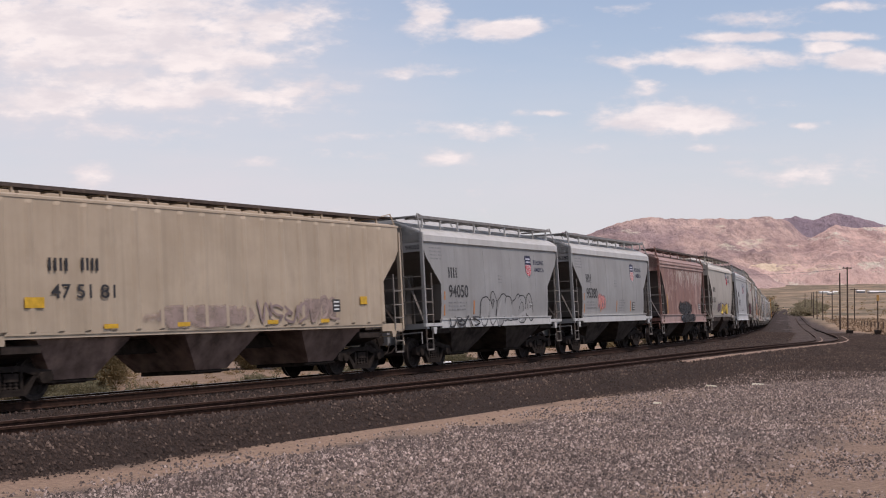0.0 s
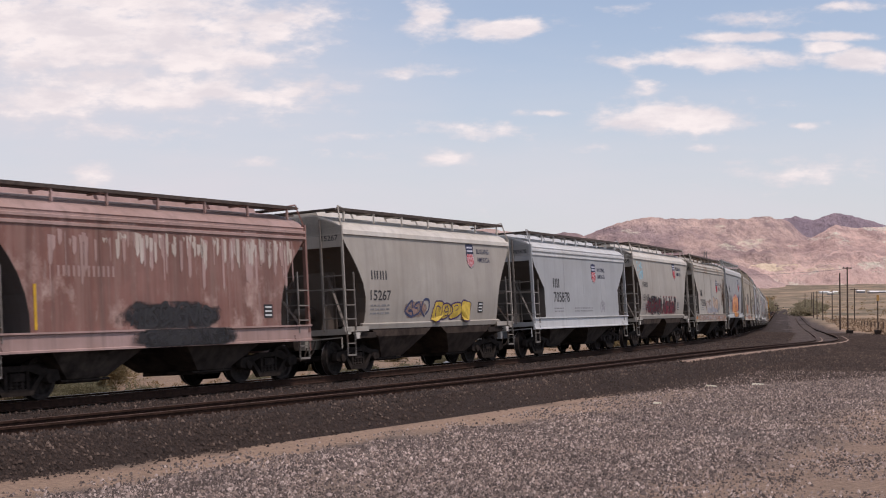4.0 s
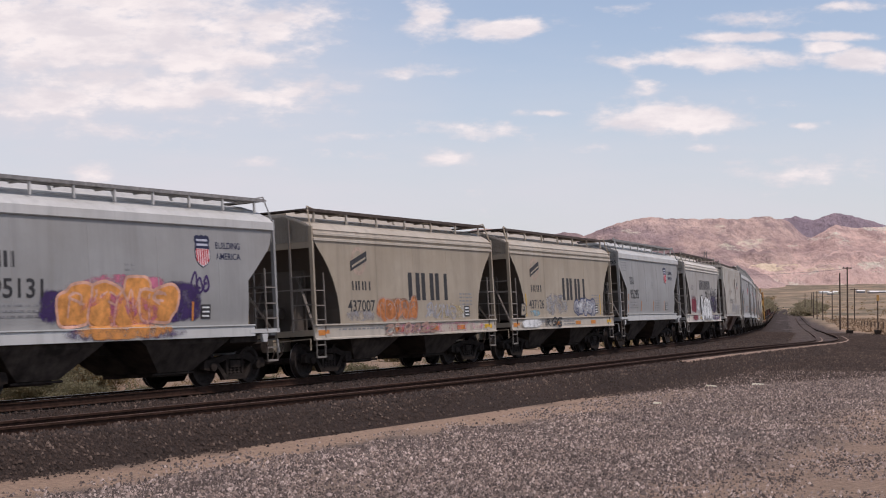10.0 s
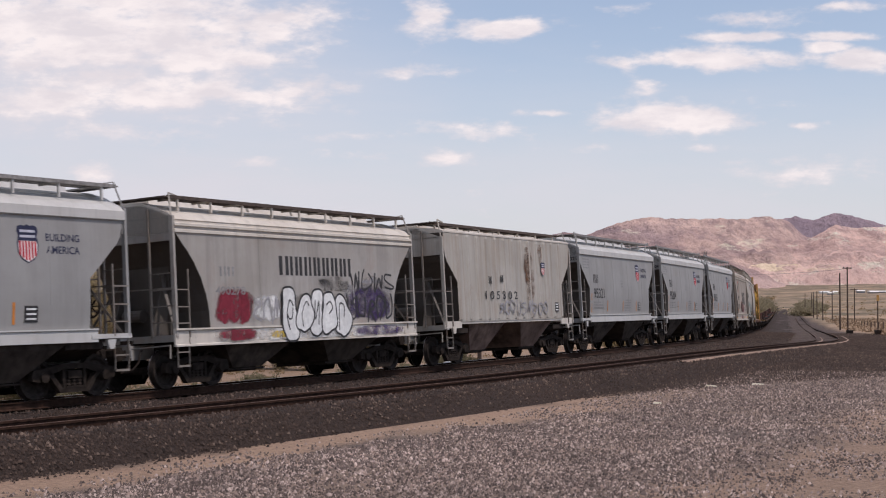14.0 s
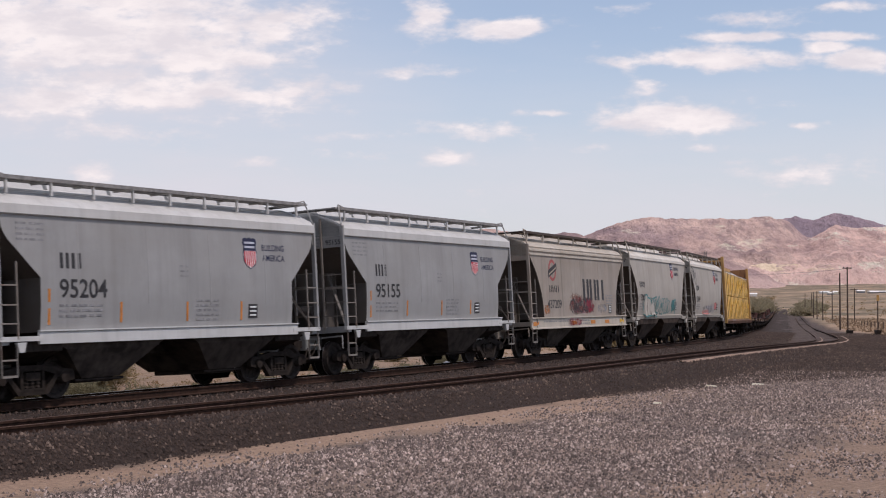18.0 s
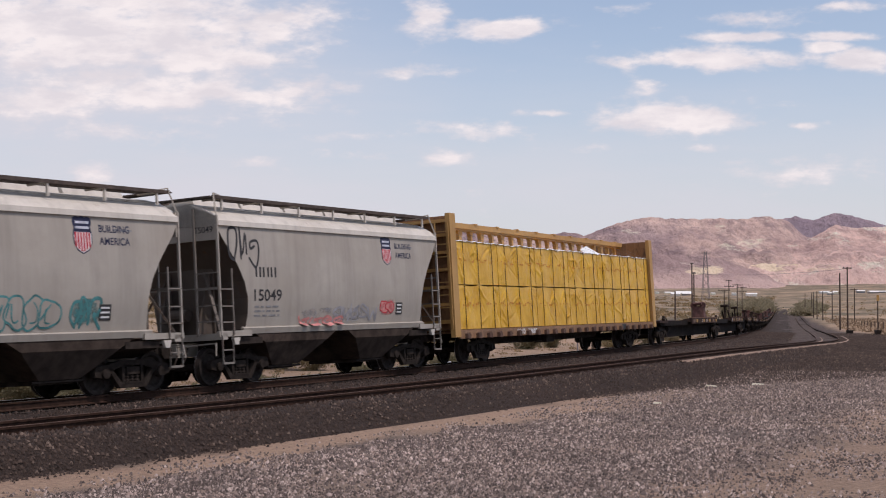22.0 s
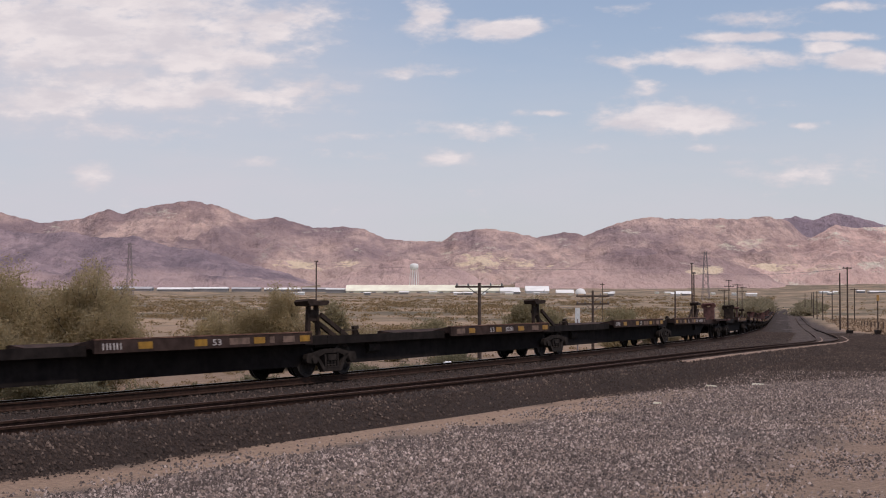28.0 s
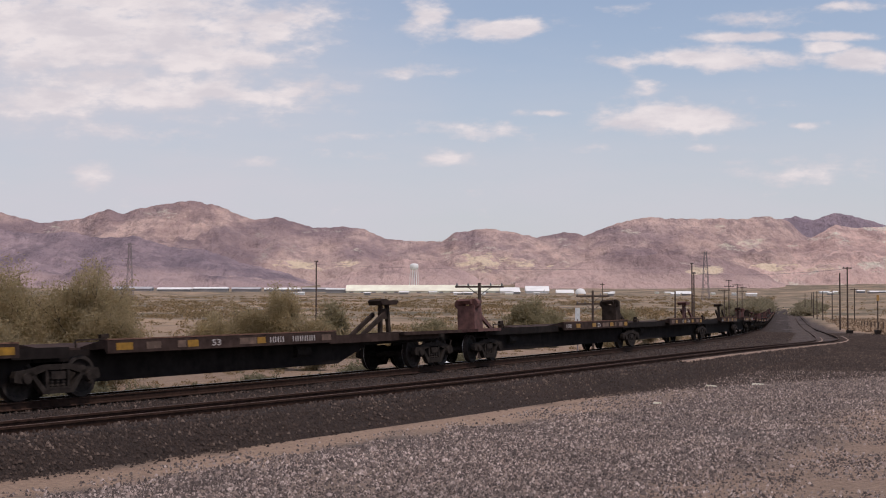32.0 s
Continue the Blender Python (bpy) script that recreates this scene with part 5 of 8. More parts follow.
def build_train():
    A_RED, A_BLK, A_WHT = plain("crimson_spray", (0.20, 0.02, 0.035), 0.4, 6, 0.7, bump=0), BLACK_INK, WHITE_INK
    A_PUR, A_ORG, A_PNK = plain("purple_spray", (0.05, 0.025, 0.10), 0.4, 6, 0.7, bump=0), plain("orange_spray", (0.62, 0.26, 0.07), 0.3, 5, 0.7, bump=0), plain("pink_spray", (0.55, 0.16, 0.24), 0.3, 5, 0.7, bump=0)
    A_TEAL, A_YEL, A_RST = plain("teal_spray", (0.06, 0.20, 0.20), 0.4, 5, 0.7, bump=0), plain("yellow_spray", (0.55, 0.38, 0.06), 0.3, 5, 0.7, bump=0), plain("rust_orange_spray", (0.42, 0.15, 0.05), 0.5, 4, 0.7, bump=0)
    A_PEACHY = plain("peach_pink_spray", (0.60, 0.33, 0.24), 0.3, 5, 0.7, bump=0)
    A_GRY, A_CYN = plain("grey_spray", (0.30, 0.29, 0.30), 0.3, 5, 0.7, bump=0), plain("pale_blue_spray", (0.25, 0.42, 0.48), 0.3, 5, 0.7, bump=0)
    A_BLU = plain("dark_blue_spray", (0.05, 0.06, 0.12), 0.3, 5, 0.7, bump=0)
    A_RUSTY = plain("rust_bloom", (0.17, 0.085, 0.045), 0.4, 4, 0.9, bump=0)
    A_FADE = plain("faded_maroon_spray", (0.33, 0.21, 0.165), 0.4, 3, 0.7, bump=0)

    # long buff car at the head
    car = hopper("hopper_car", "long buff ribbed three-bay covered hopper car, faded graffiti", -149.35, "rib", BUFF, BUFF_TRIM, CREAM_IN, scale=1.5, half_truck=6.65, bays=3, dark_board=BOARD_DARK)
    marks(car, -5.95, 2.66, 0.30, (0.24, 0.24), y=-1.5265), marks(car, -4.98, 2.68, 0.30, (0.22, 0.22), y=-1.5265)
    letters("47 51 81", -5.9, 2.10, 0.30, 1.95, -1.5285, BLACK_INK, car)
    for x, z, w in ((-6.65, 1.90, 0.55), (6.0, 1.92, 0.35), (-4.35, 1.44, 0.45), (-1.9, 1.44, 0.45), (1.6, 1.44, 0.45), (4.0, 1.44, 0.40)):
        part("reflector_strip", Shape().box(x, x + w, -1.53, -1.525, z, z + (0.22 if z > 1.6 else 0.10)), YELLOW_INK, car)
    A_MAUVE, A_CORE = plain("faded_mauve_spray", (0.27, 0.20, 0.185), 0.3, 3, 0.8, bump=0), plain("bleached_mauve_spray", (0.34, 0.255, 0.22), 0.3, 3, 0.8, bump=0)
    haze(car, -3.2, 1.3, 1.34, 2.0, A_CORE, 21, 620, -1.5255), haze(car, 2.8, 5.0, 1.45, 2.15, A_CORE, 22, 520, -1.5255)
    graffiti(car, 1.2, 3.4, 1.5, 2.0, (None, A_MAUVE, None), 23, -1.526), graffiti(car, 3.4, 4.9, 1.5, 2.15, (None, A_CORE, None), 24, -1.526)
    data_plate(car, 4.6, 1.72, -1.526)

    car = grey_car(-134.05, "94050", strips=True, label="light grey covered hopper car with black outline graffiti")
    bubbles(car, -1.45, 2.9, 1.16, 2.16, 7, GREY, A_BLK, 31, -1.50, 0.04)
    graffiti(car, -4.1, -1.7, 1.12, 1.48, (None, A_BLK, None), 32, -1.535)
    car = grey_car(-121.45, "95380", faded=True, label="light grey covered hopper car with a pinkish stain")
    graffiti(car, -2.4, -1.4, 1.62, 2.2, (None, PINK_INK, None), 33), haze(car, -2.6, -1.2, 1.5, 2.3, PINK_INK, 34, 260)

    car = hopper("hopper_car", "faded oxide-red covered hopper car with bleached roof and graffiti", -108.4, "sill", BRICK, BRICK_PALE, BRICK_IN, board_posts=7, dark_board=BOARD_DARK)
    marks(car, -3.5, 2.55, 0.26, (0.22, 0.22, 0.22, 0.22, 0.22, 0.22), material=BRICK_PALE)
    graffiti(car, -1.4, 1.6, 1.42, 1.95, (None, A_BLK, None), 41, -1.499), haze(car, -1.9, 2.2, 1.25, 2.10, A_BLK, 43, 1500, -1.498), haze(car, -1.7, 2.1, 1.38, 1.95, A_BLK, 46, 1500, -1.4985), part("repainted_patch", Shape().box(-0.9, 2.0, -1.5435, -1.5425, 1.0, 1.39), A_BLK, car, "black sprayed patch"), haze(car, -1.7, 2.9, 0.94, 1.46, A_BLK, 44, 2400, -1.546), haze(car, -1.3, 2.5, 0.96, 1.44, A_BLK, 47, 2400, -1.5465)
    peeled(car, -2.2, 5.0, 2.75, 3.6, BRICK_FLAKE, 42, 120), peeled(car, -3.9, 5.0, 2.2, 3.6, BRICK_PALE, 45, 90)
    part("reflector_strip", Shape().box(-4.2, -4.12, -1.506, -1.5, 1.45, 2.4), YELLOW_INK, car)
    data_plate(car, 3.6, 1.6)

    def flow(mid, number, label, seed, art, faded=False):
        c = hopper("hopper_car", label, mid, "flow", CREAM, CREAM_TRIM, CREAM_IN, board_posts=7, dark_board=BOARD_DARK)
        marks(c, -4.1, 2.58, 0.27, (0.24, 0.26, 0.24))
        letters(number, -4.18, 2.02, 0.28, 1.2, -1.499, BLACK_INK, c)
        small_print(c, -4.15, 1.86, 1.1, 3, seed=seed)
        emblem_set(c, 2.12, 3.02, faded)
        small_print(c, 3.2, 3.5, 0.8, 1, seed=3)
        data_plate(c, 2.9, 1.62)
        end_letters(number, -5.536, -0.80, 3.62, 0.15, 0.52, c)
        art(c)
        return c

    flow(-95.5, "15267", "warm grey covered hopper car with yellow and purple graffiti", 51, lambda c: (haze(c, -2.3, -0.6, 1.45, 2.05, A_FADE, 54), bubbles(c, -0.3, 2.3, 1.40, 2.0, 4, A_YEL, A_PUR, 52), graffiti(c, -2.2, -0.6, 1.5, 2.0, (None, A_BLU, None), 53)))

    car = hopper("hopper_car", "silver-grey covered hopper car with fluted roof edge", -82.45, "tri", WHITE, WHITE_TRIM, GREY_IN, board_posts=9, dark_board=BOARD_DARK)
    sill_text(car, "705878", num_w=1.75)
    graffiti(car, 2.0, 2.6, 1.6, 2.0, (None, A_GRY, None), 61)
    flow(-69.9, "15168", "warm grey covered hopper car with crimson and black graffiti", 71, lambda c: (haze(c, -3.8, -0.1, 1.38, 2.25, A_RED, 72, 900), haze(c, -0.5, 2.9, 1.36, 2.1, A_RED, 76, 520, -1.4957), graffiti(c, -3.1, -0.4, 1.55, 2.2, (None, A_BLK, None), 75, -1.4985), haze(c, -3.2, -1.2, 1.85, 2.3, A_BLK, 77, 420, -1.4975), graffiti(c, -3.5, -0.3, 1.42, 1.9, (None, A_BLK, None), 78, -1.4985), letters("NeVeR", -0.22, 1.46, 0.74, 2.85, -1.503, A_BLK, c, "lettering", 0.10, 0.035), letters("NeVeR", -0.28, 1.42, 0.82, 2.97, -1.4998, A_RED, c, "lettering", 0.10, 0.085), graffiti(c, -4.9, -3.9, 3.25, 3.7, (None, A_CYN, None), 74), graffiti(c, -4.6, -3.9, 2.95, 3.3, (None, A_CYN, None), 79)))

    car = hopper("hopper_car", "rust-stained off-white covered hopper car with graffiti along the sill", -57.15, "tri", RUSTY, RUSTY_TRIM, GREY_IN, board_posts=9, dark_board=BOARD_DARK)
    sill_text(car, "705886", x=-3.75, z=2.12, num_w=1.8, emb=1.95, emb_z=2.55)
    A_PEACH = plain("pale_peach_spray", (0.46, 0.33, 0.235), 0.3, 3, 0.8, bump=0)
    bubbles(car, -1.75, -0.1, 1.45, 2.05, 2, OFF_WHITE, A_FADE, 81, -1.496, 0.05), bubbles(car, 0.3, 2.3, 1.50, 2.28, 2, A_PEACH, A_BLU, 82, -1.496, 0.04)
    graffiti(car, 2.0, 3.0, 1.5, 2.2, (None, A_BLU, None), 84), haze(car, -2.4, 2.6, 1.4, 2.3, A_PEACH, 85, 160)
    for x0, x1, z0, z1 in ((-1.55, 0.1, 1.45, 1.72), (0.0, 0.95, 1.48, 1.80), (0.9, 1.9, 1.46, 1.70), (0.2, 0.6, 1.8, 3.3)):
        part("repainted_patch", Shape().box(x0, x1, -1.5065, -1.5055, z0, z1), A_GRY if z1 < 3 else OFF_WHITE, car, "grey overpainted patch")
    graffiti(car, -4.9, 5.0, 1.06, 1.34, (None, A_FADE, None), 83, -1.545), haze(car, -4.9, 5.0, 1.04, 1.36, A_WHT, 86, 260, -1.5445)
    haze(car, 3.6, 5.5, 1.6, 3.4, A_RUSTY, 87, 150), haze(car, 4.4, 5.5, 2.0, 3.6, A_RUSTY, 88, 240)
    for x in (-5.5, 4.85, 2.4):
        part("reflector_strip", Shape().box(x, x + 0.6, -1.496, -1.488, 1.12, 1.26), ORANGE_INK, car)

    car = grey_car(-45.15, "95131", label="light grey covered hopper car with purple and orange graffiti")
    haze(car, -2.75, -1.1, 1.40, 2.3, A_PUR, 90, 900), haze(car, 0.9, 2.75, 1.42, 2.5, A_PUR, 92, 900), haze(car, -2.6, 2.4, 1.08, 1.40, A_PUR, 97, 260, -1.5365), haze(car, -2.2, 1.9, 1.42, 2.62, A_PNK, 93, 420, -1.4965)
    bubbles(car, -1.9, 1.5, 1.42, 2.42, 4, A_ORG, A_PEACHY, 91, -1.4985, 0.07), haze(car, -1.9, 1.6, 1.08, 1.5, A_ORG, 96, 520, -1.537), haze(car, -1.7, 1.3, 1.2, 2.2, A_PNK, 94, 60, -1.5085), graffiti(car, 2.2, 2.9, 2.1, 2.6, (None, A_PUR, None), 95)

    def tan_car(mid, number, label, art, dx=0.0, body=TAN):
        c = hopper("hopper_car", label, mid, "sill", body, TAN_TRIM, TAN_IN, board_posts=7, dark_board=BOARD_DARK)
        marks(c, -3.6, 2.30, 0.28, (0.26, 0.28, 0.30))
        letters(number, -3.88, 1.72, 0.32, 1.5, -1.499, BLACK_INK, c)
        marks(c, -0.35 + dx, 1.98, 0.92, (0.72, 0.78, 0.82), gap=0.12)
        ring = Shape().lathe([(0.29, -1.4975), (0.40, -1.4975), (0.40, -1.4965), (0.29, -1.4965), (0.29, -1.4975)], "y", 24, (-3.2, 0, 3.13))
        part("emblem_ring", ring, FADED_RING if body is TAN_GREY else PALE_RING, c, "faded ring emblem")
        em = Shape().prism([(-3.65, 2.85), (-2.75, 3.15), (-2.75, 3.42), (-3.65, 3.12)], -1.506, -1.5)
        part("slanted_emblem", em, BLACK_INK, c, "slanted black bar emblem")
        part("emblem_line", Shape().prism([(-3.58, 2.94), (-2.82, 3.20), (-2.82, 3.26), (-3.58, 3.00)], -1.509, -1.506), TAN, c)
        data_plate(c, 3.3, 1.5)
        small_print(c, 3.0, 2.2, 0.9, 4, seed=9)
        for x in (-5.45, -1.3, 0.95, 2.75, 4.75):
            part("reflector_strip", Shape().box(x, x + 0.55, -1.496, -1.488, 1.10, 1.24), ORANGE_INK if x < 4 else YELLOW_INK, c)
        small_print(c, -4.4, 1.22, 3.0, 1, seed=14), small_print(c, -0.4, 1.22, 1.2, 2, seed=15)
        art(c)
        return c

    tan_car(-32.35, "437007", "tan covered hopper car with rust-orange graffiti", lambda c: (haze(c, -2.4, 0.2, 1.42, 2.15, A_RST, 100, 380), bubbles(c, -2.2, 0.1, 1.45, 2.1, 5, A_RST, A_FADE, 101, -1.496, 0.045), haze(c, 0.4, 4.0, 1.40, 2.0, A_WHT, 102, 120), haze(c, -4.2, -2.2, 1.40, 1.8, A_GRY, 103, 220), haze(c, 1.2, 3.4, 1.4, 1.95, A_YEL, 104, 110), graffiti(c, 0.6, 2.8, 1.45, 1.9, (None, A_GRY, None), 105), haze(c, -2.2, 5.2, 1.0, 1.38, A_PNK, 106, 90, -1.5445), graffiti(c, -2.0, 1.2, 1.06, 1.34, (None, A_FADE, None), 107, -1.545)))
    c = tan_car(-19.85, "437126", "tan covered hopper car with dark blue and white graffiti", lambda c: (bubbles(c, 0.9, 3.3, 1.44, 2.08, 5, A_GRY, A_BLU, 111, -1.496, 0.05), haze(c, 1.0, 3.2, 1.5, 2.05, A_WHT, 117, 130, -1.5045), haze(c, -2.5, 0.4, 1.42, 2.35, A_GRY, 112, 200), haze(c, -2.5, 0.4, 1.42, 2.3, A_WHT, 114, 110), bubbles(c, -4.7, -4.2, 1.5, 1.9, 1, TAN, A_BLK, 118, -1.496, 0.04), haze(c, -4.9, -2.7, 1.02, 1.38, A_WHT, 113, 900, -1.5445), graffiti(c, -2.4, -0.8, 1.06, 1.36, (None, A_BLK, None), 115, -1.545), haze(c, -4.0, -2.7, 1.42, 1.7, A_CYN, 116, 260)))
    for x in (-4.2, 3.95):
        reflector(c, x, 1.45, 0.8, YELLOW_INK)

    grey_car(-7.55, "95295", label="light grey covered hopper car with orange reflector strips")

    car = hopper("hopper_car", "off-white covered hopper car with white, red and purple graffiti", 5.1, "sill", OFF_WHITE, CREAM_TRIM, GREY_IN, board_posts=9, dark_board=BOARD_DARK)
    marks(car, -3.85, 2.62, 0.26, (0.24, 0.24), material=GREY_INK)
    letters("490278", -4.05, 2.18, 0.2, 1.2, -1.499, GREY_INK, car)
    marks(car, -1.35, 2.66, 0.55, (0.42, 0.36, 0.36, 0.36, 0.36, 0.36, 0.36, 0.36), gap=0.07)
    haze(car, -4.2, -2.4, 1.40, 2.4, A_RED, 122, 900), haze(car, -4.2, -2.3, 1.02, 1.38, A_RED, 128, 700, -1.5445), graffiti(car, -4.0, -2.7, 1.5, 2.2, (None, A_RED, None), 129)
    haze(car, -2.7, -1.2, 1.45, 2.25, A_WHT, 123, 420), graffiti(car, -2.6, -1.3, 1.5, 2.1, (None, A_GRY, None), 130)
    haze(car, 1.6, 4.4, 1.40, 2.5, A_PUR, 124, 560), haze(car, 1.4, 4.6, 1.42, 2.8, A_GRY, 134, 260), graffiti(car, 1.8, 4.3, 1.5, 2.2, (None, A_BLK, None), 135, -1.4985), graffiti(car, 2.0, 4.4, 2.3, 2.85, (None, A_BLK, None), 125), haze(car, 0.2, 2.2, 2.2, 2.75, A_BLK, 136, 200)
    haze(car, -5.3, 5.2, 1.0, 1.38, A_WHT, 126, 330, -1.5444), haze(car, 1.9, 5.0, 1.02, 1.36, A_PUR, 127, 420, -1.5448), haze(car, -2.0, -1.0, 1.06, 1.3, A_YEL, 137, 500, -1.5448)
    haze(car, -1.5, 1.9, 1.1, 2.35, A_BLK, 138, 150, -1.5455), bubbles(car, -1.3, 1.75, 1.04, 2.26, 5, A_WHT, A_BLK, 121, -1.5465, 0.055)

    car = hopper("hopper_car", "grey ribbed covered hopper car with brown rust streaks", 18.2, "rib", STREAKY, CREAM_TRIM, GREY_IN, board_posts=7, dark_board=BOARD_DARK)
    marks(car, -2.2, 2.55, 0.28, (0.24,), y=-1.525), marks(car, -1.2, 2.62, 0.26, (0.22,), y=-1.525)
    letters("1 0 5 3 0 2", -2.5, 2.05, 0.28, 2.7, -1.527, BLACK_INK, car)
    graffiti(car, -1.5, 3.0, 1.55, 2.0, (None, A_GRY, None), 131, -1.526)
    shield(car, 2.5, 2.9, 0.4, 0.5, -1.525, True)
    haze(car, 0.9, 1.9, 1.5, 4.1, A_RUSTY, 132, 150, -1.5245), haze(car, 0.9, 1.5, 2.4, 4.1, A_RUSTY, 133, 260, -1.5245), haze(car, 2.2, 2.7, 3.2, 4.1, A_RUSTY, 139, 160, -1.5245)
    data_plate(car, 3.7, 1.6, -1.526)

    grey_car(30.4, "95321")
    grey_car(42.95, "95204")
    grey_car(55.45, "95155")
    tan_car(68.2, "437209", "weathered tan covered hopper car with maroon graffiti", lambda c: (haze(c, -1.8, 1.9, 1.40, 2.25, A_RED, 141, 520), haze(c, -1.6, 0.4, 1.45, 2.4, A_FADE, 142, 260), haze(c, -1.9, -0.2, 1.02, 1.38, A_RED, 143, 320, -1.5445), graffiti(c, -1.4, 0.6, 1.55, 2.05, (None, A_BLK, None), 144, -1.4985), haze(c, 1.8, 3.2, 1.45, 1.95, A_GRY, 145, 200), haze(c, -4.3, -3.6, 1.45, 1.9, A_RST, 146, 300)), 0.55, TAN_GREY)
    flow(80.5, "15007", "warm grey covered hopper car with teal graffiti", 151, lambda c: (haze(c, -3.9, -0.4, 1.38, 2.25, A_TEAL, 155, 90), bubbles(c, -3.4, -0.4, 1.34, 2.2, 5, CREAM, A_TEAL, 152, -1.496, 0.07), bubbles(c, -0.2, 1.7, 1.45, 2.1, 4, CREAM, A_TEAL, 153, -1.496, 0.045), graffiti(c, 2.0, 2.9, 1.5, 2.1, (None, A_TEAL, None), 154), haze(c, 2.0, 3.0, 1.45, 2.15, A_TEAL, 156, 420)))
    flow(93.0, "15049", "warm grey covered hopper car with small pink graffiti", 161, lambda c: (haze(c, 1.9, 2.9, 1.55, 2.1, PINK_INK, 165, 520), bubbles(c, 2.05, 2.75, 1.65, 2.0, 2, PINK_INK, RED_INK, 162, -1.4965, 0.03), haze(c, -2.6, 2.0, 1.40, 1.9, A_GRY, 167, 90), graffiti(c, -0.6, 1.9, 1.5, 1.9, (None, A_GRY, None), 166), graffiti(c, -2.2, 0.0, 1.4, 1.6, (None, PINK_INK, None), 163), graffiti(c, -5.2, -3.9, 2.9, 3.75, (None, A_BLK, None), 164)))
    for ob, mid, half in MOVERS:
        drape(ob, ob.get("build", ""))
    lumber_car(110.63)
    spines()


OCHRE = paint("ochre_yellow_car_paint", (0.47, 0.265, 0.085), 0.5, 0.15)
OCHRE_DIM = paint("dull_ochre_car_paint", (0.27, 0.142, 0.068), 0.9, 0.45, rust_col=(0.08, 0.045, 0.03), patches=0.6)


def wrap_material():
    m, N, L, b = mat_nodes("yellow_lumber_wrap", 0.36)
    c = blend(N, L, span(N, L, tex_noise(N, L, 1.6, 5), 0.35, 0.65), (0.57, 0.295, 0.020), (0.71, 0.410, 0.040))
    c = blend(N, L, span(N, L, tex_noise(N, L, 0.9, 4, (1, 1, 4)), 0.55, 0.75, 0, 0.35), c, (0.36, 0.195, 0.020))
    L.new(c, b.inputs["Base Color"])
    bumped(N, L, b, tex_noise(N, L, 2.4, 4, (1, 1, 0.5)), 0.6, 0.06)
    return m


WRAP = wrap_material()
WRAP_INK = plain("orange_print_on_wrap", (0.55, 0.22, 0.03), 0.3, 8, 0.6, bump=0)
LATTICE_WIRE = plain("dull_steel_cable", (0.20, 0.18, 0.16), 0.2, 6, 0.6, bump=0)
STRAP = plain("dark_strap", (0.10, 0.065, 0.02), 0.3, 8, 0.7, bump=0)


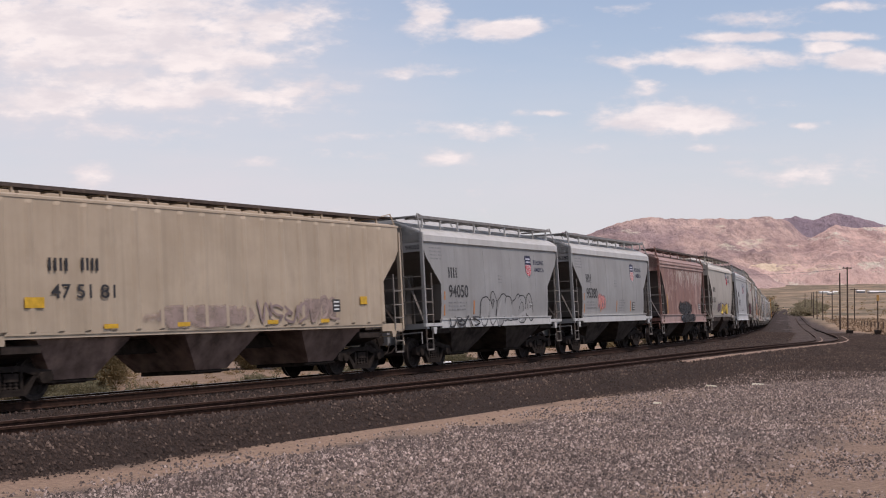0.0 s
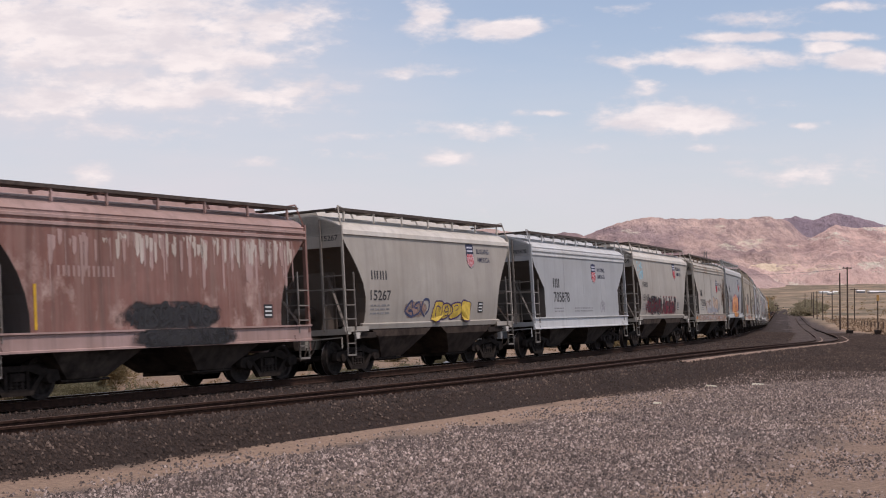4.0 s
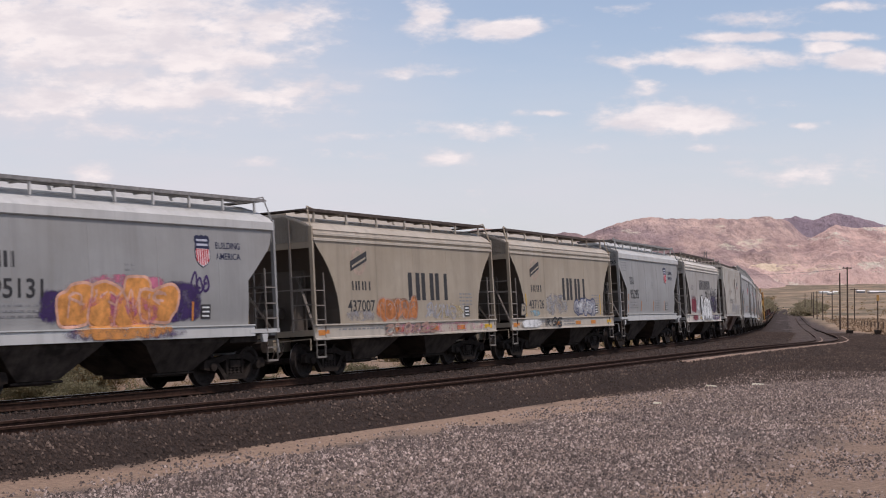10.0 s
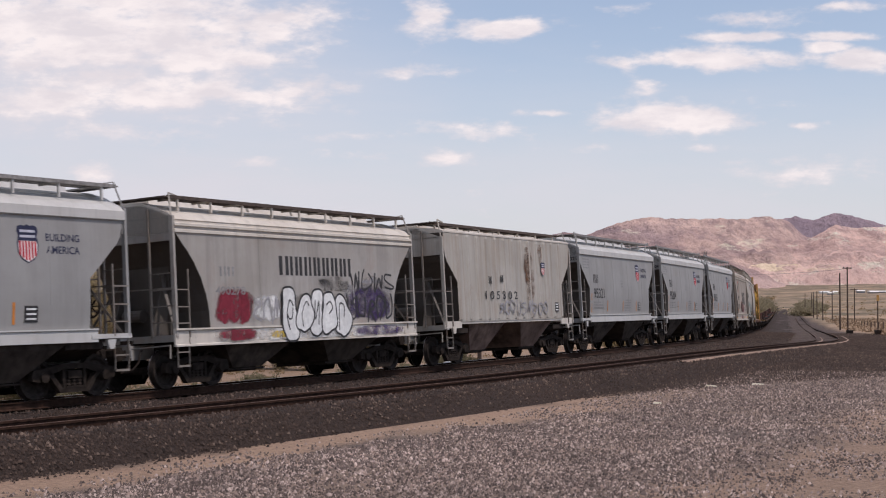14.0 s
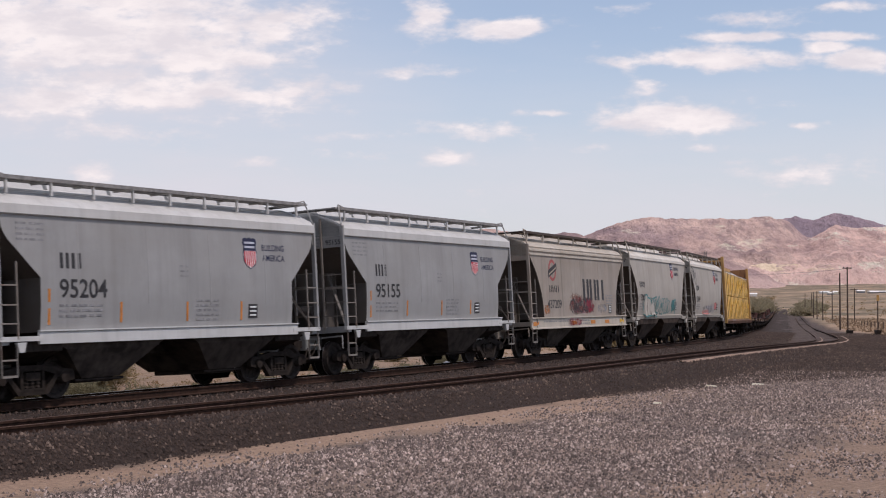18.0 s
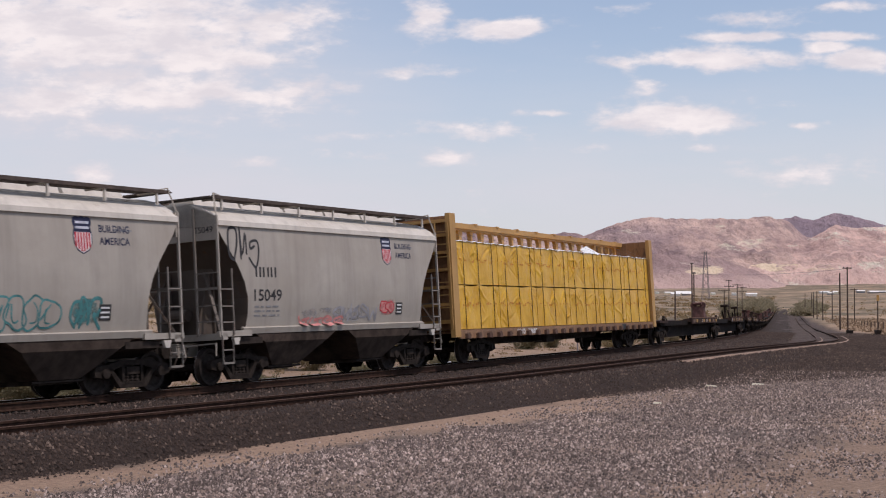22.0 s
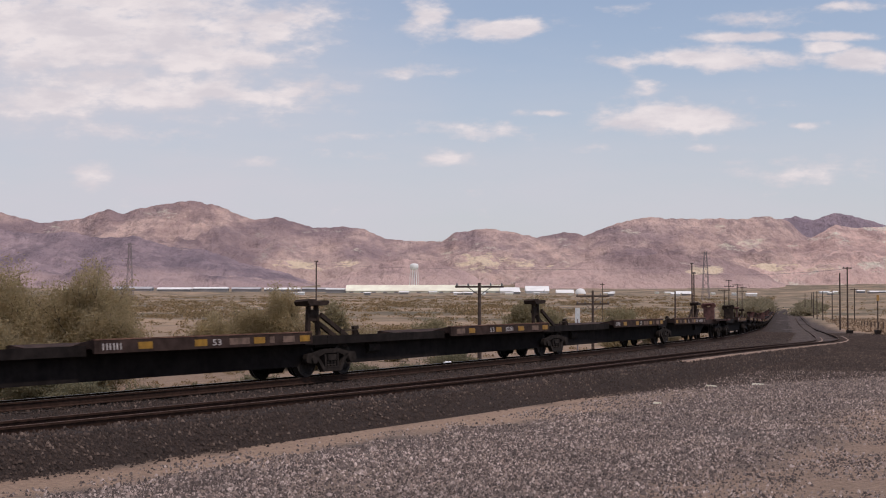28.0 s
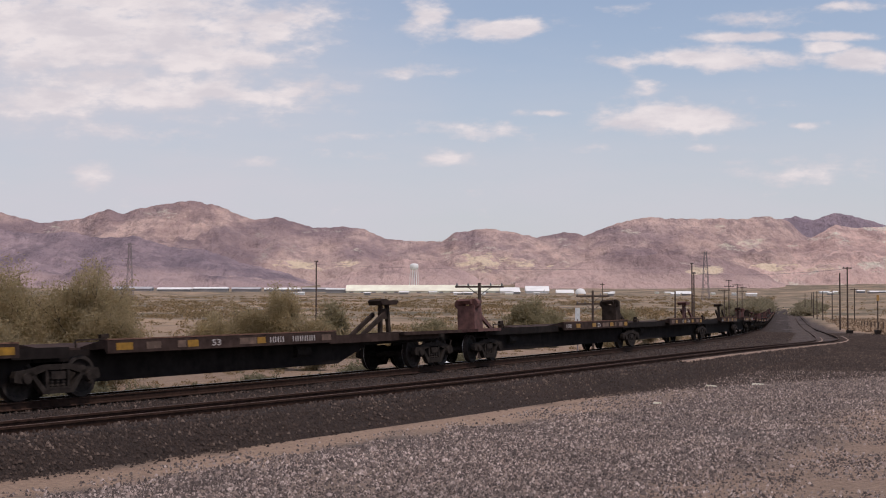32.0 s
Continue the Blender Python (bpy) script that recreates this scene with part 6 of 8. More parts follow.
def lumber_car(mid):
    """A centre-beam flat car with two tiers of wrapped lumber."""
    car = thing("centerbeam_car", "ochre centre-beam flat car loaded with wrapped lumber", "flat car")
    hl = 10.85
    for q in (-1, 1):
        a, b = sorted((q * hl, q * (hl + 0.12)))
        pts = Shape()
        # bulkhead: frame, ribs and sheet
        bulk = part("bulkhead", Shape().box(min(q * (hl + 0.10), q * (hl + 0.16)), max(q * (hl + 0.10), q * (hl + 0.16)), -1.4, 1.4, 1.1, 4.72), OCHRE_DIM, car)
        for y in (-1.36, 1.36):
            part("bulkhead_post", Shape().box(min(q * (hl - 0.02), q * (hl + 0.42)), max(q * (hl - 0.02), q * (hl + 0.42)), y - 0.10, y + 0.06, 0.85, 4.78), OCHRE, bulk)
        for z in (1.35, 1.9, 2.45, 3.0, 3.55, 4.1, 4.55):
            part("bulkhead_rib", Shape().box(min(q * (hl + 0.16), q * (hl + 0.40)), max(q * (hl + 0.16), q * (hl + 0.40)), -1.3, 1.3, z - 0.05, z + 0.05), OCHRE, bulk)
        lad = Shape()
        for y in (-1.40, -0.95):
            lad.bar((q * (hl + 0.46), y, 1.1), (q * (hl + 0.46), y, 4.5), 0.035)
        for i in range(8):
            lad.bar((q * (hl + 0.46), -1.40, 1.4 + i * 0.4), (q * (hl + 0.46), -0.95, 1.4 + i * 0.4), 0.03)
        part("ladder", lad, OCHRE, car)
        truck(car, q * 8.35, mid)
        coupler(car, q * (hl + 0.9), q)
    # centre beam: top chord, posts
    chord = Shape().box(-hl, hl, -0.20, 0.20, 4.56, 4.74).box(-hl, hl, -0.14, 0.14, 4.50, 4.56)
    part("top_chord", chord, OCHRE, car)
    for i in range(22):
        x = -hl + 0.65 + (2 * hl - 1.3) * i / 21
        pw = 0.15 if i % 2 else 0.09
        sh = Shape().box(x - pw * 0.7, x + pw * 0.7, -0.065, 0.065, 1.1, 4.20)
        sh.prism([(x - pw - 0.07, 4.50), (x + pw + 0.05, 4.50), (x + pw, 4.38), (x + pw * 0.72, 4.28), (x + pw * 0.8, 3.9), (x - pw * 0.9, 3.9), (x - pw * 0.72, 4.28), (x - pw, 4.40)], -0.07, 0.07)
        part("beam_post", sh, OCHRE, car)
    chord2 = Shape()
    for i in range(11):
        x = -hl + 0.8 + (2 * hl - 1.6) * i / 10
        chord2.box(x - 0.3, x - 0.1, -0.24, 0.24, 4.72, 4.77)
    part("chord_bracket", chord2, OCHRE, car)
    # deck and sill
    deck = Shape().box(-hl, hl, -1.4, 1.4, 0.98, 1.08)
    part("deck", deck, OCHRE_DIM, car)
    for k in (-1, 1):
        sill = Shape().along([(k * 1.36, 0.80), (k * 1.43, 0.80), (k * 1.43, 1.06), (k * 1.36, 1.06)], -hl, hl)
        s = part("side_sill", sill, OCHRE_DIM, car)
        for i in range(24):
            x = -hl + 0.5 + (2 * hl - 1.0) * i / 23
            part("winch", Shape().prism([(x - 0.13, 0.80), (x + 0.10, 0.78), (x + 0.13, 0.90), (x + 0.04, 0.99), (x - 0.11, 0.95)], k * 1.46 - 0.08, k * 1.46 + 0.08), RAIL_WORN, s)
    belly = Shape().prism([(-6.6, 0.98), (-5.6, 0.55), (5.6, 0.55), (6.6, 0.98)], -0.35, 0.35)
    belly.box(-hl - 0.3, hl + 0.3, -0.2, 0.2, 0.75, 0.99)
    part("centre_sill", belly, STEEL_DARK, car)
    rod = Shape().bar((-6.0, -0.9, 0.62), (-3.2, -0.9, 0.55), 0.04).bar((-3.2, -0.9, 0.55), (3.5, -0.9, 0.62), 0.03).box(-2.2, -1.4, -1.1, -0.6, 0.5, 0.95)
    part("brake_rigging", rod, STEEL_DARK, car)
    part("data_plate", Shape().box(6.2, 6.75, -1.445, -1.43, 0.82, 1.04), BLACK_INK, car)
    marks(car, -5.9, 0.84, 0.20, (0.13, 0.13, 0.13, 0.15), y=-1.432, material=WHITE_INK, gap=0.06), marks(car, -4.85, 0.84, 0.20, (0.13, 0.13, 0.13, 0.13, 0.13), y=-1.432, material=WHITE_INK, gap=0.05)
    # rows of wrapped packs, two tiers, each side
    rg = random.Random(5)
    for k in (-1, 1):
        for tier, (z0, z1) in enumerate(((1.10, 2.50), (2.54, 3.93))):
            n = 6
            x0 = -hl + 0.1
            w = (2 * hl - 0.2) / n
            for i in range(n):
                a, b = x0 + i * w + 0.02, x0 + (i + 1) * w - 0.02
                pack = thing_part("lumber_pack", car)
                # front sheet, with folds that hang from its top corners and straps
                nu, nv = (110, 40) if k < 0 else (10, 4)
                sd = 31 * i + 7 * tier + (100 if k > 0 else 0)
                fr = random.Random(sd)
                gx, gz = np.meshgrid(np.linspace(a, b, nu + 1), np.linspace(z0, z1, nv + 1))
                out = np.zeros_like(gx)
                for _ in range(46):
                    px = a + (b - a) * fr.choice((0.0, 0.16, 0.16, 0.50, 0.50, 0.84, 0.84, 1.0, fr.random()))
                    pz = z1 - fr.uniform(0.0, 0.35) if fr.random() < 0.7 else z0 + fr.uniform(0.0, 0.3)
                    an = fr.uniform(-1.35, 1.35)
                    ln = fr.uniform(0.5, 1.4)
                    ux, uz = math.sin(an), -math.cos(an) if pz > (z0 + z1) / 2 else math.cos(an)
                    al = (gx - px) * ux + (gz - pz) * uz
                    ac = -(gx - px) * uz + (gz - pz) * ux + 0.12 * np.sin(al * 2.2)
                    wf = fr.uniform(0.016, 0.055)
                    out += fr.uniform(0.010, 0.030) * fr.choice((1, 1, -0.7)) * np.exp(-(ac / wf) ** 2) * np.clip(al / 0.15, 0, 1) * np.clip((ln - al) / (ln * 0.6), 0, 1)
                rim = np.minimum(1, np.minimum(np.minimum(gx - a, b - gx) / 0.12, np.minimum(gz - z0, z1 - gz) / 0.10))
                soft = 0.03 * np.sin((gx - a) * 3.1 + sd) * np.sin((gz - z0) * 2.3)
                sag = np.array([0.045 * noise.noise(Vector((q * 1.3, sd, 0.0))) for q in gx[0]])
                gz = gz + sag[None, :] * ((gz - z0) / (z1 - z0)) ** 3
                yy = k * np.maximum(1.27, 1.335 + (1.15 * out + soft) * rim)
                rows = [[(float(gx[v, u]), float(yy[v, u]), float(gz[v, u])) for u in range(nu + 1)] for v in range(nv + 1)]
                sh = Shape().grid(rows)
                part("wrap", sh, WRAP, pack, smooth=True)
                core = Shape().box(a, b, min(k * 0.2, k * 1.24), max(k * 0.2, k * 1.24), z0 + 0.005, z1 - 0.005)
                for zc in (z0, z1):
                    core.add([(a, k * 1.24, zc), (b, k * 1.24, zc), (b, k * 1.336, zc), (a, k * 1.336, zc)], [(0, 1, 2, 3)])
                for xc in (a, b):
                    core.add([(xc, k * 1.24, z0), (xc, k * 1.24, z1), (xc, k * 1.336, z1), (xc, k * 1.336, z0)], [(0, 1, 2, 3)])
                part("wrap_sides", core, WRAP, pack)
                for q in (0.16, 0.50, 0.84):
                    x = a + (b - a) * q
                    st = Shape().box(x - 0.009, x + 0.009, k * 1.372 - 0.010, k * 1.372 + 0.010, z0, z1)
                    part("strap", st, STRAP, pack)
                if tier:
                    lip = Shape().grid([[(float(gx[-1, u]), k * (1.31 + 0.03 * v), float(gz[-1, u]) - 0.03 + (0.055 if v == 1 else 0.03) + 0.015 * math.sin(u * 0.9 + sd)) for v in range(3)] for u in range(0, nu + 1, max(1, nu // 22))])
                    part("white_edge", lip, WHITE_INK, pack, "white folded edge of the wrap")
                if k < 0:
                    # faded print that follows the folds
                    ink, v0 = Shape(), int(nv * 0.55)
                    for u0 in range(2, nu - 8, 5):
                        if fr.random() < 0.72:
                            run = range(u0, u0 + fr.choice((3, 5, 7)) + 1)
                            zs = [z0 + (z1 - z0) * v0 / nv + 0.05 * math.sin(u0) + dz for dz in (0.0, 0.03 + 0.03 * fr.random())]
                            ink.grid([[(float(gx[v0, u]), float(min(yy[v0, u], yy[v0 + 1, u], yy[v0 - 1, u])) - 0.006, zz) for u in run] for zz in zs])
                    if ink.v:
                        tagged(part("print", ink, WRAP_INK, pack), kind="stuff")
        for i in range(12):
            a = -hl + 0.1 + (2 * hl - 0.2) * i / 12
            hh = 3.91 + 0.09 * rg.random() ** 2
            part("white_cover", Shape().prism([(a, 3.88), (a + 1.78, 3.88), (a + 1.7, 3.91), (a + 1.1, hh), (a + 0.5, 0.5 * (hh + 3.91)), (a + 0.1, 3.92)], min(k * 0.3, k * 1.28), max(k * 0.3, k * 1.28)), WHITE_INK, car)
    flap = Shape().add([(2.2, -1.3, 3.94), (4.3, -1.3, 3.94), (4.2, -0.7, 4.33), (2.8, -0.9, 4.12)], [(0, 1, 2, 3)])
    part("loose_flap", flap, WHITE_INK, car)
    for i in range(16):
        x = -hl + 1.2 + i * 1.3
        part("tie_down_cable", Shape().bar((x, -1.36, 3.99), (x + 0.35, -0.20, 4.55), 0.007), LATTICE_WIRE, car)
    MOVERS.append((car, mid, 8.35))


def thing_part(name, parent):
    o = new(name)
    o.empty_display_size = 0.1
    o.parent = parent
    return o


SPINE = plain("black_spine_paint", (0.018, 0.0135, 0.0118), 0.4, 3, 0.9, gloss=0.08)
SPINE_EDGE = plain("rusty_brown_spine_edge", (0.050, 0.031, 0.025), 0.45, 3, 0.9, gloss=0.1)
AMBER_INK = plain("amber_reflector", (0.30, 0.15, 0.015), 0.3, 6, 0.5, bump=0)
DULL_INK = plain("dusty_brown_patch", (0.15, 0.095, 0.068), 0.4, 5, 0.8, bump=0)
SPINE_RED = plain("faded_red_spine_part", (0.24, 0.05, 0.04), 0.4, 3, 0.7)
HITCH = plain("dark_hitch_steel", (0.040, 0.027, 0.021), 0.45, 4, 0.9, gloss=0.1)
HITCH_RED = plain("brown_red_hitch_steel", (0.12, 0.055, 0.045), 0.45, 4, 0.75)


RUSTY_LIP = plain("sunlit_rusty_edge", (0.17, 0.088, 0.058), 0.5, 5, 0.9)
SPINE_INK = plain("dusty_white_ink", (0.46, 0.41, 0.38), 0.35, 12, 0.85, bump=0)
# what the ledges carry: kind, place along the ledge, width or count
SPINE_MARKS = ((("bars", 0.03, 3), ("amber", 0.17, 0.48), ("amber", 0.41, 0.45), ("53", 0.49, 0), ("dull", 0.57, 0.8), ("amber", 0.69, 0.45), ("dull", 0.77, 0.2), ("dull", 0.84, 0.5), ("amber", 0.93, 0.45)),
               (("dull", 0.05, 0.6), ("amber", 0.16, 0.45), ("53", 0.36, 0), ("amber", 0.42, 0.45), ("bars", 0.52, 3), ("amber", 0.65, 0.50), ("dull", 0.80, 0.6), ("amber", 0.92, 0.5)),
               (("amber", 0.03, 0.55), ("dull", 0.14, 0.5), ("dull", 0.26, 0.3), ("amber", 0.30, 0.4), ("53", 0.40, 0), ("dull", 0.52, 0.7), ("amber", 0.60, 0.35), ("bars", 0.66, 3), ("bars", 0.77, 5), ("dull", 0.92, 0.45)))


def hitch(car, x, k, mat, solid=False):
    """A trailer hitch stand; k is the way of its brace."""
    hb = thing_part("hitch", car)
    if solid:
        part("hitch_body", Shape().prism([(x - 0.10, 1.05), (x + 0.66, 1.05), (x + 0.60, 1.92), (x - 0.02, 1.92)], -0.32, 0.32), mat, hb)
        for y in (-0.27, 0.27):
            part("hitch_lug", Shape().lathe([(0.0, -0.13), (0.17, -0.13), (0.19, 0.0), (0.17, 0.13), (0.0, 0.13)], "x", 12, (x + 0.15, y, 1.98)), mat, hb)
    else:
        for a, b, c, d in ((-0.02, 0.12, 0.10, 0.22), (0.50, 0.64, 0.47, 0.59)):
            part("hitch_leg", Shape().prism([(x + a, 1.05), (x + b, 1.05), (x + d, 1.98), (x + c, 1.98)], -0.05, 0.05), mat, hb)
        part("hitch_web", Shape().prism([(x + 0.13, 1.54), (x + 0.50, 1.54), (x + 0.49, 1.80), (x + 0.41, 1.86), (x + 0.28, 1.86), (x + 0.19, 1.80)], -0.03, 0.03), mat, hb)
        part("hitch_foot", Shape().prism([(x - 0.22, 1.03), (x + 0.78, 1.03), (x + 0.74, 1.13), (x - 0.18, 1.13)], -0.30, 0.30), mat, hb)
    for y in (-0.2, 0.2):
        a, b = (x + 0.45, x + 1.75) if k > 0 else (x + 0.05, x - 1.35)
        part("hitch_brace", Shape().bar((a, y, 1.70), (b, y, 1.05), 0.08, 0.13), mat, hb)
    part("hitch_plate", Shape().prism([(x - 0.12, 1.97), (x + 0.74, 1.97), (x + 0.86, 2.04), (x + 0.84, 2.10), (x + 0.52, 2.11), (x + 0.46, 2.07), (x + 0.26, 2.07), (x + 0.18, 2.14), (x - 0.10, 2.15), (x - 0.20, 2.09)], -0.24, 0.24), mat, hb)


def spine_unit(mid, place, red=False, num=0):
    """One unit of an articulated spine car; place 0 to 4 in its set."""
    car = thing("spine_car", "empty black articulated spine car unit with brown rusty edge", "flat car", "spine cars of the train")
    h = 8.18
    b0, b1 = (-7.0, 2.2) if place == 4 else (-1.3, 6.9)
    beam = Shape().prism([(-6.9, 0.30), (6.9 if place != 4 else 3.0, 0.30), (7.6 if place != 4 else 4.6, 0.78), (h + 0.55, 0.78), (h + 0.55, 1.02), (-h - 0.55, 1.02), (-h - 0.55, 0.78), (-7.6, 0.78)], -0.82, 0.82)
    part("spine_beam", beam, SPINE, car)
    # ledges along both sides
    for k in (-1, 1):
        led = Shape().along([(k * 0.55, 0.98), (k * 1.24, 1.02), (k * 1.30, 0.90), (k * 1.34, 0.90), (k * 1.34, 1.19), (k * 1.24, 1.21), (k * 0.55, 1.08)], b0, b1)
        side = part("side_ledge", led, SPINE_EDGE, car, "brown rusty ledge with yellow reflectors")
        if k < 0:
            run = b1 - b0
            # rusty top edge, its colour raised for the sun that catches it
            part("ledge_lip", Shape().box(b0 + 0.01, b1 - 0.01, -1.35, -1.24, 1.192, 1.222), RUSTY_LIP, side, "rusty worn top edge with sunlit brightness in its colour")
            for ink, f, w in SPINE_MARKS[2 if place == 4 else (num + 1) % 2]:
                x = b0 + run * f
                if ink == "53":
                    letters("53", x, 0.965, 0.15, 0.34, -1.346, SPINE_INK, side)
                elif ink == "bars":
                    marks(side, x, 0.965, 0.16, (0.16,) * w, y=-1.342, material=SPINE_INK, gap=0.06)
                else:
                    part("reflector", Shape().box(x, x + w, -1.346, -1.34, 0.965, 1.125), AMBER_INK if ink == "amber" else DULL_INK, side)
        low0, low1 = (b1, h + 0.3) if place == 4 else (-h - 0.3, b0)
        low = Shape().along([(k * 0.5, 0.92), (k * 1.02, 0.96), (k * 1.06, 0.86), (k * 1.10, 0.86), (k * 1.10, 1.09), (k * 0.5, 1.06)], low0, low1)
        part("walkway", low, SPINE_EDGE if place == 4 else SPINE, car)
        if place != 4:
            tip = Shape().along([(k * 0.5, 0.92), (k * 1.02, 0.96), (k * 1.06, 0.86), (k * 1.10, 0.86), (k * 1.10, 1.09), (k * 0.5, 1.06)], b1, h + 0.3)
            part("walkway", tip, SPINE, car)
    part("bollard", Shape().bar((-6.65, -0.9, 1.0), (-6.65, -0.9, 1.28), 0.18, seg=8).bar((-6.75, -0.9, 1.28), (-6.5, -0.9, 1.30), 0.1), HITCH, car)
    cyl = Shape().lathe([(0.0, -0.35), (0.17, -0.35), (0.17, 0.3), (0.08, 0.42), (0.0, 0.42)], "x", 12, (-5.6 if place != 4 else 1.2, -0.8, 0.70))
    part("brake_cylinder", cyl, TRUCK, car)
    grab = Shape()
    gx = -h + 0.5
    for a, b in (((gx, -1.05, 1.06), (gx, -1.05, 1.22)), ((gx, -1.05, 1.22), (gx + 0.9, -1.05, 1.23)), ((gx + 0.9, -1.05, 1.23), (gx + 1.0, -1.05, 1.06))):
        grab.bar(a, b, 0.035)
    part("grab_iron", grab, HITCH, car)
    if place == 0:
        truck(car, -h, mid)
        coupler(car, -h - 1.6, -1)
        part("end_platform", Shape().box(-h - 1.45, -h + 0.6, -1.3, 1.3, 1.0, 1.10), HITCH_RED if red else SPINE_EDGE, car)
        hitch(car, -h + 0.7, 1, HITCH_RED if red else HITCH, solid=red)
    if place in (0, 1, 2):
        hitch(car, h + 0.35, 1, HITCH if (num % 3) else HITCH_RED, solid=num % 5 == 0)
    if place == 4:
        hitch(car, h - 1.5, -1, HITCH)
        coupler(car, h + 1.6, 1)
        part("end_platform", Shape().box(h - 2.2, h + 1.45, -1.3, 1.3, 1.0, 1.10), SPINE_RED if red else SPINE_EDGE, car)
    truck(car, h, mid)
    MOVERS.append((car, mid, h))


def spines():
    n = 0
    for c in range(6):
        first = 124.85 + c * 85.85
        for p in range(5):
            spine_unit(first + 16.37 * (p + 0.5), p, red=c >= 1, num=n)
            n += 1


def motions():
    times = [i * 0.5 for i in range(65)]
    for ob, mid, half in MOVERS:
        walk(ob, [(t, car_pose(mid, t, half)) for t in times])
    for w, place, axle in WHEELSETS:
        # the wheels roll; keyed closely while they pass the viewer
        t_mid = 13.0 + (axle + 4.0) / SPEED
        a, b = max(0.0, t_mid - 2.6), min(32.0, t_mid + 1.9)
        def turned(t):
            return Matrix.Translation(place) @ Matrix.Rotation(-(t - a) * SPEED / 0.457, 4, "Y")
        if b <= a:
            continue
        rows = [(i / FPS, turned(i / FPS)) for i in range(math.ceil(a * FPS), math.floor(b * FPS) + 1)]
        if len(rows) < 2:
            continue
        if rows[0][0] > 0:
            rows.insert(0, (0.0, rows[0][1]))
        if rows[-1][0] < 32:
            rows.append((32.0, rows[-1][1]))
        walk(w, rows)


# ---- far land ----
def rock_material(name, low, high, dark, pale, fan, fan_top=185.0, slides=0.565, sun_patches=(), west=0.0):
    """Barren slopes: rock tones, cloud and relief shade painted as dark flanks and gullies, pale slides, gravel fans at
    the foot, painted sunny patches of bare ground.
    """
    m, N, L, b = mat_nodes(name, 0.95)
    g = N.new("ShaderNodeNewGeometry")
    sep = N.new("ShaderNodeSeparateXYZ")
    L.new(g.outputs["Position"], sep.inputs[0])
    c = blend(N, L, span(N, L, tex_noise(N, L, 0.0060, 7, (1, 0.6, 1.6), 0.66), 0.40, 0.60), low, high)
    # dark tone painted in for the cloud shade that lies on the slopes
    c = blend(N, L, span(N, L, tex_noise(N, L, 0.0026, 6, (1, 0.4, 2.4), 0.62), 0.46, 0.58, 0, 0.66), c, dark)
    gul = tex_noise(N, L, 0.020, 6, (1, 0.5, 0.35), 0.70)
    c = blend(N, L, span(N, L, gul, 0.47, 0.60, 0, 0.50), c, tuple(k * 0.72 for k in dark))
    c = blend(N, L, span(N, L, tex_noise(N, L, 0.055, 6, (1, 0.5, 1.2), 0.75), 0.46, 0.64, 0, 0.15), c, tuple(k * 0.7 for k in dark))
    wav = blend(N, L, 1.0, span(N, L, sep.outputs[2], 20, fan_top, 0.0, 1.0), span(N, L, tex_noise(N, L, 0.004, 6, (1, 1, 0.6)), 0.3, 0.7, -0.45, 0.45), "ADD")
    c = blend(N, L, span(N, L, wav, 0.25, 0.70, 0.70, 0.0), c, fan)
    c = blend(N, L, span(N, L, tex_noise(N, L, 0.0075, 9, (1, 0.4, 2.4), 0.76), slides, slides + 0.07, 0, 0.60), c, pale)
    # ragged sunlit patches, their light put into the rock colour
    for x, z, rx, rz in sun_patches:
        ex, ez = span(N, L, sep.outputs[0], x - rx, x + rx, -1.0, 1.0), span(N, L, sep.outputs[2], z - rz, z + rz, -1.0, 1.0)
        near = N.new("ShaderNodeMath")
        near.operation = "MULTIPLY_ADD"
        sq = N.new("ShaderNodeMath")
        sq.operation = "MULTIPLY"
        L.new(ex, sq.inputs[0]), L.new(ex, sq.inputs[1])
        L.new(ez, near.inputs[0]), L.new(ez, near.inputs[1]), L.new(sq.outputs[0], near.inputs[2])
        rag = blend(N, L, 1.0, span(N, L, near.outputs[0], 1.0, 0.0, -0.2, 0.50), span(N, L, tex_noise(N, L, 0.009, 8, (1, 0.4, 2.6), 0.72), 0.35, 0.65, -0.35, 0.5), "ADD")
        c = blend(N, L, span(N, L, rag, 0.46, 0.66, 0, 0.85), c, (0.86, 0.69, 0.48))
    if west:
        c = blend(N, L, blend(N, L, 1.0, span(N, L, sep.outputs[0], -500, -100, west, 0.0), span(N, L, tex_noise(N, L, 0.0034, 7, (1, 0.4, 1.8), 0.62), 0.44, 0.56), "MULTIPLY"), c, tuple(k * 0.9 for k in dark))
    L.new(c, b.inputs["Base Color"])
    bumped(N, L, b, tex_noise(N, L, 0.010, 9, (1, 0.5, 1), 0.66), 1.0, 70.0)
    return m


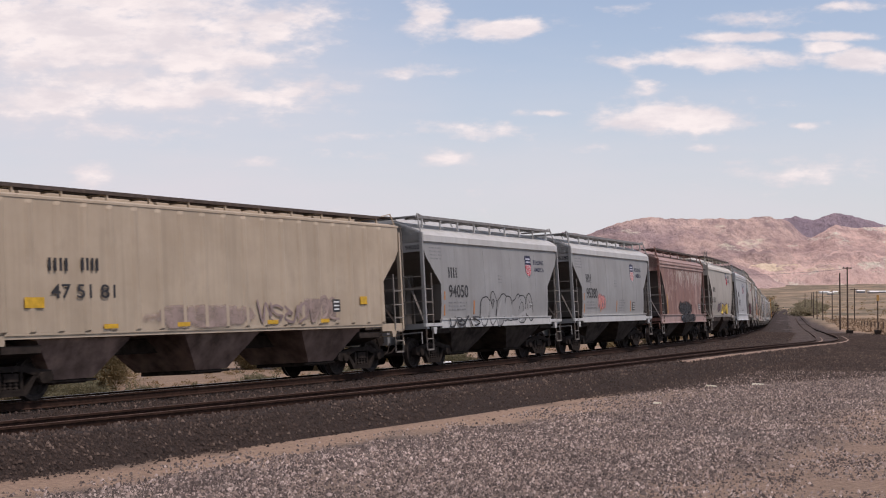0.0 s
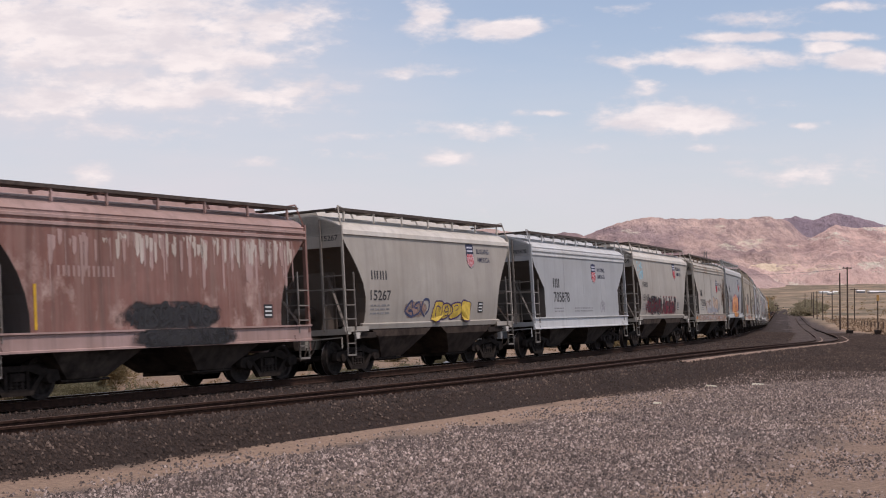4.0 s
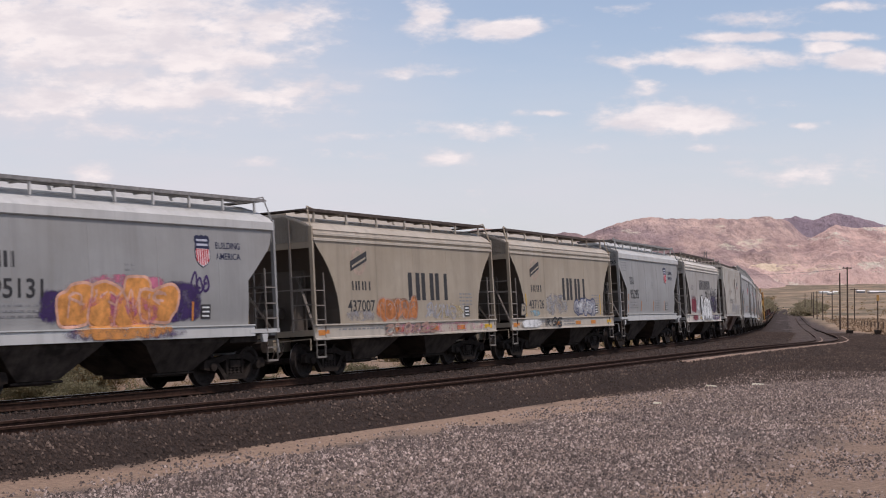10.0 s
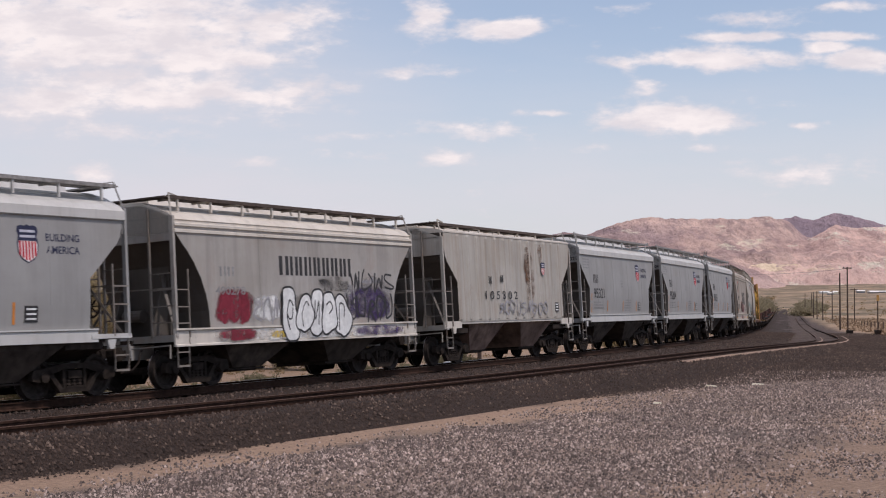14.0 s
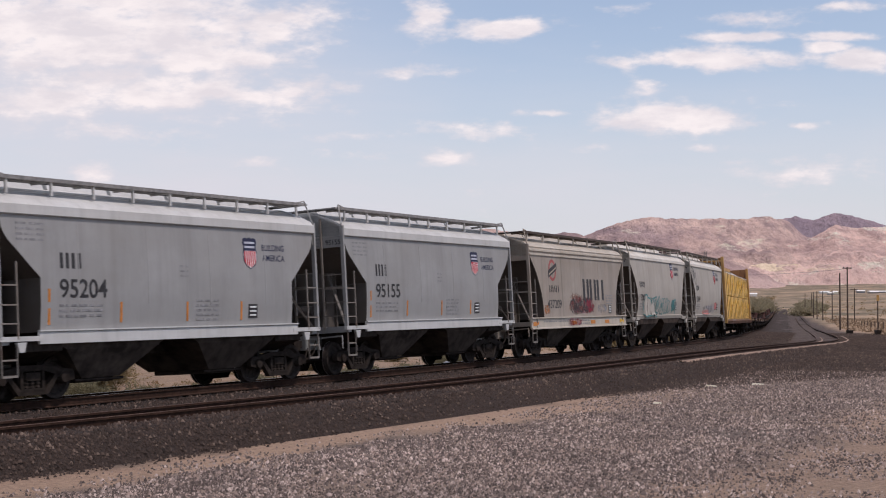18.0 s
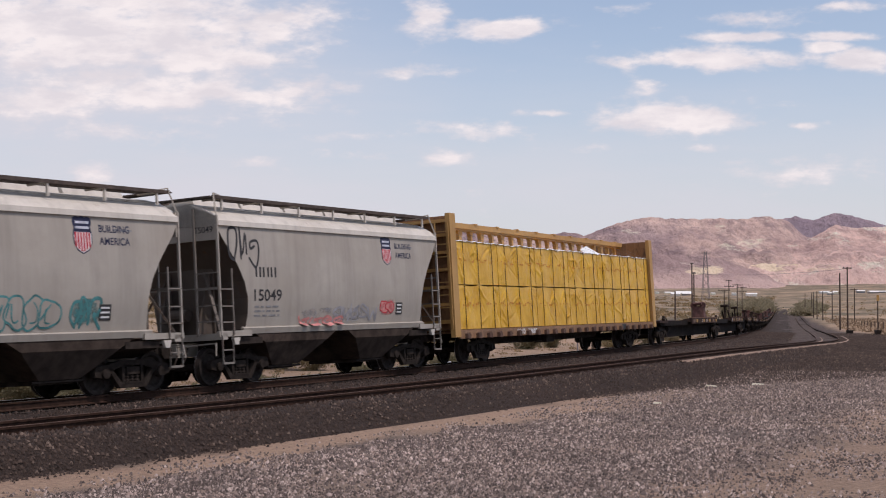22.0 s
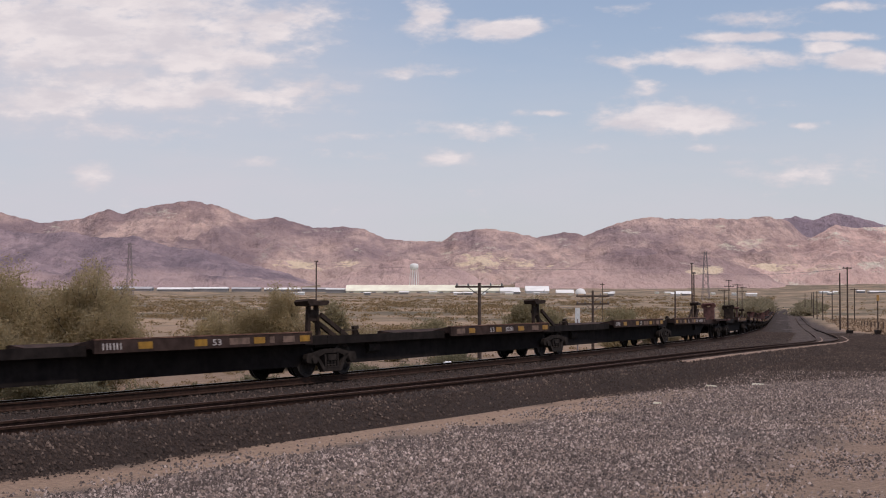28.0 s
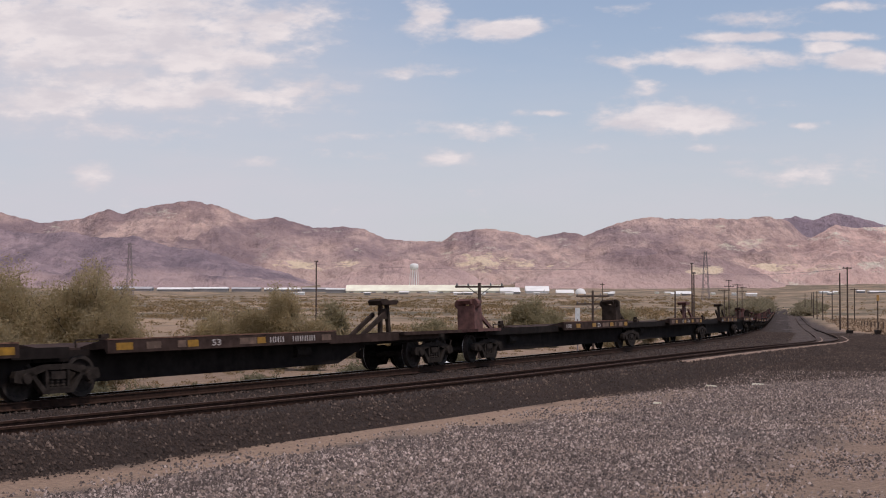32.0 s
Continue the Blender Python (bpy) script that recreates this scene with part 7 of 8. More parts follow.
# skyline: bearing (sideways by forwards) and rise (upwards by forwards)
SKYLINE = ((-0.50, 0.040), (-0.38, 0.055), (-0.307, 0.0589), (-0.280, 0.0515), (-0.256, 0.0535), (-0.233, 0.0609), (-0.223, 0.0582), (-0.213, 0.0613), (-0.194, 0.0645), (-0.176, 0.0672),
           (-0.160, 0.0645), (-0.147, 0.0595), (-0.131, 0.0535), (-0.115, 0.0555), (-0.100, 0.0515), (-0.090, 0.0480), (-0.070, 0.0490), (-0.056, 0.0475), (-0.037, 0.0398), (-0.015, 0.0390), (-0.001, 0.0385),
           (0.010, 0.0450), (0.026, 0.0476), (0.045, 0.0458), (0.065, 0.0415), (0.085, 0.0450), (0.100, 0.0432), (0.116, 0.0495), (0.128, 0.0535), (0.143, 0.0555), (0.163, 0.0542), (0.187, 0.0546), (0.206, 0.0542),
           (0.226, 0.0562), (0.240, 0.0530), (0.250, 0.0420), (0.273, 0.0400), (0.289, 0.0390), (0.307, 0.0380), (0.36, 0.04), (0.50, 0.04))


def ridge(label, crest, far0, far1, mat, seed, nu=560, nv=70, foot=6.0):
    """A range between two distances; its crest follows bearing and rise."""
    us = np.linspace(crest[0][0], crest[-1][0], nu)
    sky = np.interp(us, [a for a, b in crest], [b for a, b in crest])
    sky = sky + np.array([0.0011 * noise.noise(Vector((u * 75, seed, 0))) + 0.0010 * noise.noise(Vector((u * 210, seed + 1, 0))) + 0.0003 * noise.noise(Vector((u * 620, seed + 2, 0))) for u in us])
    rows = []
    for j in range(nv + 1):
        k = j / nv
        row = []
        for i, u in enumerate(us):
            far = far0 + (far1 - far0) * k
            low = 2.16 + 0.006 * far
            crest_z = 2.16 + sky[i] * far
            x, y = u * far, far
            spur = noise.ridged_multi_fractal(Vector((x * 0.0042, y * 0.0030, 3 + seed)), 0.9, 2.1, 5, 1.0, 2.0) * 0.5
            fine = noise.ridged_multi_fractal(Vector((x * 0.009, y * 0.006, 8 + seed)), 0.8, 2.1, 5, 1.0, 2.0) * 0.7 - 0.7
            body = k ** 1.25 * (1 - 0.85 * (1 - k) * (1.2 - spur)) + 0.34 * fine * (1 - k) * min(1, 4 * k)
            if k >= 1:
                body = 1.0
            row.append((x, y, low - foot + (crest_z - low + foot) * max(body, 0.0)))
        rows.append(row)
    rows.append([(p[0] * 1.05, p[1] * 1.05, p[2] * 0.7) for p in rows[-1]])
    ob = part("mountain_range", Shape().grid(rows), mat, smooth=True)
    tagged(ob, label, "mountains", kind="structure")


def build_mountains():
    # rock tones are paled: the haze of the distance is in their colours
    pink = rock_material("pink_desert_rock", (0.450, 0.303, 0.268), (0.740, 0.518, 0.432), (0.262, 0.186, 0.204), (0.840, 0.773, 0.596), (0.660, 0.464, 0.390), 150.0, 0.585,
                         sun_patches=((150, 96, 230, 50), (330, 74, 130, 32), (-330, 90, 300, 26)), west=0.55)
    plum = rock_material("purple_grey_rock", (0.283, 0.207, 0.225), (0.483, 0.348, 0.354), (0.218, 0.165, 0.191), (0.690, 0.498, 0.432), (0.580, 0.406, 0.373), 80.0, 0.60)
    brown = rock_material("brown_hill_rock", (0.455, 0.304, 0.272), (0.676, 0.461, 0.403), (0.324, 0.223, 0.217), (0.840, 0.707, 0.550), (0.676, 0.465, 0.403), 110.0, 0.62, sun_patches=((130, 66, 150, 30), (560, 60, 90, 20)))
    slate = rock_material("blue_grey_far_rock", (0.345, 0.262, 0.296), (0.428, 0.322, 0.348), (0.283, 0.223, 0.262), (0.524, 0.393, 0.393), (0.455, 0.334, 0.351), 60.0, 0.64)
    peach = rock_material("peach_tan_rock", (0.552, 0.364, 0.314), (0.840, 0.576, 0.485), (0.373, 0.249, 0.242), (0.840, 0.840, 0.681), (0.773, 0.531, 0.452), 150.0, 0.555,
                          sun_patches=((880, 96, 220, 50), (680, 84, 120, 34)))
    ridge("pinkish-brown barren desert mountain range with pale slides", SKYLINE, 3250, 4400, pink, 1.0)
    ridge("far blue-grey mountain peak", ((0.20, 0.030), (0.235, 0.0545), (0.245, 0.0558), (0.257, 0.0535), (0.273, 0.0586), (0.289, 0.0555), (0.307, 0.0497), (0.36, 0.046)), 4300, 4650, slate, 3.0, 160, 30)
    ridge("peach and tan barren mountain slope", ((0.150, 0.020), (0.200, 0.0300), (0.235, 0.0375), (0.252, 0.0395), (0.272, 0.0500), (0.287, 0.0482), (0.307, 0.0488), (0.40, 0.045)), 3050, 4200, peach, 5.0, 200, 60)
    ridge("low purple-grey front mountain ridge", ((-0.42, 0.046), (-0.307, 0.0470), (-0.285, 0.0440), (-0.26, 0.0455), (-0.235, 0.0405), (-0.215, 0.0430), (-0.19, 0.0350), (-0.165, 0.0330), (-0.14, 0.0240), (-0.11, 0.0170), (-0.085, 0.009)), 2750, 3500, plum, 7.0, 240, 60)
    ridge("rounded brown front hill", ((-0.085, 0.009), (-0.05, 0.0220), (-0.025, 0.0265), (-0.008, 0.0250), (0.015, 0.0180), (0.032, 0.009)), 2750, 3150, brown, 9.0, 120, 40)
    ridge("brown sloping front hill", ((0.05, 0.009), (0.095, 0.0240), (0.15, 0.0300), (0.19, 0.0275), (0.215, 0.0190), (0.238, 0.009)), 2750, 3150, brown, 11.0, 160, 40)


LEAF = isles("dusty_green_leaves", ((0.348, 0.275, 0.150), (0.406, 0.320, 0.181), (0.378, 0.298, 0.164), (0.465, 0.361, 0.215), (0.320, 0.257, 0.138)), through_light=0.68)
LEAF_DRY = isles("dry_olive_leaves", ((0.412, 0.326, 0.177), (0.471, 0.372, 0.211), (0.377, 0.301, 0.160), (0.530, 0.418, 0.251), (0.436, 0.344, 0.192)), through_light=0.62)
LEAF_LOW = isles("dull_green_bush_leaves", ((0.200, 0.180, 0.105), (0.250, 0.222, 0.135), (0.225, 0.200, 0.118), (0.290, 0.250, 0.155)), through_light=0.5)
LEAF_BUSH = isles("grey_green_bush_leaves", ((0.286, 0.245, 0.142), (0.343, 0.292, 0.173), (0.386, 0.325, 0.192), (0.315, 0.265, 0.155)), through_light=0.6)
LEAF_FAR = isles("far_green_leaves", ((0.30, 0.255, 0.165), (0.37, 0.315, 0.205), (0.43, 0.365, 0.245)), through_light=0.55)
SCRUB = isles("desert_scrub_leaves", ((0.227, 0.163, 0.083), (0.319, 0.223, 0.117), (0.202, 0.147, 0.075), (0.454, 0.299, 0.160), (0.269, 0.190, 0.098)), through_light=0.45)
BARK = plain("grey_brown_bark", (0.11, 0.085, 0.065), 0.35, 6, 0.9)
POLE = plain("weathered_pole_wood", (0.085, 0.06, 0.048), 0.35, 3, 0.9)


def leaf_cards(cx, cy, cz, size, rg, stretch=2.2):
    """Small leaf sprays, one triangle pair each, at the places given."""
    n = len(cx)
    a, b = rg.uniform(0, math.tau, n), rg.uniform(-0.2, 1.2, n)
    u = np.stack([np.cos(a) * np.cos(b), np.sin(a) * np.cos(b), np.sin(b)], 1)
    w = rg.normal(size=(n, 3))
    w = w - (w * u).sum(1, keepdims=True) * u
    w /= np.linalg.norm(w, axis=1, keepdims=True)
    c = np.stack([cx, cy, cz], 1)
    s = size[:, None]
    v = np.stack([c - u * s * stretch * 0.5 - w * s * 0.3, c + u * s * stretch * 0.5, c - u * s * stretch * 0.3 + w * s * 0.5], 1).reshape(-1, 3)
    return v, np.arange(n * 3).reshape(n, 3)


def tree(name, label, x, y, height, width, leaves, seed, mat, leaf=0.13, open_crown=0.35, base=None):
    """A many-stemmed desert tree: bent tapered stems, twigs, leaf sprays along them."""
    rg = np.random.default_rng(seed)
    z0 = float(ground_height(np.array([x]), np.array([y]))[0]) - 0.05 if base is None else base
    top = thing(name, label, "tree" if height > 3 else "bush")
    top.location = (x, y, z0)
    wood = Shape()
    tips = []
    stems = int(7 + width)
    for i in range(stems):
        a = math.tau * i / stems + rg.uniform(-0.4, 0.4)
        reach = width / 2 * rg.uniform(0.25, 0.95)
        h = height * rg.uniform(0.5, 0.88) * (1 - 0.35 * (reach / (width / 2)) ** 2)
        p = np.array([0.15 * math.cos(a), 0.15 * math.sin(a), 0.0])
        pts = [p]
        for k in range(1, 6):
            q = k / 5
            pts.append(np.array([math.cos(a) * reach * q ** 1.3, math.sin(a) * reach * q ** 1.3, h * q]) + rg.normal(size=3) * 0.05 * height * 0.3)
        for k in range(5):
            wood.bar(pts[k], pts[k + 1], 0.022 * height * 0.4 * (1 - k / 5.2) + 0.006, seg=5)
            tips.append((pts[k] * 0.4 + pts[k + 1] * 0.6, k))
            if k > 0:
                for _ in range(3):
                    e = pts[k + 1] + rg.normal(size=3) * np.array([0.16, 0.16, 0.10]) * width * 0.6
                    e[2] = max(0.1, e[2])
                    wood.bar(pts[k], e, 0.006 * height * 0.4 + 0.004, seg=3)
                    tips.append((pts[k] * 0.3 + e * 0.7, k)), tips.append((e, k))
    part("trunk", wood, BARK, top)
    cen = np.array([t[0] for t in tips])
    w = np.array([1.0 + 0.35 * t[1] for t in tips]) * rg.uniform(1 - open_crown * 2, 1.4, len(tips)).clip(0.05)
    pick = rg.choice(len(cen), leaves, p=w / w.sum())
    spread = np.array([0.05, 0.05, 0.045]) * (width + height) * 0.5
    c = cen[pick] + rg.normal(size=(leaves, 3)) * spread
    fill = rg.random(leaves) < 0.72
    q = rg.normal(size=(leaves, 3))
    q = q / np.linalg.norm(q, axis=1, keepdims=True) * rg.random((leaves, 1)) ** 0.45
    lobes = np.array([0.5, 0.5, 0.52]) * np.array([width, width, height]) * rg.uniform(0.75, 1.0, (leaves, 1))
    knobs = 0.84 + 0.26 * np.sin(4.2 * q[:, 0] + seed) * np.sin(4.6 * q[:, 2] + 2.1 * q[:, 1] + seed * 0.7)
    lobes = lobes * knobs[:, None]
    c = np.where(fill[:, None], q * lobes + np.array([0, 0, 0.38 * height]), c)
    c[:, 2] = np.abs(c[:, 2])
    v, f = leaf_cards(c[:, 0], c[:, 1], c[:, 2], rg.uniform(0.5, 1.4, leaves) * leaf, rg)
    ob = new("crown", from_arrays("crown", v, f, mat))
    ob.parent = top
    return top


def build_plants():
    dusty, dry = "dusty olive desert tree with a feathery open crown", "thin dry olive desert bush"
    for x, y, h, w, n, mat, leaf in ((-18.5, 60, 6.0, 5.0, 7500, LEAF_DRY, 0.17), (-15.4, 62, 6.3, 4.6, 7500, LEAF_DRY, 0.17), (-16.5, 52, 3.6, 4.2, 5000, LEAF, 0.16), (-13.6, 58, 4.2, 3.0, 4200, LEAF, 0.16),
                                     (-19.8, 54, 3.4, 3.4, 3600, LEAF, 0.16), (-17.6, 79, 6.0, 1.5, 1300, LEAF, 0.16), (-22.6, 70, 6.2, 2.6, 1500, LEAF, 0.17), (-11.0, 80, 4.2, 3.8, 3800, LEAF, 0.18), (-8.9, 80, 5.9, 2.8, 3400, LEAF_DRY, 0.18),
                                     (-12.6, 78, 3.6, 2.6, 2600, LEAF_DRY, 0.18), (-6.9, 78, 3.7, 3.0, 2400, LEAF, 0.17)):
        tree("desert_tree", dusty, x, y, h, w, int(n * 9), int(1000 + x * 31 + y * 7), mat, leaf * 0.36)
    for x, y, h, w, n in ((-14.2, 50.5, 2.0, 3.4, 2600), (-12.2, 48.5, 1.3, 2.4, 1700), (-16.9, 50.0, 1.7, 2.8, 2000), (-10.4, 49, 1.0, 2.2, 1200), (-8.3, 50, 0.8, 2.0, 1000), (-6.6, 52, 1.1, 2.6, 1300), (-4.6, 53, 0.7, 1.8, 800), (-3.2, 56, 1.0, 2.4, 1100), (0.4, 60, 0.9, 2.4, 1100), (-1.4, 59, 0.7, 2.0, 800)):
        tree("desert_bush", "low grey-green desert bush behind the track", x, y, h, w, n * 6, int(2000 + x * 13 + y), LEAF_LOW, 0.055, 0.2)
    for x, y, h, w, n, mat in ((7.6, 130, 5.8, 5.0, 9000, LEAF_BUSH), (10.4, 138, 4.6, 3.8, 4500, LEAF_BUSH), (18.6, 150, 5.0, 5.4, 7000, LEAF_BUSH), (-8.4, 110, 4.9, 2.8, 3600, LEAF_BUSH), (-1.2, 150, 3.6, 5.0, 4000, LEAF_BUSH), (22.5, 160, 3.0, 4.0, 1800, LEAF_FAR), (0.6, 120, 2.6, 5.6, 2200, LEAF),
                               (-5.5, 100, 2.6, 4.4, 1900, LEAF), (-3.0, 92, 2.0, 3.0, 1200, LEAF_DRY), (14.4, 120, 2.4, 3.4, 1300, LEAF_DRY), (27.0, 170, 2.6, 4.0, 1400, LEAF_FAR)):
        tree("desert_bush", dry if mat is LEAF_DRY else "rounded grey-green desert bush", x, y, h, w, int(n * 2), int(3000 + x * 17 + y * 5), mat, 0.12, 0.2)
    # belts of trees where the line runs out of sight
    for i in range(15):
        y = 420 + 34 * i
        tree("far_tree", "far dark green roadside tree", 0.2265 * y - 3 - (i % 3) * 5.0, y, 5.2 + (i % 4) * 0.8, 11.0, 4200, 5000 + i, LEAF_FAR, 0.42, 0.1)
    for i in range(9):
        y = 440 + 60 * i
        tree("far_tree", "far dark green roadside tree", 0.2480 * y + 1 + (i % 3) * 3.0, y, 3.0 + (i % 3) * 0.7, 10.0, 2600, 6000 + i, LEAF_FAR, 0.40, 0.1)
    # scrub all over the plain
    rg = np.random.default_rng(12)
    n = 10500
    y = np.where(rg.random(n) < 0.36, 48 + 400 * rg.random(n) ** 1.6, 250 + 1500 * rg.random(n))
    x = rg.uniform(-0.34, 0.34, n) * y
    s, d = to_line(x, y)
    keep = (d < -6) | ((d > 13) & (s > 65))
    keep &= (d < 0) | (rg.random(n) < 0.4)
    keep &= np.array([noise.noise(Vector((a * 0.02, b * 0.012, 7))) > (0.22 if b < 450 else -0.02) for a, b in zip(x, y)]) | ((y < 450) & (y > 70) & (rg.random(n) < 0.30))
    x, y, d = x[keep], y[keep], d[keep]
    z = ground_height(x, y)
    r = rg.uniform(0.30, 0.85, len(x)) * np.where(y < 450, np.clip(y / 150, 0.5, 2.4), np.clip(y / 110, 0.6, 4.0)) * np.where(d > 0, 0.5, 1.0)
    per = 32
    k = len(x) * per
    a, q, hgt = rg.uniform(0, math.tau, k), np.sqrt(rg.random(k)), rg.random(k)
    R = np.repeat(r, per)
    cx, cy = np.repeat(x, per) + np.cos(a) * q * R, np.repeat(y, per) + np.sin(a) * q * R
    cz = np.repeat(z, per) + (0.05 + hgt * 0.95 * np.sqrt(np.clip(1 - q * q * 0.8, 0, 1))) * R * 0.6
    v, f = leaf_cards(cx, cy, cz, rg.uniform(0.5, 1.2, k) * 0.26 * R, rg, 1.5)
    ob = new("desert_scrub", from_arrays("desert_scrub", v, f, SCRUB))
    tagged(ob, "low grey-green and straw-coloured desert scrub", "scrub", kind="stuff")
    # dry grass by the right-hand fence line and behind the bed
    n = 900
    s = rg.uniform(60, 330, n)
    d = siding(s) + rg.uniform(6, 22, n)
    h = np.interp(s, S_TAB, H_TAB)
    x, y = np.interp(s, S_TAB, X_TAB) + d * np.cos(h), np.interp(s, S_TAB, Y_TAB) - d * np.sin(h)
    z = ground_height(x, y)
    per = 10
    k = n * per
    v, f = leaf_cards(np.repeat(x, per) + rg.normal(size=k) * 0.4, np.repeat(y, per) + rg.normal(size=k) * 0.4, np.repeat(z, per) + rg.random(k) * 0.5, rg.uniform(0.2, 0.45, k), rg, 2.4)
    ob = new("dry_grass", from_arrays("dry_grass", v, f, GRASS))
    tagged(ob, "straw-coloured dry grass along the verge", "dry grass", kind="stuff")


GRASS = isles("straw_grass", ((0.36, 0.25, 0.165), (0.27, 0.19, 0.125), (0.45, 0.32, 0.21), (0.20, 0.145, 0.095)))


def pole(x, y, top, arms=(), width=0.28, label="weathered wooden utility pole", lean=0.0):
    base = float(ground_height(np.array([x]), np.array([y]))[0]) - 0.1
    p = thing("utility_pole", label, "utility pole", "utility poles")
    p.location = (x, y, base)
    h = top - base
    sh = Shape().lathe([(0.0, 0.0), (width / 2, 0.0), (width * 0.36, h), (0.0, h)], "z", 8)
    part("shaft", sh, POLE, p)
    for down, half in arms:
        arm = part("crossarm", Shape().box(-half, half, -0.07, 0.07, h - down - 0.07, h - down + 0.07), POLE, p)
        n = max(2, int(half * 2 / 0.6))
        for i in range(n):
            q = -half + 0.12 + (2 * half - 0.24) * i / (n - 1)
            part("insulator", Shape().lathe([(0.0, 0.0), (0.05, 0.0), (0.06, 0.08), (0.03, 0.16), (0.0, 0.17)], "z", 6, (q, 0, h - down + 0.07)), GLASSY, arm)
        if half > 1.2:
            part("arm_brace", Shape().bar((-half * 0.5, 0.08, h - down), (0, 0.08, h - down - 0.6), 0.04).bar((half * 0.5, 0.08, h - down), (0, 0.08, h - down - 0.6), 0.04), POLE, p)
    return p


GLASSY = plain("grey_insulator", (0.16, 0.16, 0.16), 0.2, 8, 0.3)
LATTICE = plain("grey_lattice_steel", (0.26, 0.215, 0.21), 0.2, 1, 0.7, bump=0)
ROOF_WHITE = plain("white_metal_roof", (0.82, 0.80, 0.76), 0.08, 0.05, 0.6, bump=0)
WALL_CREAM = plain("cream_hall_wall", (0.86, 0.79, 0.62), 0.12, 0.06, 0.8, bump=0)
WALL_GREY = plain("grey_shed_wall", (0.30, 0.28, 0.27), 0.15, 0.08, 0.8, bump=0)


SHED_ROOF = plain("dull_grey_shed_roof", (0.42, 0.40, 0.40), 0.2, 0.06, 0.7, bump=0)


def lattice_tower(x, y, top, half):
    base = float(ground_height(np.array([x]), np.array([y]))[0]) - 0.5
    t = thing("transmission_tower", "grey steel lattice transmission tower", "transmission tower", "transmission towers")
    t.location = (x, y, base)
    h = top - base
    for sx in (-1, 1):
        for sy in (-1, 1):
            part("leg", Shape().bar((sx * half, sy * half, 0), (sx * half * 0.3, sy * half * 0.3, h), 0.4), LATTICE, t)
    for i in range(7):
        a, b = i / 7, (i + 1) / 7
        wa, wb = half * (1 - 0.78 * a), half * (1 - 0.78 * b)
        part("brace", Shape().bar((-wa, -wa, a * h), (wb, -wb, b * h), 0.3).bar((wa, -wa, a * h), (-wb, -wb, b * h), 0.3), LATTICE, t)
    for z in (0.72, 0.85, 0.97):
        part("arm", Shape().bar((-half * 1.5, 0, z * h), (half * 1.5, 0, z * h), 0.5), LATTICE, t)


def hall(x0, x1, y, depth, z1, wall, roof_rise=3.0, label="long low cream industrial hall", bays=0, roof=None):
    base = float(ground_height(np.array([(x0 + x1) / 2]), np.array([y]))[0]) - 1.0
    b = thing("industrial_hall", label, "building", "industrial halls")
    b.location = (x0, y, base)
    w, h = x1 - x0, z1 - base
    part("wall", Shape().box(0, w, 0, depth, 0, h), wall, b)
    part("roof", Shape().along([(-0.8, h), (depth + 0.8, h), (depth * 0.5, h + roof_rise)], -0.8, w + 0.8), roof or ROOF_WHITE, b)
    for i in range(bays):
        a = w * (i + 0.3) / bays
        part("door", Shape().box(a, a + w / bays * 0.35, -0.15, 0.0, 1.0, 1.0 + h * 0.45), WALL_GREY, b)
    return b


def water_tower(x, y, top):
    base = float(ground_height(np.array([x]), np.array([y]))[0])
    t = thing("water_tower", "white elevated water tower on legs", "water tower")
    t.location = (x, y, base)
    h = top - base
    part("tank", Shape().lathe([(0.0, h * 0.76), (4.5, h * 0.78), (6.6, h * 0.83), (6.8, h * 0.93), (5.5, h * 0.975), (2.5, h * 0.995), (0.0, h)], "z", 18), ROOF_WHITE, t, smooth=True)
    for i in range(6):
        a = math.tau * i / 6
        part("leg", Shape().bar((8.0 * math.cos(a), 8.0 * math.sin(a), 0), (5.6 * math.cos(a), 5.6 * math.sin(a), h * 0.82), 0.8), ROOF_WHITE, t)
    part("riser", Shape().bar((0, 0, 0), (0, 0, h * 0.78), 1.6, seg=8), ROOF_WHITE, t)


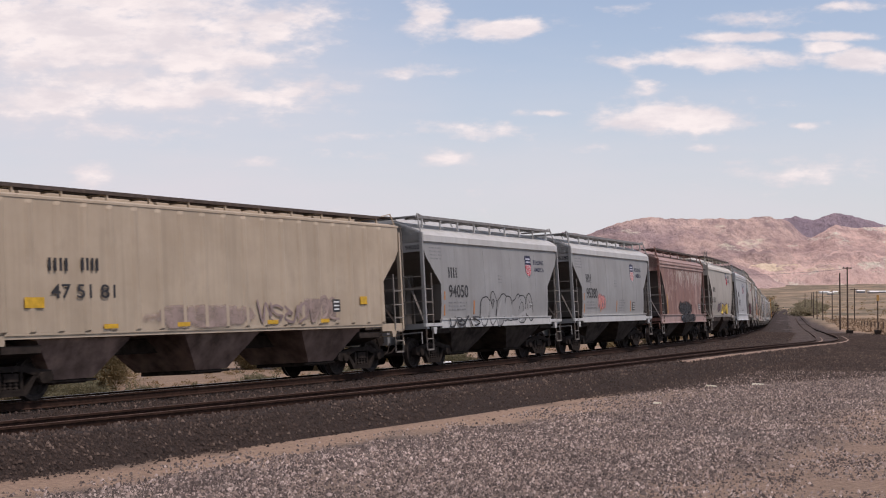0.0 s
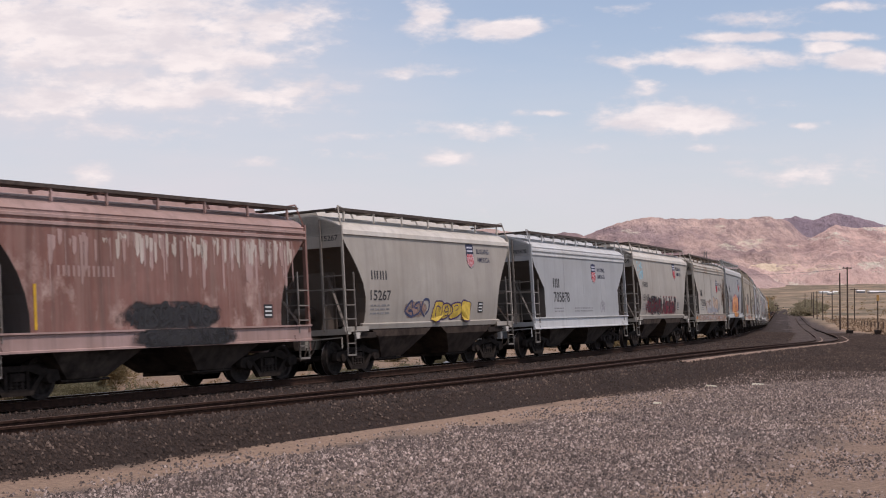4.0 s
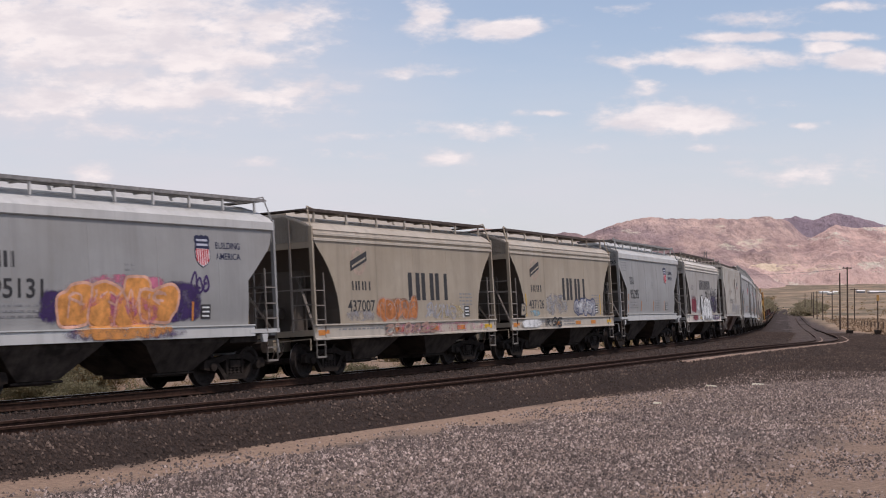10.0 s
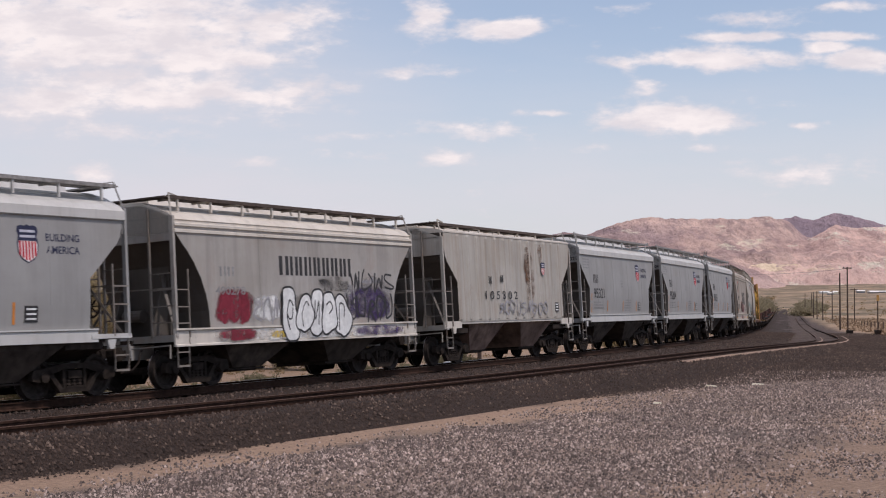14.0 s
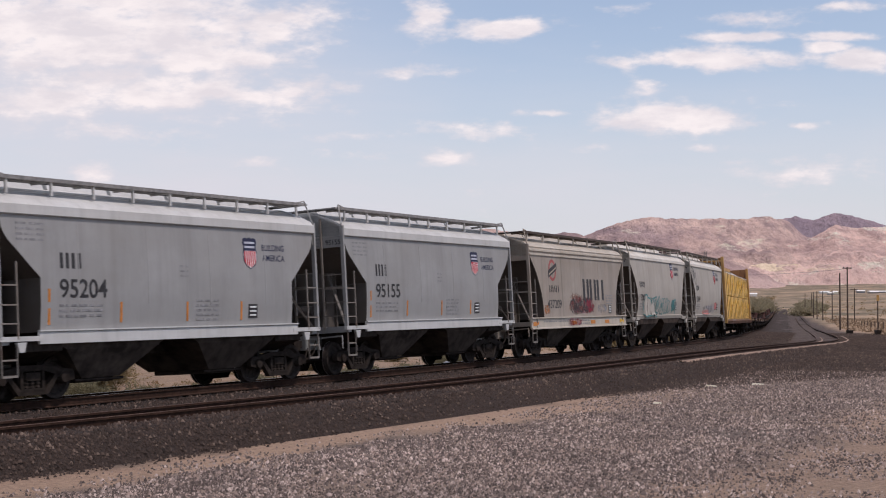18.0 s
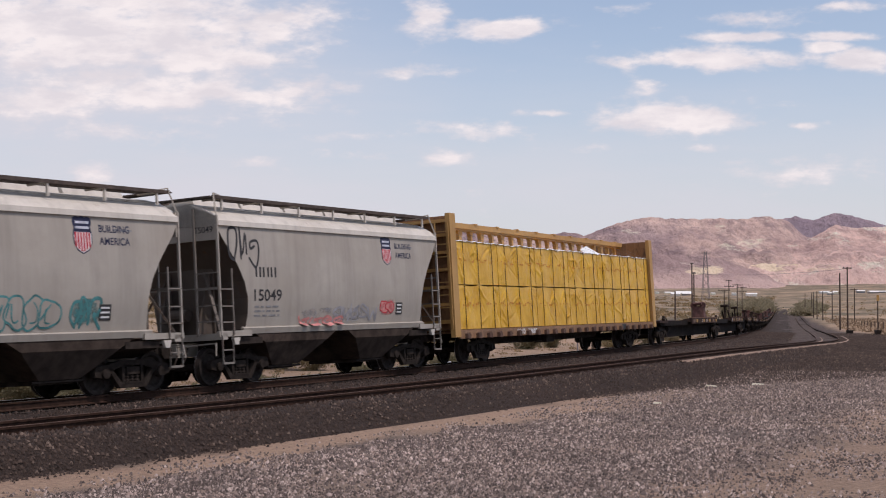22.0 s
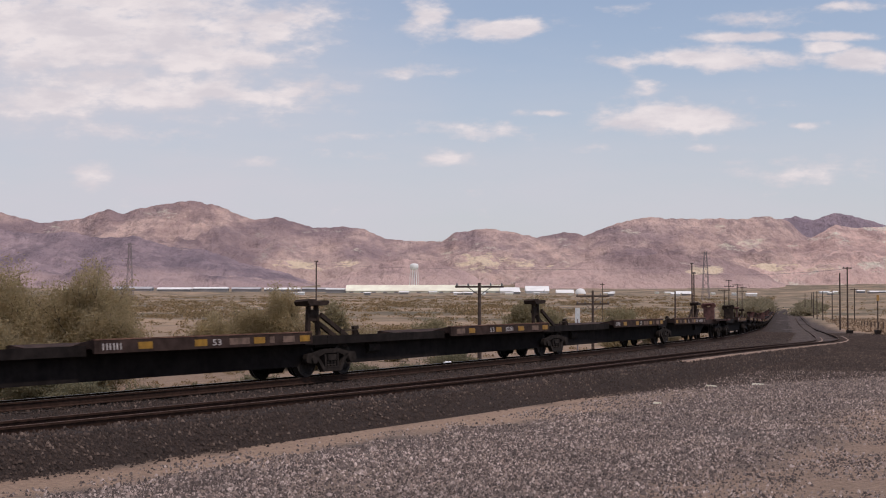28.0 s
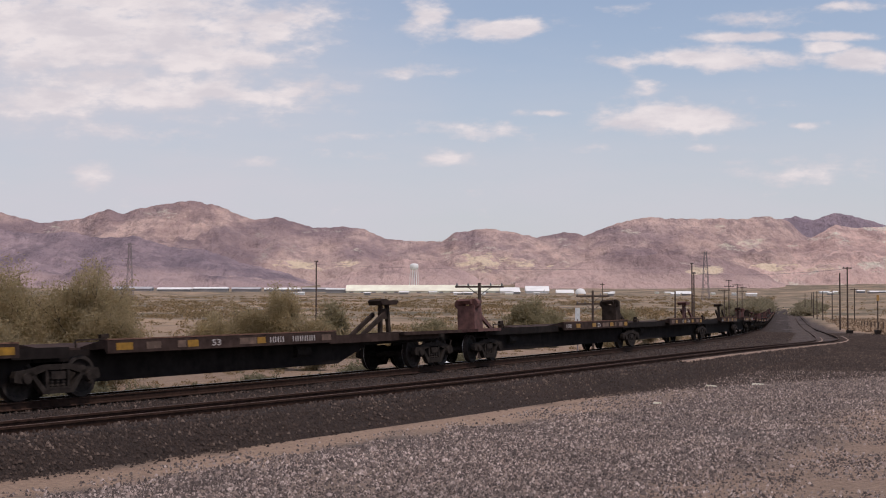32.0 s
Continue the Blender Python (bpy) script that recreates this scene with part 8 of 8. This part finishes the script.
def build_far_things():
    for x, y, top, arms in ((-21.1, 240, 8.2, ((0.1, 0.35),)), (2.4, 95, 3.10, ((0.25, 1.6),)), (13.5, 130, 2.75, ((0.5, 1.5), (1.2, 1.5))), (44.2, 400, 6.2, ((0.5, 0.6),)), (44.9, 260, 8.3, ((0.1, 0.3),)), (46.3, 266, 6.8, ((0.2, 0.3),)),
                            (66.3, 340, 4.0, ((0.2, 1.4),)), (69.4, 350, 6.4, ((0.25, 0.7), (1.6, 1.2))), (75.5, 370, 5.6, ((0.3, 1.4),)), (84.0, 405, 5.2, ((0.3, 1.3), (1.5, 1.3))), (33.0, 205, 3.0, ()), (41.5, 240, 2.8, ()),
                            (60.3, 215, 6.65, ((0.15, 0.7),)), (60.0, 218, 5.8, ()), (88.5, 328, 3.8, ()), (93.2, 354, 3.6, ()), (98.0, 378, 3.7, ()), (104.0, 405, 3.6, ()), (112.5, 440, 3.6, ()), (93.0, 326, 4.2, ((0.3, 0.9),)), (120.0, 478, 3.4, ())):
        pole(x, y, top, arms)
    wire = Shape()
    for dz in (0.0,):
        last = None
        for i in range(25):
            q = i / 24
            p = (44.9 + (60.3 - 44.9) * q, 260 + (215 - 260) * q, 6.4 + 0.0 * q - 0.5 * 4 * q * (1 - q))
            if last:
                wire.bar(last, p, 0.035)
            last = p
        last = None
        for i in range(13):
            q = i / 12
            p = (-21.1 + (44.9 + 21.1) * q, 240 + 20 * q, 7.6 - 1.6 * 4 * q * (1 - q) * 0.4)
            if last:
                wire.bar(last, p, 0.03)
            last = p
    tagged(part("overhead_wire", wire, LATTICE), "thin overhead wire between poles", "wire")
    lattice_tower(255.0, 1400, 46.5, 3.4)
    lattice_tower(-326.0, 1500, 59.0, 3.4)
    water_tower(-45.0, 2250, 55.0)
    hall(-148, 92, 2200, 44, 12.0, WALL_CREAM, 9.0, bays=14, roof=WALL_CREAM)
    hall(-180, -148, 2210, 60, 14.0, WALL_GREY, 2.0, "low grey industrial shed")
    hall(86, 114, 2150, 30, 11.0, ROOF_WHITE, 6.0, "low white industrial shed")
    hall(124, 158, 2150, 30, 11.5, ROOF_WHITE, 7.5, "white metal shed with pitched roof")
    hall(170, 195, 2150, 26, 8.5, ROOF_WHITE, 5.0, "low white industrial shed")
    for i, (x0, x1, z1, rise, lit) in enumerate(((-620, -548, 15.0, 3.0, 1), (-540, -478, 16.0, 3.5, 0), (-470, -415, 15.2, 3.2, 1), (-408, -352, 16.2, 2.6, 1), (-346, -300, 15.4, 3.2, 0), (-294, -236, 15.0, 3.0, 1), (-230, -184, 15.6, 2.4, 0))):
        hall(x0, x1, 2350 + 9 * (i % 3), 24, z1, WALL_GREY, rise, "low white-roofed industrial shed" if lit else "low grey industrial shed", bays=4, roof=ROOF_WHITE if lit else SHED_ROOF)
    hall(340, 362, 2100, 20, 7.0, ROOF_WHITE, 4.0, "low white industrial shed")
    hall(330, 338, 2100, 20, 8.0, ROOF_WHITE, 1.5, "low white industrial shed")
    hall(585, 625, 2050, 20, 4.0, ROOF_WHITE, 3.5, "low white industrial shed")
    rg = random.Random(8)
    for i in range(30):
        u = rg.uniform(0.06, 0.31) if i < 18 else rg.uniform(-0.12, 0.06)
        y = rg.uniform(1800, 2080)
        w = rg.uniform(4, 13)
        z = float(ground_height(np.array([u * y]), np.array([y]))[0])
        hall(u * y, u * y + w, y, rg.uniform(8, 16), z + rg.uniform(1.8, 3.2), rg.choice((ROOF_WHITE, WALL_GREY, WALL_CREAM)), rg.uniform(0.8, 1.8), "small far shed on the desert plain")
    tank = thing("storage_dome", "small white round storage dome", "storage tank")
    tank.location = (200, 2100, 6)
    part("shell", Shape().lathe([(8, 0), (8, 3), (6, 7), (3, 8.6), (0, 9)], "z", 16), ROOF_WHITE, tank, smooth=True)
    # trackside things
    sig = thing("trackside_sign", "white upright trackside marker board on a post", "sign")
    sig.location = (9.6, 103, -2.6)
    part("post", Shape().bar((0, 0, 0), (0, 0, 3.2), 0.1), LATTICE, sig)
    part("board", Shape().box(-0.18, 0.18, -0.04, -0.01, 2.6, 4.0), WHITE_INK, sig)
    yel = thing("warning_sign", "yellow square road warning sign on a wooden post", "sign")
    yel.location = (45.2, 150, float(ground_height(np.array([45.2]), np.array([150.0]))[0]))
    part("post", Shape().bar((0, 0, 0), (0, 0, 4.0), 0.10), POLE, yel)
    part("panel", Shape().prism([(-0.14, 3.5), (0.14, 3.5), (0.14, 4.1), (-0.14, 4.1)], -0.12, -0.09), OCHRE, yel)
    for x, y, w, h in ((46.5, 165, 0.6, 0.3), (44.6, 148, 0.5, 0.4)):
        c = thing("equipment_box", "dark low trackside equipment box", "equipment box", "equipment boxes")
        c.location = (x, y, float(ground_height(np.array([x]), np.array([float(y)]))[0]))
        part("case", Shape().box(-w / 2, w / 2, -0.4, 0.4, 0, h), STEEL_DARK, c)
        part("lid", Shape().prism([(-w / 2 - 0.05, h), (w / 2 + 0.05, h), (w / 2, h + 0.08), (-w / 2, h + 0.08)], -0.45, 0.45), STEEL_DARK, c)
    for i in range(14):
        s = 95 + i * 9
        p = on_line(s, siding(s) + 9.0, 0)
        st = thing("fence_post", "short weathered wooden fence post", "fence post", "fence posts")
        st.location = (p[0], p[1], float(ground_height(np.array([p[0]]), np.array([p[1]]))[0]))
        part("stake", Shape().bar((0, 0, 0), (0, 0, 1.3), 0.14, seg=6), POLE, st)
    # pale rubble and litter behind the line
    rg = random.Random(3)
    for x, y, s in ((-7.8, 43, 0.28), (-7.1, 44, 0.16), (0.2, 57, 0.35), (0.7, 57.6, 0.22), (-9.0, 42, 0.12)):
        r = Shape().lathe([(0, 0), (s, 0.0), (s * 0.8, s * 0.5), (s * 0.3, s * 0.8), (0, s * 0.75)], "z", 7)
        r.v = [(a * rg.uniform(0.8, 1.2), b * rg.uniform(0.8, 1.2), c * rg.uniform(0.8, 1.2)) for a, b, c in r.v]
        o = part("pale_rock", r, WHITE_INK)
        o.location = (x, y, float(ground_height(np.array([x]), np.array([float(y)]))[0]) - 0.02)
        tagged(o, "pale broken lump of concrete on sand", "rock", "pale rocks")
    # litter on the gravel
    for x, y, a, w in ((9.1, 41.8, 0.5, 0.2), (7.6, 41.0, -0.3, 0.16), (-0.2, 35.4, -0.4, 0.2), (0.3, 35.2, 0.6, 0.16), (5.1, 34.4, 0.2, 0.1), (15.0, 70, 0.2, 0.3)):
        o = part("splintered_plank", Shape().prism([(-w, 0), (w, 0.0), (w * 0.9, 0.03), (-w * 0.8, 0.05)], -0.03, 0.03), WALL_CREAM)
        o.matrix_basis = Matrix.Translation((x, y, float(ground_height(np.array([x]), np.array([y]))[0]) + 0.005)) @ Matrix.Rotation(a, 4, "Z")
        tagged(o, "pale splintered strip of wood on gravel", "debris", "pale debris")


def build_streaks():
    """Pale sandy strips along the second track's tie ends."""
    for off, s0, s1, w in ((1.36, 6, 84, 0.055), (-0.35, 46, 78, 0.05)):
        rows = []
        for s in np.arange(s0, s1, 1.0):
            q, z = siding(s), siding_z(s) - 0.214 + (0.06 if off < 1 else 0.135)
            k = 0.05 * noise.noise(Vector((s * 0.8, 0, off)))
            rows.append([tuple(on_line(s, q + off + k - w, z - 0.03)), tuple(on_line(s, q + off + k - w * 0.5, z + 0.02)), tuple(on_line(s, q + off + k + w * 0.5, z + 0.02)), tuple(on_line(s, q + off + k + w, z - 0.06))])
        ob = part("sand_strip", Shape().grid(rows), ROOF_TAN)
        tagged(ob, "pale sandy strip along the tie ends", "sand", kind="structure")


ROOF_TAN = plain("pale_sand", (0.33, 0.225, 0.17), 0.3, 6, 0.95)
build_bed()
build_streaks()
build_mountains()
build_train()
build_plants()
build_far_things()
build_track("railway_track", "main track with rusty rails on weathered ties", lambda s: 0.0 * s, MAIN_Z, -150, 700)
build_track("railway_track", "second track curving beside the main line", siding, SIDE_Z, -150, 700, siding_z, RAIL_WORN)
build_stones()
motions()
